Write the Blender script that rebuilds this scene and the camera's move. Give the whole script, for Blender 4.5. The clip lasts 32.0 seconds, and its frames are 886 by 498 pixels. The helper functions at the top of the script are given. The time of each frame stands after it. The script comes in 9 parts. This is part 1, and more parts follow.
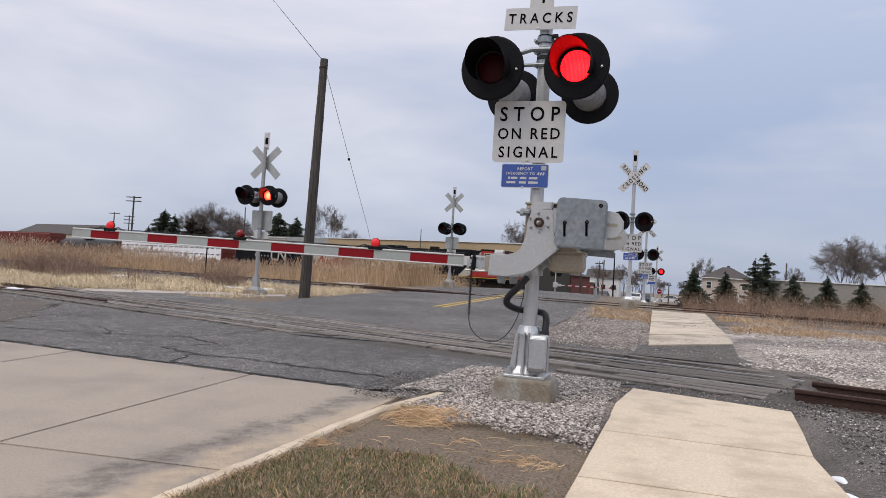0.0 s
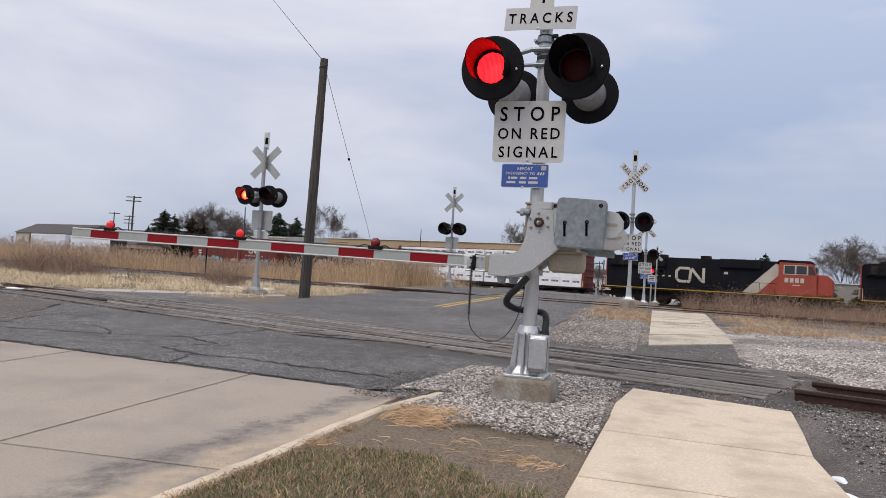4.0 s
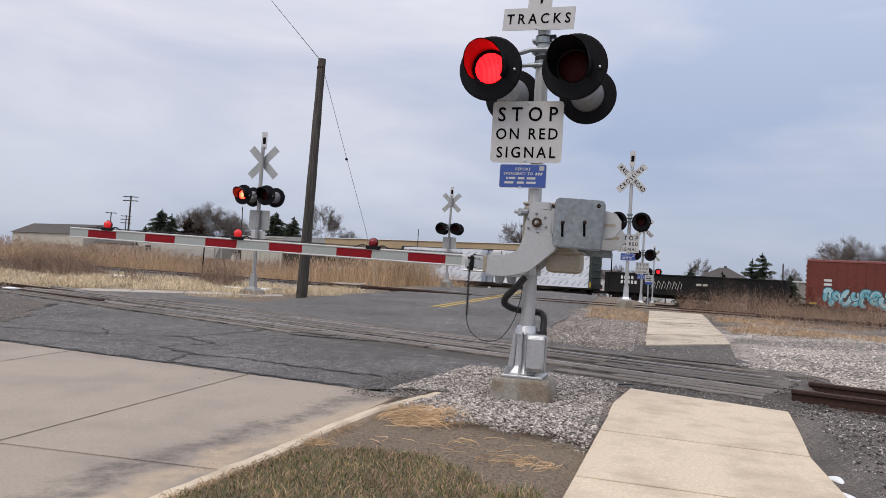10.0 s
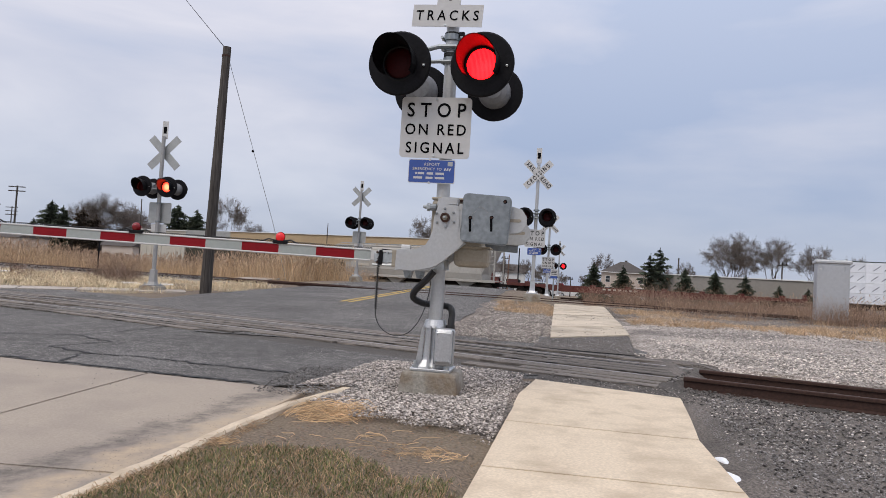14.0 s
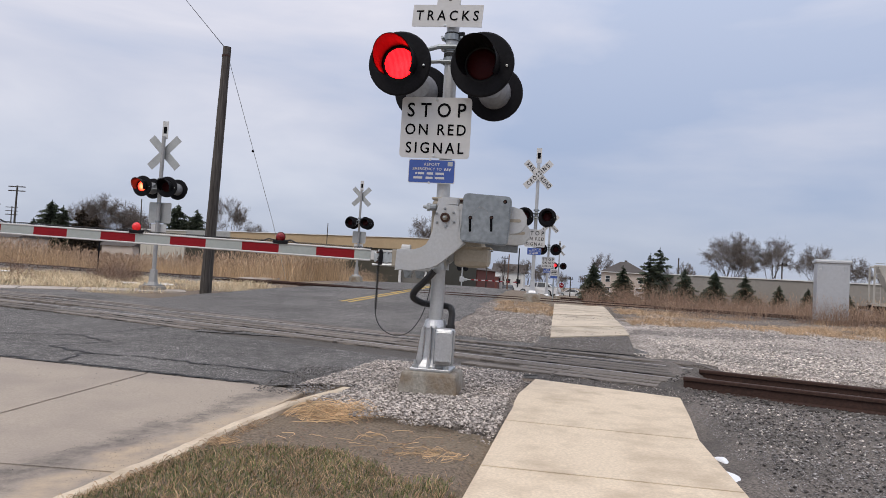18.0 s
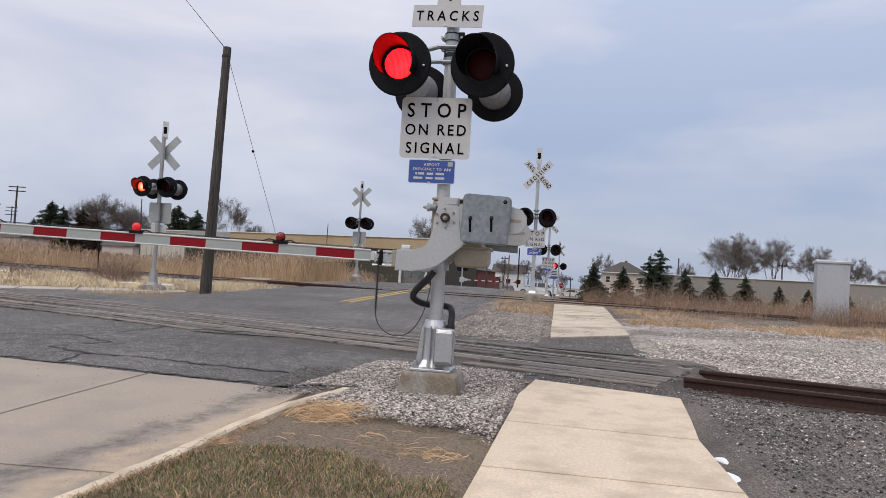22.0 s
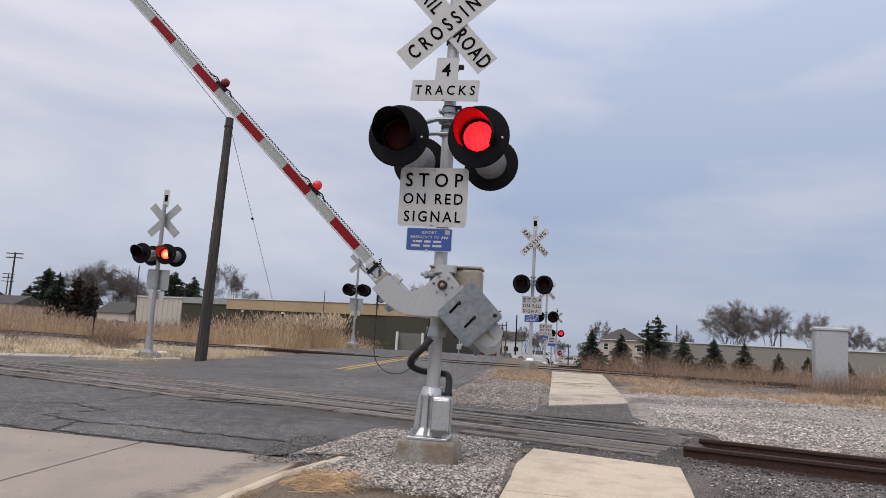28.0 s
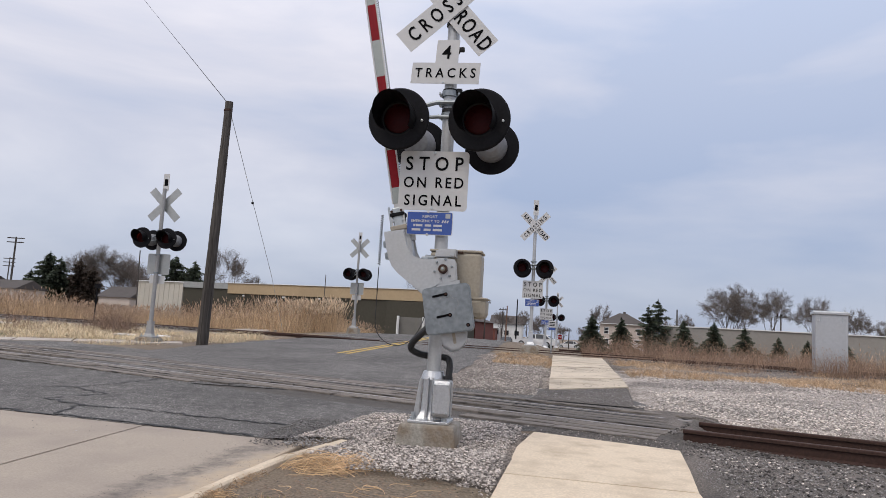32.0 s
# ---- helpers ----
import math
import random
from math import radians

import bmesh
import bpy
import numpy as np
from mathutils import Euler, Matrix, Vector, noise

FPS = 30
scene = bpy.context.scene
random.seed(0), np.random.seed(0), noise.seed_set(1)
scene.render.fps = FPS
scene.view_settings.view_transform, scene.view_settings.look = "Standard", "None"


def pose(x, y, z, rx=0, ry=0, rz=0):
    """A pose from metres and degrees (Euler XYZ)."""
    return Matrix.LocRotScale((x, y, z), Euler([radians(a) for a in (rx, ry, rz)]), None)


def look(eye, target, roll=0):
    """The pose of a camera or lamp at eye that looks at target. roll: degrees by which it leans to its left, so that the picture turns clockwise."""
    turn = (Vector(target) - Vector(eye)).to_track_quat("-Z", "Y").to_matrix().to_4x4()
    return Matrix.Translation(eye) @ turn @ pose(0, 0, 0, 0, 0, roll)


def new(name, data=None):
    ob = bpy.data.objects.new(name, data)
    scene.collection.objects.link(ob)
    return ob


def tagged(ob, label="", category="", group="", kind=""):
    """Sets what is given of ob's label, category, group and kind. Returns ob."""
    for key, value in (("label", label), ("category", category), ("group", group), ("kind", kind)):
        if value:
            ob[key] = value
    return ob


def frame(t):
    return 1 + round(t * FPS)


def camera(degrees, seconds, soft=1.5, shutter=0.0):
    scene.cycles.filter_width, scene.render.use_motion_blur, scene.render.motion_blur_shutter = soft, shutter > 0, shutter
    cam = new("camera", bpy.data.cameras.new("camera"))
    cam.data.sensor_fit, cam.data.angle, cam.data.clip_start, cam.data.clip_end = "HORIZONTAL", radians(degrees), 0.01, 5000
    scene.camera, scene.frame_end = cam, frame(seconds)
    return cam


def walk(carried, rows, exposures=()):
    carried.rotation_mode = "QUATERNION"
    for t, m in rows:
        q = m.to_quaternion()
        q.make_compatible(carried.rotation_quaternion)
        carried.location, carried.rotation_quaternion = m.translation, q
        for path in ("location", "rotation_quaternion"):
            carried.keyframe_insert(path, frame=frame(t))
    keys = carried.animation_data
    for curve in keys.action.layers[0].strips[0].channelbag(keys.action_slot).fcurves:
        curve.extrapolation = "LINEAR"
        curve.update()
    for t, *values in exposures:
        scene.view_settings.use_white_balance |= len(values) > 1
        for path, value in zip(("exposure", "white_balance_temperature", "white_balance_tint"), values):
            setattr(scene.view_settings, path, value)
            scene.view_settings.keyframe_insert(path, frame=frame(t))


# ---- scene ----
DEG = 63.76
cam = camera(DEG, 32.0, soft=0.7)
PATH = [
    (0, pose(-0.009, 0.036, 1.25, 92.399, -3.518, 7.298)),
    (9.5, pose(-0.012, 0.036, 1.248, 92.408, -3.554, 7.288)),
    (10, pose(-0.015, 0.03, 1.249, 92.417, -3.582, 7.076)),
    (10.5, pose(-0.012, 0.03, 1.249, 92.372, -3.918, 3.575)),
    (11, pose(-0.022, 0.016, 1.255, 92.16, -4.19, -1.482)),
    (11.5, pose(-0.004, 0.013, 1.247, 92.277, -3.693, -1.369)),
    (12, pose(0.002, 0.018, 1.251, 92.419, -3.52, -0.717)),
    (12.5, pose(0.006, 0.005, 1.249, 92.449, -3.426, -0.356)),
    (13, pose(0.002, 0.011, 1.25, 92.431, -3.402, -0.199)),
    (13.5, pose(0.001, 0.009, 1.25, 92.413, -3.405, -0.137)),
    (20, pose(0, 0, 1.25, 92.404, -3.397, -0.143)),
    (23, pose(0.001, 0.005, 1.25, 92.49, -3.42, -0.134)),
    (23.5, pose(0, -0.001, 1.25, 93.152, -3.414, -0.141)),
    (24, pose(-0.001, -0.027, 1.249, 94.454, -3.431, -0.177)),
    (24.5, pose(0.004, -0.078, 1.253, 95.864, -3.404, -0.235)),
    (25, pose(0.001, -0.076, 1.247, 96.966, -3.42, -0.307)),
    (25.5, pose(0, -0.073, 1.247, 97.597, -3.394, -0.349)),
    (27.5, pose(0.001, -0.079, 1.247, 97.8, -3.413, -0.356)),
    (28, pose(-0.001, -0.08, 1.247, 97.802, -3.414, -0.369)),
    (28.5, pose(0.001, -0.078, 1.248, 97.731, -3.413, -0.355)),
    (29, pose(0, -0.074, 1.249, 97.593, -3.408, -0.351)),
    (29.5, pose(0.001, -0.072, 1.248, 97.46, -3.399, -0.348)),
    (30, pose(0.001, -0.058, 1.249, 97.357, -3.448, -0.34)),
    (30.5, pose(0, -0.07, 1.249, 97.32, -3.394, -0.342)),
    (31, pose(0.001, -0.075, 1.246, 97.299, -3.436, -0.339)),
    (31.5, pose(0.002, -0.055, 1.247, 97.11, -3.431, -0.333)),
    (32, pose(0.001, -0.06, 1.245, 96.548, -3.4, -0.309)),
]
walk(cam, PATH, [(0, 0.03), (23.5, 0.03), (25.5, -0.06), (31, -0.07), (32, 0.04)])

# ---- light: an even overcast sky with a weak, wide sun behind it ----
world = bpy.data.worlds.new("overcast_sky")
scene.world = world
world.use_nodes = True
wn, wl = world.node_tree.nodes, world.node_tree.links
wn.clear()
SUN_EL, SUN_ROT = radians(42), radians(200)
sky = wn.new("ShaderNodeTexSky")
sky.sky_type, sky.sun_disc, sky.sun_elevation, sky.sun_rotation = "NISHITA", False, SUN_EL, SUN_ROT
coord = wn.new("ShaderNodeTexCoord")
stretch = wn.new("ShaderNodeMapping")
stretch.inputs["Scale"].default_value = (1.0, 1.0, 3.4)
stretch.inputs["Location"].default_value = (0.7, 0.2, 0.1)
clouds = wn.new("ShaderNodeTexNoise")
clouds.inputs["Scale"].default_value, clouds.inputs["Detail"].default_value = 1.5, 7.0
clouds.inputs["Roughness"].default_value = 0.5
clouds.inputs["Distortion"].default_value = 0.3
ramp = wn.new("ShaderNodeValToRGB")
ramp.color_ramp.elements[0].position, ramp.color_ramp.elements[1].position = 0.33, 0.64
ramp.color_ramp.elements[0].color = (0.37, 0.43, 0.575, 1)
ramp.color_ramp.elements[1].color = (0.705, 0.69, 0.74, 1)
mid = ramp.color_ramp.elements.new(0.5)
mid.color = (0.54, 0.555, 0.645, 1)
# an overcast sky is dimmer towards the horizon and brightest overhead
height = wn.new("ShaderNodeSeparateXYZ")
lift = wn.new("ShaderNodeValToRGB")
lift.color_ramp.elements[0].position, lift.color_ramp.elements[1].position = 0.0, 1.0
lift.color_ramp.elements[0].color, lift.color_ramp.elements[1].color = (0.215, 0.237, 0.268, 1), (0.74, 0.71, 0.67, 1)
for at_, col_ in ((0.12, (0.27, 0.288, 0.312)), (0.34, (0.415, 0.405, 0.395)), (0.55, (0.52, 0.51, 0.495))):
    lift.color_ramp.elements.new(at_).color = (*col_, 1)
shade = wn.new("ShaderNodeMixRGB")
shade.blend_type = "MULTIPLY"
shade.inputs["Fac"].default_value = 1.0
cover = wn.new("ShaderNodeMixRGB")
cover.inputs["Fac"].default_value = 0.97
gain = wn.new("ShaderNodeMixRGB")
gain.blend_type = "MULTIPLY"
gain.inputs["Fac"].default_value, gain.inputs["Color2"].default_value = 1.0, (0.1, 0.1, 0.1, 1)
back = wn.new("ShaderNodeBackground")
back.inputs["Strength"].default_value = 3.15
wout = wn.new("ShaderNodeOutputWorld")
wl.new(coord.outputs["Generated"], stretch.inputs["Vector"])
wl.new(stretch.outputs["Vector"], clouds.inputs["Vector"])
wl.new(clouds.outputs["Fac"], ramp.inputs["Fac"])
wl.new(sky.outputs["Color"], gain.inputs["Color1"])
wl.new(gain.outputs["Color"], cover.inputs["Color1"])
wl.new(coord.outputs["Generated"], height.inputs["Vector"])
wl.new(height.outputs["Z"], lift.inputs["Fac"])
wl.new(ramp.outputs["Color"], shade.inputs["Color1"])
wl.new(lift.outputs["Color"], shade.inputs["Color2"])
wl.new(shade.outputs["Color"], cover.inputs["Color2"])
wl.new(cover.outputs["Color"], back.inputs["Color"])
wl.new(back.outputs["Background"], wout.inputs["Surface"])

sun = new("sun", bpy.data.lights.new("sun", "SUN"))
sun.data.energy, sun.data.angle, sun.data.color = 1.1, radians(30), (1.0, 0.90, 0.77)
sun.matrix_world = look((-14, -18, 30), (0, 0, 0))

# ---- materials ----
MATS = {}


def mat(name, color, rough=0.8, metal=0.0, var=0.15, grain=40.0, stain=1.2, stain_col=None, stain_amt=0.35,
        bump=0.2, bump_size=60.0, rand=0.0, emit=None, emit_strength=0.0, island=False, spec=0.5):
    """A surface with two scales of variation: fine grain and broad stains."""
    if name in MATS:
        return MATS[name]
    m = bpy.data.materials.new(name)
    m.use_nodes = True
    n, l = m.node_tree.nodes, m.node_tree.links
    n.clear()
    out, bsdf = n.new("ShaderNodeOutputMaterial"), n.new("ShaderNodeBsdfPrincipled")
    l.new(bsdf.outputs["BSDF"], out.inputs["Surface"])
    tc = n.new("ShaderNodeTexCoord")
    fine, broad = n.new("ShaderNodeTexNoise"), n.new("ShaderNodeTexNoise")
    fine.inputs["Scale"].default_value, fine.inputs["Detail"].default_value = grain, 4
    broad.inputs["Scale"].default_value, broad.inputs["Detail"].default_value = stain, 5
    l.new(tc.outputs["Object"], fine.inputs["Vector"])
    l.new(tc.outputs["Object"], broad.inputs["Vector"])
    lo = [c * (1 - var) for c in color]
    hi = [min(1, c * (1 + var)) for c in color]
    r1 = n.new("ShaderNodeValToRGB")
    r1.color_ramp.elements[0].position, r1.color_ramp.elements[1].position = 0.3, 0.7
    r1.color_ramp.elements[0].color, r1.color_ramp.elements[1].color = (*lo, 1), (*hi, 1)
    l.new(fine.outputs["Fac"], r1.inputs["Fac"])
    mix = n.new("ShaderNodeMixRGB")
    sc = stain_col or tuple(c * 0.6 for c in color)
    mix.inputs["Color2"].default_value = (*sc, 1)
    r2 = n.new("ShaderNodeValToRGB")
    r2.color_ramp.elements[0].position, r2.color_ramp.elements[1].position = 0.45, 0.72
    r2.color_ramp.elements[0].color = (0, 0, 0, 1)
    r2.color_ramp.elements[1].color = (stain_amt, stain_amt, stain_amt, 1)
    l.new(broad.outputs["Fac"], r2.inputs["Fac"])
    l.new(r2.outputs["Color"], mix.inputs["Fac"])
    l.new(r1.outputs["Color"], mix.inputs["Color1"])
    last = mix.outputs["Color"]
    if rand:
        src = n.new("ShaderNodeNewGeometry" if island else "ShaderNodeObjectInfo")
        ma = n.new("ShaderNodeMapRange")
        ma.inputs["To Min"].default_value, ma.inputs["To Max"].default_value = 1 - rand, 1 + rand
        l.new(src.outputs["Random Per Island" if island else "Random"], ma.inputs["Value"])
        hsv = n.new("ShaderNodeHueSaturation")
        l.new(ma.outputs["Result"], hsv.inputs["Value"])
        l.new(last, hsv.inputs["Color"])
        last = hsv.outputs["Color"]
    l.new(last, bsdf.inputs["Base Color"])
    bsdf.inputs["Roughness"].default_value, bsdf.inputs["Metallic"].default_value = rough, metal
    bsdf.inputs["Specular IOR Level"].default_value = spec
    if bump:
        bn, b = n.new("ShaderNodeTexNoise"), n.new("ShaderNodeBump")
        bn.inputs["Scale"].default_value, bn.inputs["Detail"].default_value = bump_size, 5
        l.new(tc.outputs["Object"], bn.inputs["Vector"])
        l.new(bn.outputs["Fac"], b.inputs["Height"])
        b.inputs["Strength"].default_value, b.inputs["Distance"].default_value = bump, 0.02
        l.new(b.outputs["Normal"], bsdf.inputs["Normal"])
    if emit:
        bsdf.inputs["Emission Color"].default_value = (*emit, 1)
        bsdf.inputs["Emission Strength"].default_value = emit_strength
    MATS[name] = m
    return m


walk_mat = mat("sidewalk_concrete", (0.635, 0.53, 0.395), 0.85, var=0.12, grain=50, stain=3.2, stain_col=(0.40, 0.315, 0.22), stain_amt=0.7, bump=0.15, bump_size=150, rand=0.04)
dirt = mat("dirt", (0.16, 0.122, 0.088), 0.95, var=0.65, grain=48, stain=0.25, stain_col=(0.26, 0.215, 0.14), stain_amt=0.7, bump=1.0, bump_size=34)
stone = mat("ballast_stone", (0.30, 0.285, 0.275), 0.85, var=0.25, grain=18, stain=0.4, stain_col=(0.2, 0.185, 0.17), stain_amt=0.5, bump=0.3, rand=0.5, island=True)
dark_stone = mat("dark_ballast", (0.15, 0.138, 0.128), 0.9, var=0.3, grain=18, stain=0.5, stain_col=(0.07, 0.06, 0.055), stain_amt=0.6, bump=0.3, rand=0.6, island=True)
galv = mat("galvanised_steel", (0.47, 0.50, 0.51), 0.42, 0.75, var=0.12, grain=30, stain=5, stain_col=(0.34, 0.37, 0.39), stain_amt=0.6, bump=0.05, bump_size=30)
silver = mat("aluminium_paint", (0.45, 0.462, 0.47), 0.5, 0.4, var=0.06, grain=40, stain=3, stain_col=(0.42, 0.41, 0.39), stain_amt=0.4, bump=0.08, bump_size=90)
casting = mat("cast_aluminium", (0.55, 0.56, 0.57), 0.38, 0.8, var=0.1, grain=60, stain=6, stain_col=(0.4, 0.41, 0.43), stain_amt=0.5, bump=0.15, bump_size=120)
tan_box = mat("weathered_tan_paint", (0.33, 0.295, 0.235), 0.6, 0.1, var=0.1, grain=40, stain=5, stain_col=(0.30, 0.27, 0.22), stain_amt=0.6, bump=0.1)
black = mat("black_paint", (0.008, 0.008, 0.010), 0.6, var=0.3, grain=50, stain=3, stain_col=(0.012, 0.012, 0.014), stain_amt=0.5, bump=0.05, spec=0.12)
hood_black = mat("hood_black", (0.006, 0.006, 0.007), 0.45, var=0.2, grain=50, stain=3, bump=0.05, spec=0.2)
rubber = mat("black_rubber", (0.01, 0.01, 0.011), 0.5, var=0.2, bump=0.1)
sign_white = mat("sign_white", (0.54, 0.54, 0.535), 0.5, var=0.03, grain=15, stain=4, stain_col=(0.52, 0.51, 0.48), stain_amt=0.25, bump=0.02)
sign_back = mat("sign_back", (0.42, 0.43, 0.42), 0.5, 0.6, var=0.08, stain=4, bump=0.03)
ink = mat("sign_black", (0.006, 0.006, 0.007), 0.8, var=0.1, bump=0, spec=0.05)
sign_blue = mat("sign_blue", (0.035, 0.085, 0.33), 0.45, var=0.05, stain=5, stain_col=(0.05, 0.1, 0.3), stain_amt=0.3, bump=0.02)
arm_red = mat("reflective_red", (0.215, 0.004, 0.010), 0.55, var=0.08, grain=30, stain=4, stain_col=(0.16, 0.004, 0.008), stain_amt=0.4, bump=0.05, spec=0.2)
arm_white = mat("reflective_grey", (0.33, 0.36, 0.345), 0.45, var=0.05, grain=30, stain=4, stain_col=(0.27, 0.295, 0.285), stain_amt=0.3, bump=0.05)
lamp_on = mat("lit_red_lens", (0.6, 0.01, 0.01), 0.3, var=0.05, bump=0.1, bump_size=80, emit=(1.0, 0.002, 0.004), emit_strength=9.0)
# the lit lens is fluted: narrow upright bands, some hotter than others
fn, fl = lamp_on.node_tree.nodes, lamp_on.node_tree.links
flute, heat = fn.new("ShaderNodeTexWave"), fn.new("ShaderNodeValToRGB")
flute.inputs["Scale"].default_value, flute.inputs["Distortion"].default_value = 26.0, 1.5
heat.color_ramp.elements[0].color, heat.color_ramp.elements[1].color = (0.75, 0.0012, 0.003, 1), (1.0, 0.0055, 0.0075, 1)
fl.new([x for x in fn if x.type == "TEX_COORD"][0].outputs["Object"], flute.inputs["Vector"])
fl.new(flute.outputs["Fac"], heat.inputs["Fac"])
fl.new(heat.outputs["Color"], [x for x in fn if x.type == "BSDF_PRINCIPLED"][0].inputs["Emission Color"])
lamp_on_far = mat("lit_red_lens_hot", (0.6, 0.1, 0.05), 0.3, var=0.05, bump=0, emit=(1.0, 0.048, 0.018), emit_strength=9.0)
fn, fl = lamp_on_far.node_tree.nodes, lamp_on_far.node_tree.links
reach, glow = fn.new("ShaderNodeVectorMath"), fn.new("ShaderNodeValToRGB")
reach.operation = "LENGTH"
glow.color_ramp.elements[0].position, glow.color_ramp.elements[1].position = 0.05, 0.15
glow.color_ramp.elements[0].color, glow.color_ramp.elements[1].color = (1.0, 0.085, 0.04, 1), (0.30, 0.004, 0.003, 1)
glow.color_ramp.elements.new(0.105).color = (1.0, 0.035, 0.014, 1)
fl.new([x for x in fn if x.type == "TEX_COORD"][0].outputs["Object"], reach.inputs[0])
fl.new(reach.outputs["Value"], glow.inputs["Fac"])
fl.new(glow.outputs["Color"], [x for x in fn if x.type == "BSDF_PRINCIPLED"][0].inputs["Emission Color"])
lamp_off = mat("unlit_red_lens", (0.035, 0.001, 0.002), 0.5, var=0.2, bump=0.1, bump_size=80, spec=0.15)
arm_lit = mat("arm_lamp_lit", (0.4, 0.01, 0.015), 0.2, var=0.1, bump=0, emit=(1.0, 0.03, 0.03), emit_strength=0.35)
arm_lamp = mat("arm_lamp_red", (0.20, 0.004, 0.008), 0.12, var=0.1, bump=0)
old_conc = mat("old_concrete", (0.29, 0.27, 0.23), 0.9, var=0.2, grain=30, stain=4, stain_col=(0.17, 0.11, 0.06), stain_amt=0.95, bump=0.6, bump_size=35)
pole_wood = mat("pole_wood", (0.088, 0.080, 0.073), 0.95, var=0.55, grain=22, stain=2.5, stain_col=(0.035, 0.031, 0.029), stain_amt=0.75, bump=0.8, bump_size=22, spec=0.12)
rust = mat("rusty_rail", (0.05, 0.025, 0.018), 0.8, 0.2, var=0.3, grain=30, stain=2, stain_col=(0.05, 0.022, 0.015), stain_amt=0.6, bump=0.3)
sleeper_mat = mat("sleeper", (0.06, 0.052, 0.045), 0.95, var=0.3, grain=20, stain=1.5, bump=0.6, bump_size=25, rand=0.25)
worn_steel = mat("worn_rail_head", (0.30, 0.275, 0.255), 0.5, 0.5, var=0.25, grain=20, stain=3, stain_col=(0.12, 0.085, 0.07), stain_amt=0.6, bump=0.1)
yellow = mat("road_yellow", (0.50, 0.34, 0.07), 0.8, var=0.25, grain=40, stain=1.2, stain_col=(0.25, 0.18, 0.07), stain_amt=0.6, bump=0.2)
crack_mat = mat("crack_tar", (0.02, 0.02, 0.021), 0.8, var=0.2, bump=0.2)
snow = mat("old_snow", (0.8, 0.82, 0.85), 0.7, var=0.05, stain=5, stain_col=(0.6, 0.6, 0.6), stain_amt=0.3, bump=0.4, bump_size=20)


def gravel_mat(name, colors, scale, bump=1.0):
    """A bed of broken stone: a shade for each stone and dark gaps."""
    m = bpy.data.materials.new(name)
    m.use_nodes = True
    n, l = m.node_tree.nodes, m.node_tree.links
    bsdf = n["Principled BSDF"]
    tc, vo, ve, wob = n.new("ShaderNodeTexCoord"), n.new("ShaderNodeTexVoronoi"), n.new("ShaderNodeTexVoronoi"), n.new("ShaderNodeTexNoise")
    ve.feature = "DISTANCE_TO_EDGE"
    wob.inputs["Scale"].default_value = 0.8
    for v in (vo, ve):
        v.inputs["Scale"].default_value = scale
        l.new(tc.outputs["Object"], v.inputs["Vector"])
    l.new(tc.outputs["Object"], wob.inputs["Vector"])
    sep, r = n.new("ShaderNodeSeparateColor"), n.new("ShaderNodeValToRGB")
    l.new(vo.outputs["Color"], sep.inputs["Color"])
    l.new(sep.outputs["Red"], r.inputs["Fac"])
    r.color_ramp.elements[0].color, r.color_ramp.elements[1].color = (*colors[0], 1), (*colors[2], 1)
    r.color_ramp.elements.new(0.5).color = (*colors[1], 1)
    gap = n.new("ShaderNodeMapRange")
    gap.inputs["From Max"].default_value = 0.12
    gap.inputs["To Min"].default_value = 0.5
    l.new(ve.outputs["Distance"], gap.inputs["Value"])
    mul, mul2 = n.new("ShaderNodeMixRGB"), n.new("ShaderNodeMixRGB")
    mul.blend_type = mul2.blend_type = "MULTIPLY"
    mul.inputs["Fac"].default_value, mul2.inputs["Fac"].default_value = 1.0, 1.0
    l.new(r.outputs["Color"], mul.inputs["Color1"])
    l.new(gap.outputs["Result"], mul.inputs["Color2"])
    patch = n.new("ShaderNodeMapRange")
    patch.inputs["From Min"].default_value, patch.inputs["From Max"].default_value = 0.35, 0.65
    wob.inputs["Detail"].default_value = 6
    patch.inputs["To Min"].default_value, patch.inputs["To Max"].default_value = 0.5, 1.12
    l.new(wob.outputs["Fac"], patch.inputs["Value"])
    l.new(mul.outputs["Color"], mul2.inputs["Color1"])
    l.new(patch.outputs["Result"], mul2.inputs["Color2"])
    l.new(mul2.outputs["Color"], bsdf.inputs["Base Color"])
    bsdf.inputs["Roughness"].default_value = 0.9
    b = n.new("ShaderNodeBump")
    b.inputs["Strength"].default_value, b.inputs["Distance"].default_value = bump, 0.03
    l.new(ve.outputs["Distance"], b.inputs["Height"])
    l.new(b.outputs["Normal"], bsdf.inputs["Normal"])
    return m


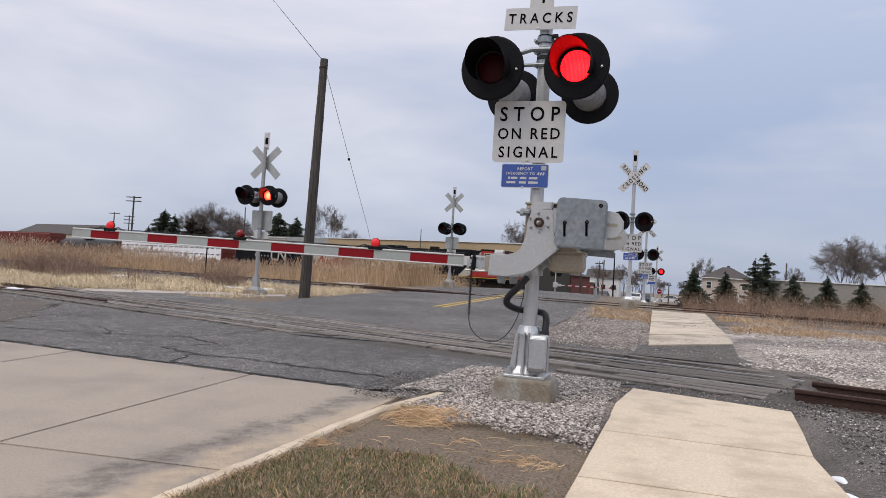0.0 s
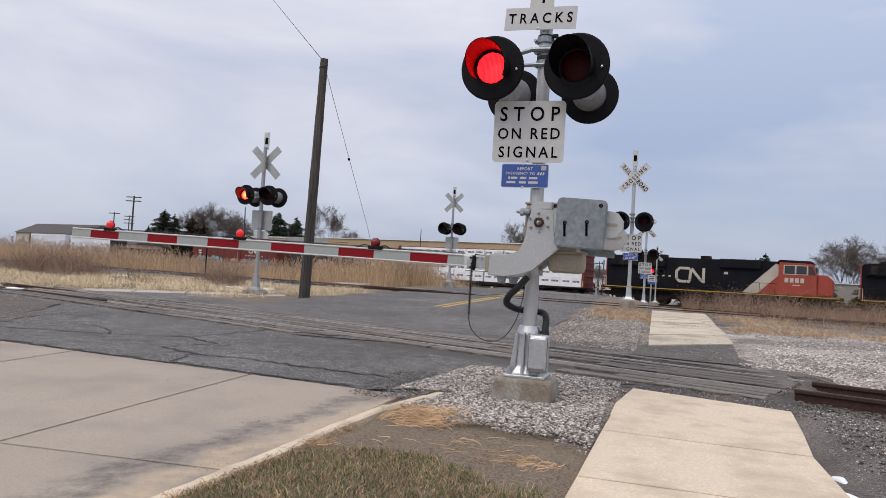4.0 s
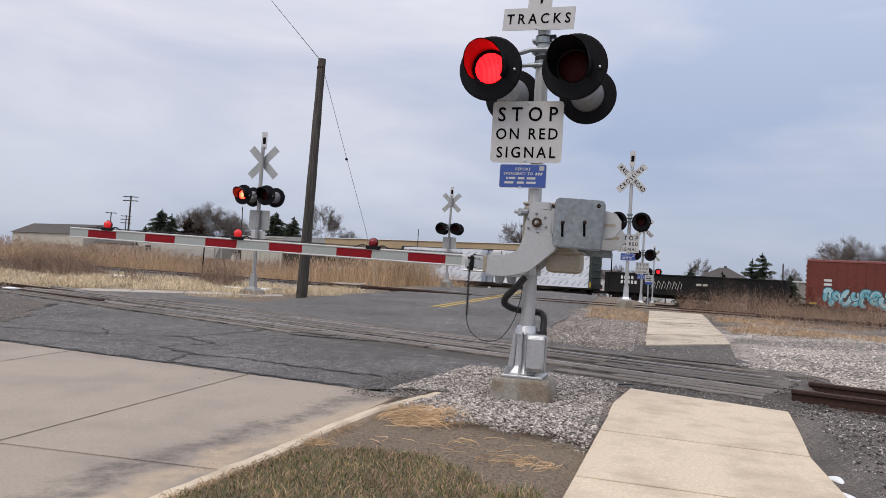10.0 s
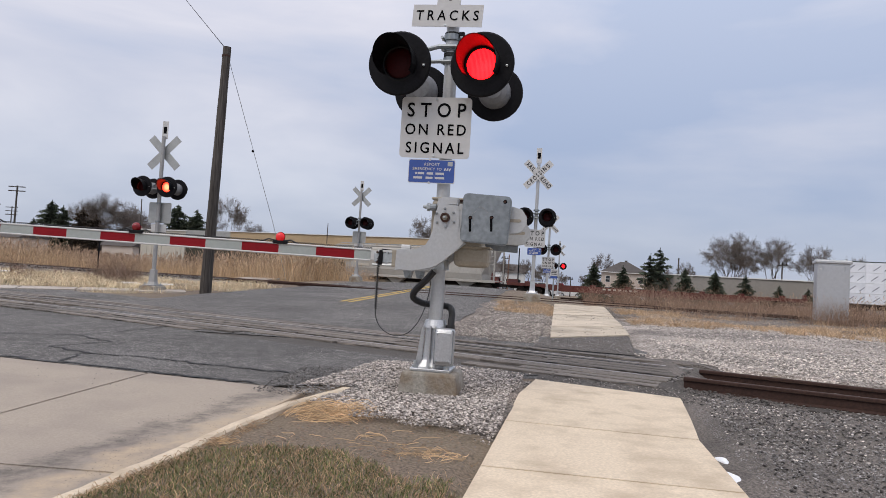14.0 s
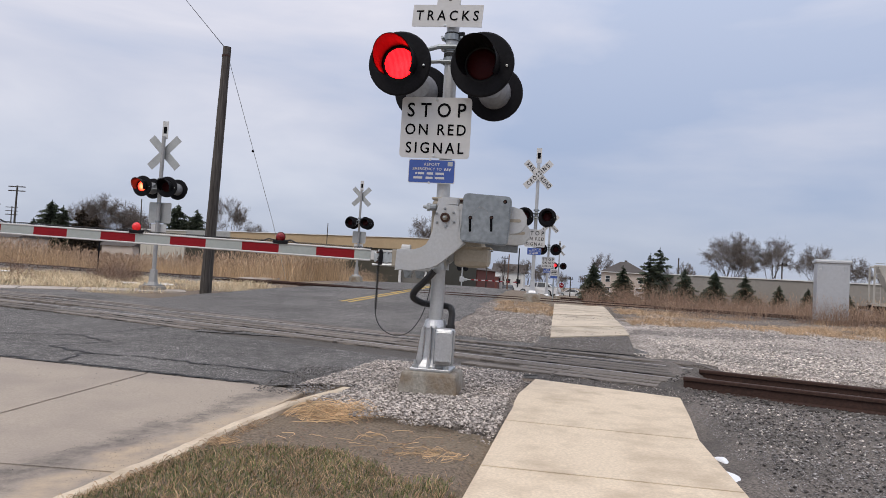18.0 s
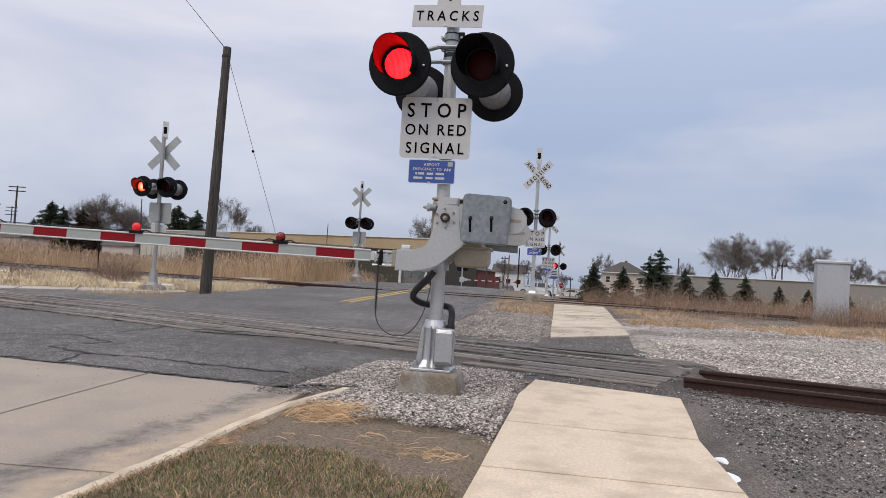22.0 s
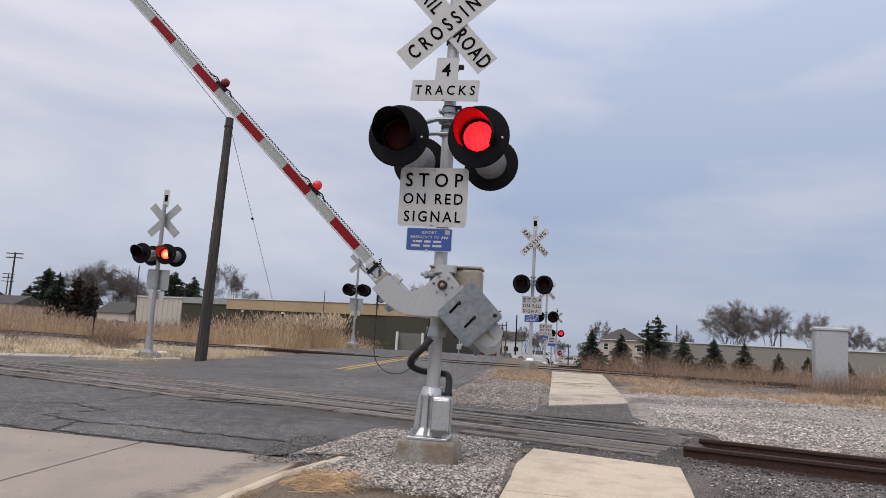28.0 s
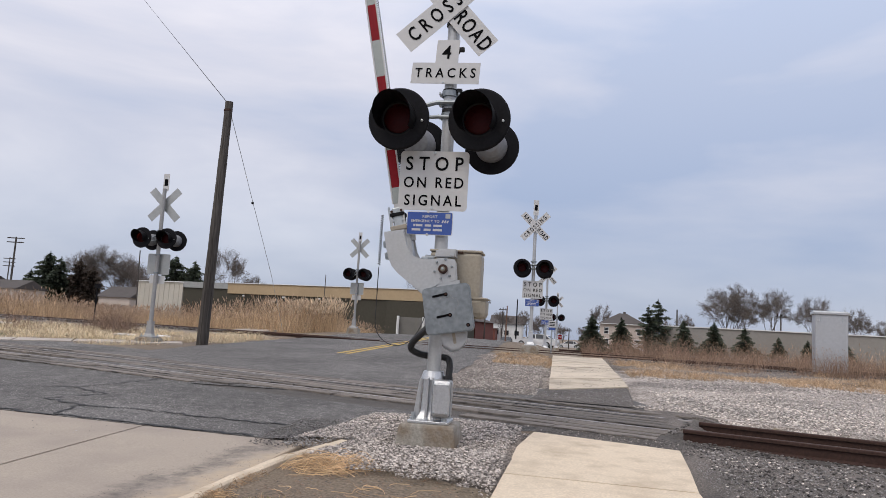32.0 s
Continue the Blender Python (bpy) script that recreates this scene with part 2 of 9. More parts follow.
def asphalt_mat():
    """Worn asphalt: pale stone chips in a dark binder, with broad worn patches."""
    m = bpy.data.materials.new("asphalt")
    m.use_nodes = True
    n, l = m.node_tree.nodes, m.node_tree.links
    bsdf = n["Principled BSDF"]
    tc, chip, broad, mid_ = n.new("ShaderNodeTexCoord"), n.new("ShaderNodeTexVoronoi"), n.new("ShaderNodeTexNoise"), n.new("ShaderNodeTexNoise")
    chip.inputs["Scale"].default_value = 85
    broad.inputs["Scale"].default_value, broad.inputs["Detail"].default_value = 0.45, 6
    mid_.inputs["Scale"].default_value, mid_.inputs["Detail"].default_value = 5.0, 6
    for x in (chip, broad, mid_):
        l.new(tc.outputs["Object"], x.inputs["Vector"])
    sep, r = n.new("ShaderNodeSeparateColor"), n.new("ShaderNodeValToRGB")
    l.new(chip.outputs["Color"], sep.inputs["Color"])
    l.new(sep.outputs["Red"], r.inputs["Fac"])
    r.color_ramp.elements[0].color, r.color_ramp.elements[1].color = (0.042, 0.041, 0.039, 1), (0.36, 0.34, 0.32, 1)
    r.color_ramp.elements.new(0.55).color = (0.110, 0.104, 0.098, 1)
    r.color_ramp.elements.new(0.86).color = (0.147, 0.139, 0.131, 1)
    last = r.outputs["Color"]
    for src, lo, hi in ((broad, 0.80, 1.28), (mid_, 0.80, 1.22)):
        mr, mx = n.new("ShaderNodeMapRange"), n.new("ShaderNodeMixRGB")
        mr.inputs["From Min"].default_value, mr.inputs["From Max"].default_value = 0.33, 0.67
        mr.inputs["To Min"].default_value, mr.inputs["To Max"].default_value = lo, hi
        mx.blend_type, mx.inputs["Fac"].default_value = "MULTIPLY", 1.0
        l.new(src.outputs["Fac"], mr.inputs["Value"])
        l.new(last, mx.inputs["Color1"])
        l.new(mr.outputs["Result"], mx.inputs["Color2"])
        last = mx.outputs["Color"]
    l.new(last, bsdf.inputs["Base Color"])
    bsdf.inputs["Roughness"].default_value, bsdf.inputs["Specular IOR Level"].default_value = 0.85, 0.3
    b = n.new("ShaderNodeBump")
    b.inputs["Strength"].default_value, b.inputs["Distance"].default_value = 0.5, 0.01
    l.new(chip.outputs["Distance"], b.inputs["Height"])
    l.new(b.outputs["Normal"], bsdf.inputs["Normal"])
    return m


def long_grain(m, scale):
    """Stretch a material's grain and stains along one way."""
    n, l = m.node_tree.nodes, m.node_tree.links
    mp, tc = n.new("ShaderNodeMapping"), [x for x in n if x.type == "TEX_COORD"][0]
    mp.inputs["Scale"].default_value = scale
    l.new(tc.outputs["Object"], mp.inputs["Vector"])
    for x in [x for x in n if x.type == "TEX_NOISE"]:
        l.new(mp.outputs["Vector"], x.inputs["Vector"])
    return m


def plank_mat():
    """Grey weathered timber with long grain, dark splits and oil."""
    m = mat("crossing_plank", (0.168, 0.146, 0.126), 0.9, var=0.55, grain=11, stain=1.6, stain_col=(0.075, 0.064, 0.055), stain_amt=0.6, bump=0.5, bump_size=11, rand=0.28)
    return long_grain(m, (0.35, 7.0, 1.0))


asphalt, plank = asphalt_mat(), plank_mat()
long_grain(pole_wood, (1.6, 1.6, 0.07))
pale_bed = gravel_mat("pale_gravel_bed", ((0.22, 0.188, 0.16), (0.50, 0.435, 0.38), (0.80, 0.72, 0.65)), 38)
grey_bed = gravel_mat("grey_gravel_bed", ((0.11, 0.09, 0.073), (0.25, 0.21, 0.175), (0.50, 0.43, 0.37)), 40)
coarse = mat("coarse_asphalt", (0.105, 0.092, 0.08), 0.92, var=0.6, grain=34, stain=1.8, stain_col=(0.055, 0.048, 0.043), stain_amt=0.75, bump=1.0, bump_size=38)
ballast_dirt = mat("oily_ballast_dirt", (0.15, 0.13, 0.114), 0.92, var=0.7, grain=60, stain=1.3, stain_col=(0.06, 0.053, 0.047), stain_amt=0.8, bump=1.0, bump_size=45)

dark_galv = mat("dark_galvanised", (0.26, 0.285, 0.30), 0.45, 0.7, var=0.2, grain=22, stain=4, stain_col=(0.17, 0.19, 0.205), stain_amt=0.7, bump=0.08, bump_size=25)


# ---- mesh helpers ----
def smooth(points, n=6):
    """A rounder line through the same points."""
    p = [Vector(q) for q in points]
    p = [p[0] * 2 - p[1]] + p + [p[-1] * 2 - p[-2]]
    out = []
    for i in range(1, len(p) - 2):
        a, b, c, d = p[i - 1:i + 3]
        for k in range(n):
            t_ = k / n
            out.append(0.5 * (2 * b + (c - a) * t_ + (2 * a - 5 * b + 4 * c - d) * t_ ** 2 + (3 * b - a - 3 * c + d) * t_ ** 3))
    return [tuple(q) for q in out + [p[-2]]]



def finish(bm, name, m):
    bmesh.ops.recalc_face_normals(bm, faces=bm.faces)
    me = bpy.data.meshes.new(name)
    bm.to_mesh(me)
    bm.free()
    for x in (m if isinstance(m, (list, tuple)) else [m]):
        me.materials.append(x)
    return me


def part(name, bm, m, parent=None, label="", at=None):
    """Links a bmesh as one mesh object under a thing or a part."""
    ob = new(name, finish(bm, name, m))
    if parent:
        ob.parent = parent
    if at is not None:
        ob.matrix_basis = at
    return tagged(ob, label)


def thing(name, at, label, category, group="", kind=""):
    ob = new(name)
    ob.empty_display_size = 0.1
    ob.matrix_basis = at
    return tagged(ob, label, category, group, kind)


def box(c, s, bevel=0.0, bm=None, rot=None, taper=None):
    """A block of size s round c, with worn edges."""
    bm = bm or bmesh.new()
    m = Matrix.Translation(c) @ (rot or Matrix()) @ Matrix.Diagonal((*s, 1))
    r = bmesh.ops.create_cube(bm, size=1, matrix=m)
    if taper:
        for v in r["verts"]:
            if v.co.z > c[2]:
                v.co.x = c[0] + (v.co.x - c[0]) * taper
                v.co.y = c[1] + (v.co.y - c[1]) * taper
    if bevel:
        edges = list({e for v in r["verts"] for e in v.link_edges})
        bmesh.ops.bevel(bm, geom=edges, offset=bevel, segments=2, affect="EDGES", profile=0.5)
    return bm


def tube(a, b, r0, r1=None, seg=12, bm=None, cap=True):
    """A round bar from a to b."""
    bm = bm or bmesh.new()
    a, b = Vector(a), Vector(b)
    d = b - a
    m = Matrix.Translation((a + b) / 2) @ d.to_track_quat("Z", "Y").to_matrix().to_4x4()
    bmesh.ops.create_cone(bm, cap_ends=cap, cap_tris=False, segments=seg, radius1=r0, radius2=r0 if r1 is None else r1, depth=d.length, matrix=m)
    return bm


def pipe(points, r, seg=8, bm=None):
    """A bent round bar through points."""
    bm = bm or bmesh.new()
    pts = [Vector(p) for p in points]
    rings = []
    for i, p in enumerate(pts):
        d = (pts[min(i + 1, len(pts) - 1)] - pts[max(i - 1, 0)]).normalized()
        q = d.to_track_quat("Z", "Y")
        rings.append([bm.verts.new(p + q @ Vector((r * math.cos(a), r * math.sin(a), 0))) for a in (2 * math.pi * k / seg for k in range(seg))])
    for u, w in zip(rings, rings[1:]):
        for k in range(seg):
            bm.faces.new((u[k], u[(k + 1) % seg], w[(k + 1) % seg], w[k]))
    bm.faces.new(rings[0][::-1])
    bm.faces.new(rings[-1])
    return bm


def slab(poly, y0, y1, bm=None, bevel=0.0, axis="y"):
    """A plate: an outline in x and z (or x and y) with thickness."""
    bm = bm or bmesh.new()
    put = (lambda p, h: (p[0], h, p[1])) if axis == "y" else (lambda p, h: (p[0], p[1], h))
    lo = [bm.verts.new(put(p, y0)) for p in poly]
    hi = [bm.verts.new(put(p, y1)) for p in poly]
    faces = [bm.faces.new(lo), bm.faces.new(hi[::-1])]
    n = len(poly)
    for i in range(n):
        faces.append(bm.faces.new((lo[i], hi[i], hi[(i + 1) % n], lo[(i + 1) % n])))
    if bevel:
        edges = list({e for f in faces[:2] for e in f.edges})
        bmesh.ops.bevel(bm, geom=edges, offset=bevel, segments=2, affect="EDGES")
    return bm


def turned(profile, seg=24, bm=None, at=None, caps=True):
    """A body of revolution about the y axis: pairs of (radius, y)."""
    bm = bm or bmesh.new()
    at = at or Matrix()
    rings = []
    for r, y in profile:
        rings.append([bm.verts.new(at @ Vector((r * math.cos(a), y, r * math.sin(a)))) for a in (2 * math.pi * k / seg for k in range(seg))])
    for u, w in zip(rings, rings[1:]):
        for k in range(seg):
            bm.faces.new((u[k], u[(k + 1) % seg], w[(k + 1) % seg], w[k]))
    if caps and profile[0][0] > 1e-4:
        bm.faces.new(rings[0])
    if caps and profile[-1][0] > 1e-4:
        bm.faces.new(rings[-1])
    bmesh.ops.remove_doubles(bm, verts=bm.verts, dist=1e-5)
    return bm


def rounded(w, h, r, n=4):
    """A rounded rectangle outline."""
    out = []
    for cx, cy, a0 in ((w / 2 - r, h / 2 - r, 0), (-w / 2 + r, h / 2 - r, 90), (-w / 2 + r, -h / 2 + r, 180), (w / 2 - r, -h / 2 + r, 270)):
        for k in range(n + 1):
            a = radians(a0 + 90 * k / n)
            out.append((cx + r * math.cos(a), cy + r * math.sin(a)))
    return out


LETTERS = {}


def lettering(text, size, m, parent, at, spread=1.0, name="letter", squeeze=1.0, bold=0.012):
    """Raised words in the built-in font, in the x-z plane, facing -y, each letter a piece of its own."""
    key = (text, size, spread, bold, m.name)
    if key not in LETTERS:
        cu = bpy.data.curves.new("words", "FONT")
        cu.body, cu.size, cu.align_x, cu.align_y, cu.extrude, cu.offset = text, size, "CENTER", "CENTER", 0.0015, size * bold
        cu.space_character, cu.resolution_u = spread, 3
        ob = new("words", cu)
        bpy.context.view_layer.update()
        me = bpy.data.meshes.new_from_object(ob.evaluated_get(bpy.context.evaluated_depsgraph_get()))
        bpy.data.objects.remove(ob)
        me.transform(pose(0, 0, 0, 90, 0, 0))
        root = list(range(len(me.vertices)))

        def find(i):
            while root[i] != i:
                root[i] = root[root[i]]
                i = root[i]
            return i

        for e in me.edges:
            root[find(e.vertices[0])] = find(e.vertices[1])
        spans = {}
        for i, v in enumerate(me.vertices):
            lo, hi = spans.get(find(i), (9.0, -9.0))
            spans[find(i)] = (min(lo, v.co.x), max(hi, v.co.x))
        order = sorted(spans, key=lambda r: spans[r][0])
        group, last, k = {}, -9.0, -1
        for r in order:
            if spans[r][0] > last - 1e-4:
                k += 1
            group[r], last = k, max(last, spans[r][1])
        pieces = []
        for g in range(k + 1):
            own = [i for i in range(len(me.vertices)) if group[find(i)] == g]
            back_ = {i: n for n, i in enumerate(own)}
            one = bpy.data.meshes.new(name)
            one.from_pydata([tuple(me.vertices[i].co) for i in own], [], [[back_[i] for i in p.vertices] for p in me.polygons if p.vertices[0] in back_])
            one.materials.append(m)
            pieces.append(one)
        LETTERS[key] = pieces
    for one in LETTERS[key]:
        ob = new(name, one)
        ob.parent = parent
        ob.matrix_basis = at @ Matrix.Diagonal((squeeze, 1, 1, 1))


# ---- the lie of the land: level near the camera, rising to a crest at the tracks, then falling away ----
TA = radians(23.7)                    # the tracks' angle across the view
RA = radians(8.0)                     # the road's angle to the right


def ramp_of(knots, u):
    return float(np.interp(u, [k[0] for k in knots], [k[1] for k in knots]))


LAND = [(-80, 0.0), (2, 0.0), (6.5, 0.12), (10, 0.2), (15.7, 0.41), (23.6, 0.58), (30, 0.56), (45, 0.36), (60, 0.12), (70, -0.12), (95, -0.3), (130, -0.5), (400, -1.5), (3500, -6)]
ROADZ = [(-80, 0.0), (2, 0.0), (6.5, 0.12), (10, 0.23), (15.7, 0.43), (23.6, 0.62), (32, 0.86), (40, 0.86), (52, 0.62), (62, 0.38), (70, 0.1), (80, -0.1), (130, -0.45), (400, -1.4), (3500, -6)]
Q0, Q1 = -9.45, -1.66                 # the road's two edges, across it


def across(x, y):
    return y * math.cos(TA) + x * math.sin(TA)


def lateral(x, y):
    return x * math.cos(RA) - y * math.sin(RA)


def road_xy(q, w):
    """A point of the road: q across it, w along it."""
    return q * math.cos(RA) + w * math.sin(RA), w * math.cos(RA) - q * math.sin(RA)


def road_z(x, y):
    return ramp_of(ROADZ, across(x, y))


def land_z(x, y):
    q = lateral(x, y)
    out = max(Q0 - 0.8 - q, q - Q1 - 0.8, 0.0)
    k = min(1.0, out / (4.0 if q < Q0 else 2.6))
    k = k * k * (3 - 2 * k)
    u = across(x, y)
    return (ramp_of(ROADZ, u) - 0.008) * (1 - k) + ramp_of(LAND, u) * k


def grid_mesh(name, xs, ys, f, m, label="", category="", kind="structure", down=0.0):
    verts = [(x, y, f(x, y)) for y in ys for x in xs]
    nx = len(xs)
    faces = [(j * nx + i, j * nx + i + 1, (j + 1) * nx + i + 1, (j + 1) * nx + i) for j in range(len(ys) - 1) for i in range(nx - 1)]
    me = bpy.data.meshes.new(name)
    me.from_pydata(verts, [], faces)
    me.materials.append(m)
    for p in me.polygons:
        p.use_smooth = True
    return tagged(new(name, me), label, category, "", kind)


def spaced(a, b, fine0, fine1, step, grow):
    """Steps that are even between fine0 and fine1 and grow outward."""
    out, s, x = list(np.arange(fine0, fine1 + 1e-6, step)), step, fine0
    lo = []
    while x > a:
        s *= grow
        x -= s
        lo.append(max(x, a))
    s, x = step, out[-1]
    while x < b:
        s *= grow
        x += s
        out.append(min(x, b))
    return lo[::-1] + out


T1 = radians(28.5)                    # the nearest track lies a little more askew
N1, D1 = Vector((math.sin(T1), math.cos(T1), 0)), Vector((math.cos(T1), -math.sin(T1), 0))


def curb_x(y):
    return float(np.interp(y, [0, 1.5, 2.9, 3.85, 4.6, 5.3, 6.12, 6.65, 7.05], [-2.5, -2.25, -1.98, -1.76, -1.58, -1.44, -1.24, -1.02, -0.86]))


def soil_z(x, y):
    near = max(0.0, 1 - max(abs(x), abs(y - 8)) / 40)
    n = noise.noise(Vector((x * 0.9, y * 0.9, 0))) * 0.025 + noise.noise(Vector((x * 0.2, y * 0.2, 3))) * 0.05
    nn, ss = x * N1.x + y * N1.y, x * D1.x + y * D1.y
    walked = (0 < y < 8.2 and -0.35 + y * 0.165 < x < 1.45 + y * 0.135) or (11 < y < 24.4 and 1.75 + (y - 12.4) * 0.165 < x < 3.75 + (y - 12.4) * 0.178)
    inside = walked or (Q0 - 0.3 < lateral(x, y) < Q1 - 0.2 - (0.5 if y < 10 else 0) and y > 6) or (x * N1.x + y * N1.y > 7.8 and x * N1.x + y * N1.y < 11 and x < 2.6) or (x < curb_x(y) - 0.02 and y < 6.7)
    return land_z(x, y) - 0.012 - (0.05 if walked else 0.06 if inside else 0) + (0 if inside else n * near) - (0.10 if ss > -1.5 and 7.9 < nn < 10.7 else 0) + (float(np.interp(y, [4.6, 5.6, 6.5], [0.046, 0.03, 0.02])) if y < 6.6 and curb_x(y) + 0.05 < x < float(np.interp(y, [1.2, 3.0, 4.57, 5.92, 7.15], [-0.36, -0.10, 0.22, 0.49, 0.66])) else 0)


def finer(line, a, b, step):
    """The same steps with closer ones between a and b."""
    return [v for v in line if v < a - 0.02] + list(np.arange(a, b, step)) + [v for v in line if v > b + 0.02]


ground = grid_mesh("ground", finer(spaced(-3000, 3000, -14, 16, 0.3, 1.12), -2.6, 2.6, 0.08), finer(spaced(-60, 3400, 1, 40, 0.3, 1.1), 1.0, 8.0, 0.1), soil_z, dirt,
                   "bare brown dirt with dry grass and gravel beside the railway", "ground")

# asphalt road over the crest and on into the distance


def t1(n, s, z=0.0):
    """A point of the nearest track: n from the camera across it, s along it."""
    p = N1 * n + D1 * s
    return Vector((p.x, p.y, z))


def road_mesh():
    bm = bmesh.new()
    ws = [10.2 + 0.5 * i for i in range(60)] + [40 + 3 * i for i in range(40)] + [170, 230, 320, 500, 900]
    qs = [Q0 + (Q1 - Q0) * i / 12 for i in range(13)]
    rows = []
    for w in ws:
        row = []
        for q in qs:
            j = 0.10 * noise.noise(Vector((w * 0.7, q, 5))) if q in (qs[0], qs[-1]) else 0
            ww = w if w > 10.3 else 10.2 + (q - Q1) * math.tan(RA - T1) * 1.0
            x, y = road_xy(q + j, ww)
            crown = 0.05 * (1 - ((q - (Q0 + Q1) / 2) / ((Q1 - Q0) / 2)) ** 2)
            row.append(bm.verts.new((x, y, road_z(x, y) + crown * min(1, max(0, (w - 11) / 6)))))
        rows.append(row)
    for a, b in zip(rows, rows[1:]):
        for i in range(len(qs) - 1):
            bm.faces.new((a[i], a[i + 1], b[i + 1], b[i]))
    return bm


road = part("road", road_mesh(), asphalt)
tagged(road, "worn grey asphalt road over the railway crossing", "road", "", "structure")


def sheet(outline, z, m, name, label, category, n=10, ragged=0.0):
    """A flat paved piece that follows the land, from an outline of four corners."""
    a, b, c, d = [Vector((*p, 0)) for p in outline]
    bm = bmesh.new()
    rows = []
    for j in range(n + 1):
        l, r = a.lerp(d, j / n), b.lerp(c, j / n)
        row = []
        for i in range(n + 1):
            p = l.lerp(r, i / n)
            e = ragged if i in (0, n) or j in (0, n) else 0.0
            p = p + Vector((noise.noise(Vector((p.x * 0.9, p.y * 0.9, 1))), noise.noise(Vector((p.x * 0.9, p.y * 0.9, 6))), 0)) * e
            row.append(bm.verts.new((p.x, p.y, road_z(p.x, p.y) + z)))
        rows.append(row)
    for u, v in zip(rows, rows[1:]):
        for i in range(n):
            bm.faces.new((u[i], u[i + 1], v[i + 1], v[i]))
    ob = part(name, bm, m)
    return tagged(ob, label, category, "", "structure")


# asphalt between the concrete and the nearest track, and the apron beyond it
E0, E1 = (-16.0, 11.35), (-1.62, 7.06)
apron = sheet([E0, E1, tuple(t1(8.1, -3.0).xy), tuple(t1(8.1, -19).xy)], 0.0, asphalt, "road_approach", "cracked grey asphalt before the nearest track", "road", 16)
strip_near = sheet([tuple(t1(7.62, -3.9).xy), tuple(t1(7.70, -3.15).xy), tuple(t1(8.2, -2.5).xy), tuple(t1(8.2, -4.3).xy)], -0.008, asphalt, "road_patch", "asphalt patch beside the crossing planks", "road", 6)
strip_walk = sheet([(1.16, 8.17), (2.56, 7.42), (2.70, 8.22), (1.3, 9.0)], 0.003, coarse, "path_patch", "asphalt patch between sidewalk and planks", "road", 8)
strip_path = sheet([(1.5, 11.3), (3.0, 10.75), (3.66, 13.8), (1.98, 12.9)], 0.010, coarse, "path_patch", "dark asphalt wedge between planks and far sidewalk", "road", 8)
strip_far = sheet([tuple(t1(10.3, -19).xy), tuple(t1(10.3, -1.5).xy), tuple(t1(12.3, -3.1).xy), tuple(t1(12.2, -19).xy)], -0.006, asphalt, "road_apron", "asphalt apron behind the crossing planks", "road", 12)

# ---- crossing signals ----
straw_wood = mat("pale_wood", (0.36, 0.27, 0.16), 0.8, var=0.25, grain=30, stain=8, bump=0.3)
# darker silver: shade painted into signals seen from behind; also colours the scratches
shade_scratch_silver = mat("shaded_silver_and_scratch", (0.34, 0.34, 0.335), 0.6, 0.25, var=0.1, grain=30, stain=3, stain_col=(0.25, 0.24, 0.23), stain_amt=0.5, bump=0.08)
drum_grey = mat("drum_grey", (0.20, 0.205, 0.215), 0.55, 0.2, var=0.1, grain=30, stain=4, bump=0.1)


def light_unit(parent, x, y, z, yaw, on_mat, s=1.0, pitch=-2):
    """A round black target with hood, drum and a lamp that turns its lit face to the road and away."""
    at = pose(x, y, z, 0, 0, yaw) @ pose(0, 0, 0, pitch, 0, 0) @ Matrix.Diagonal((s, s, s, 1))
    disc = part("target", turned([(0.16, -0.012), (0.285, -0.012), (0.300, 0.0), (0.300, 0.012), (0.285, 0.02), (0.165, 0.03), (0.16, -0.012)], 40, caps=False), black, parent, "round black target", at)
    part("retainer", turned([(0.142, -0.004), (0.142, -0.010), (0.168, -0.013), (0.172, -0.004)], 32, caps=False), hood_black, disc)
    bm = bmesh.new()
    seg, n = 22, 5
    for inner in (0, 1):
        rows = []
        for i in range(n + 1):
            k = i / n
            row = []
            for j in range(seg + 1):
                a = radians(-38 + (256) * j / seg)
                length = (0.10 + 0.25 * (0.5 + 0.5 * math.sin(a)) ** 0.8)
                r = 0.172 - 0.007 * inner + 0.012 * k
                row.append(bm.verts.new((r * math.cos(a), -0.012 - k * length, r * math.sin(a))))
            rows.append(row)
        for u, v in zip(rows, rows[1:]):
            for j in range(seg):
                bm.faces.new((u[j], u[j + 1], v[j + 1], v[j]) if not inner else (u[j], v[j], v[j + 1], u[j + 1]))
    part("hood", bm, hood_black, disc)
    part("drum", turned([(0.175, 0.012), (0.175, 0.10), (0.15, 0.16), (0.10, 0.20), (0.0, 0.21)], 28, caps=False), drum_grey, disc, "grey drum behind the target")
    for p in disc.children[-1].data.polygons:
        p.use_smooth = True
    part("bolt", turned([(0.0, -0.03), (0.012, -0.026), (0.012, -0.01)], 8, at=pose(0.235, 0, -0.02)), galv, disc)
    bm = turned([(0.0, -0.022), (0.07, -0.018), (0.12, -0.010), (0.152, 0.0), (0.152, 0.001), (0.12, 0.012), (0.07, 0.020), (0.0, 0.024)], 28)
    for f in bm.faces:
        f.material_index = 1 if f.calc_center_median().y > 0.0005 else 0
    me = finish(bm, "lamp", [on_mat, lamp_off])
    lamp = new("lamp", me)
    lamp.parent = disc
    lamp.matrix_basis = pose(0, 0.02, 0, 0, 0, 180)
    part("backplate", turned([(0.172, 0.10), (0.168, 0.105), (0.0, 0.106)], 20), black, disc)
    return lamp


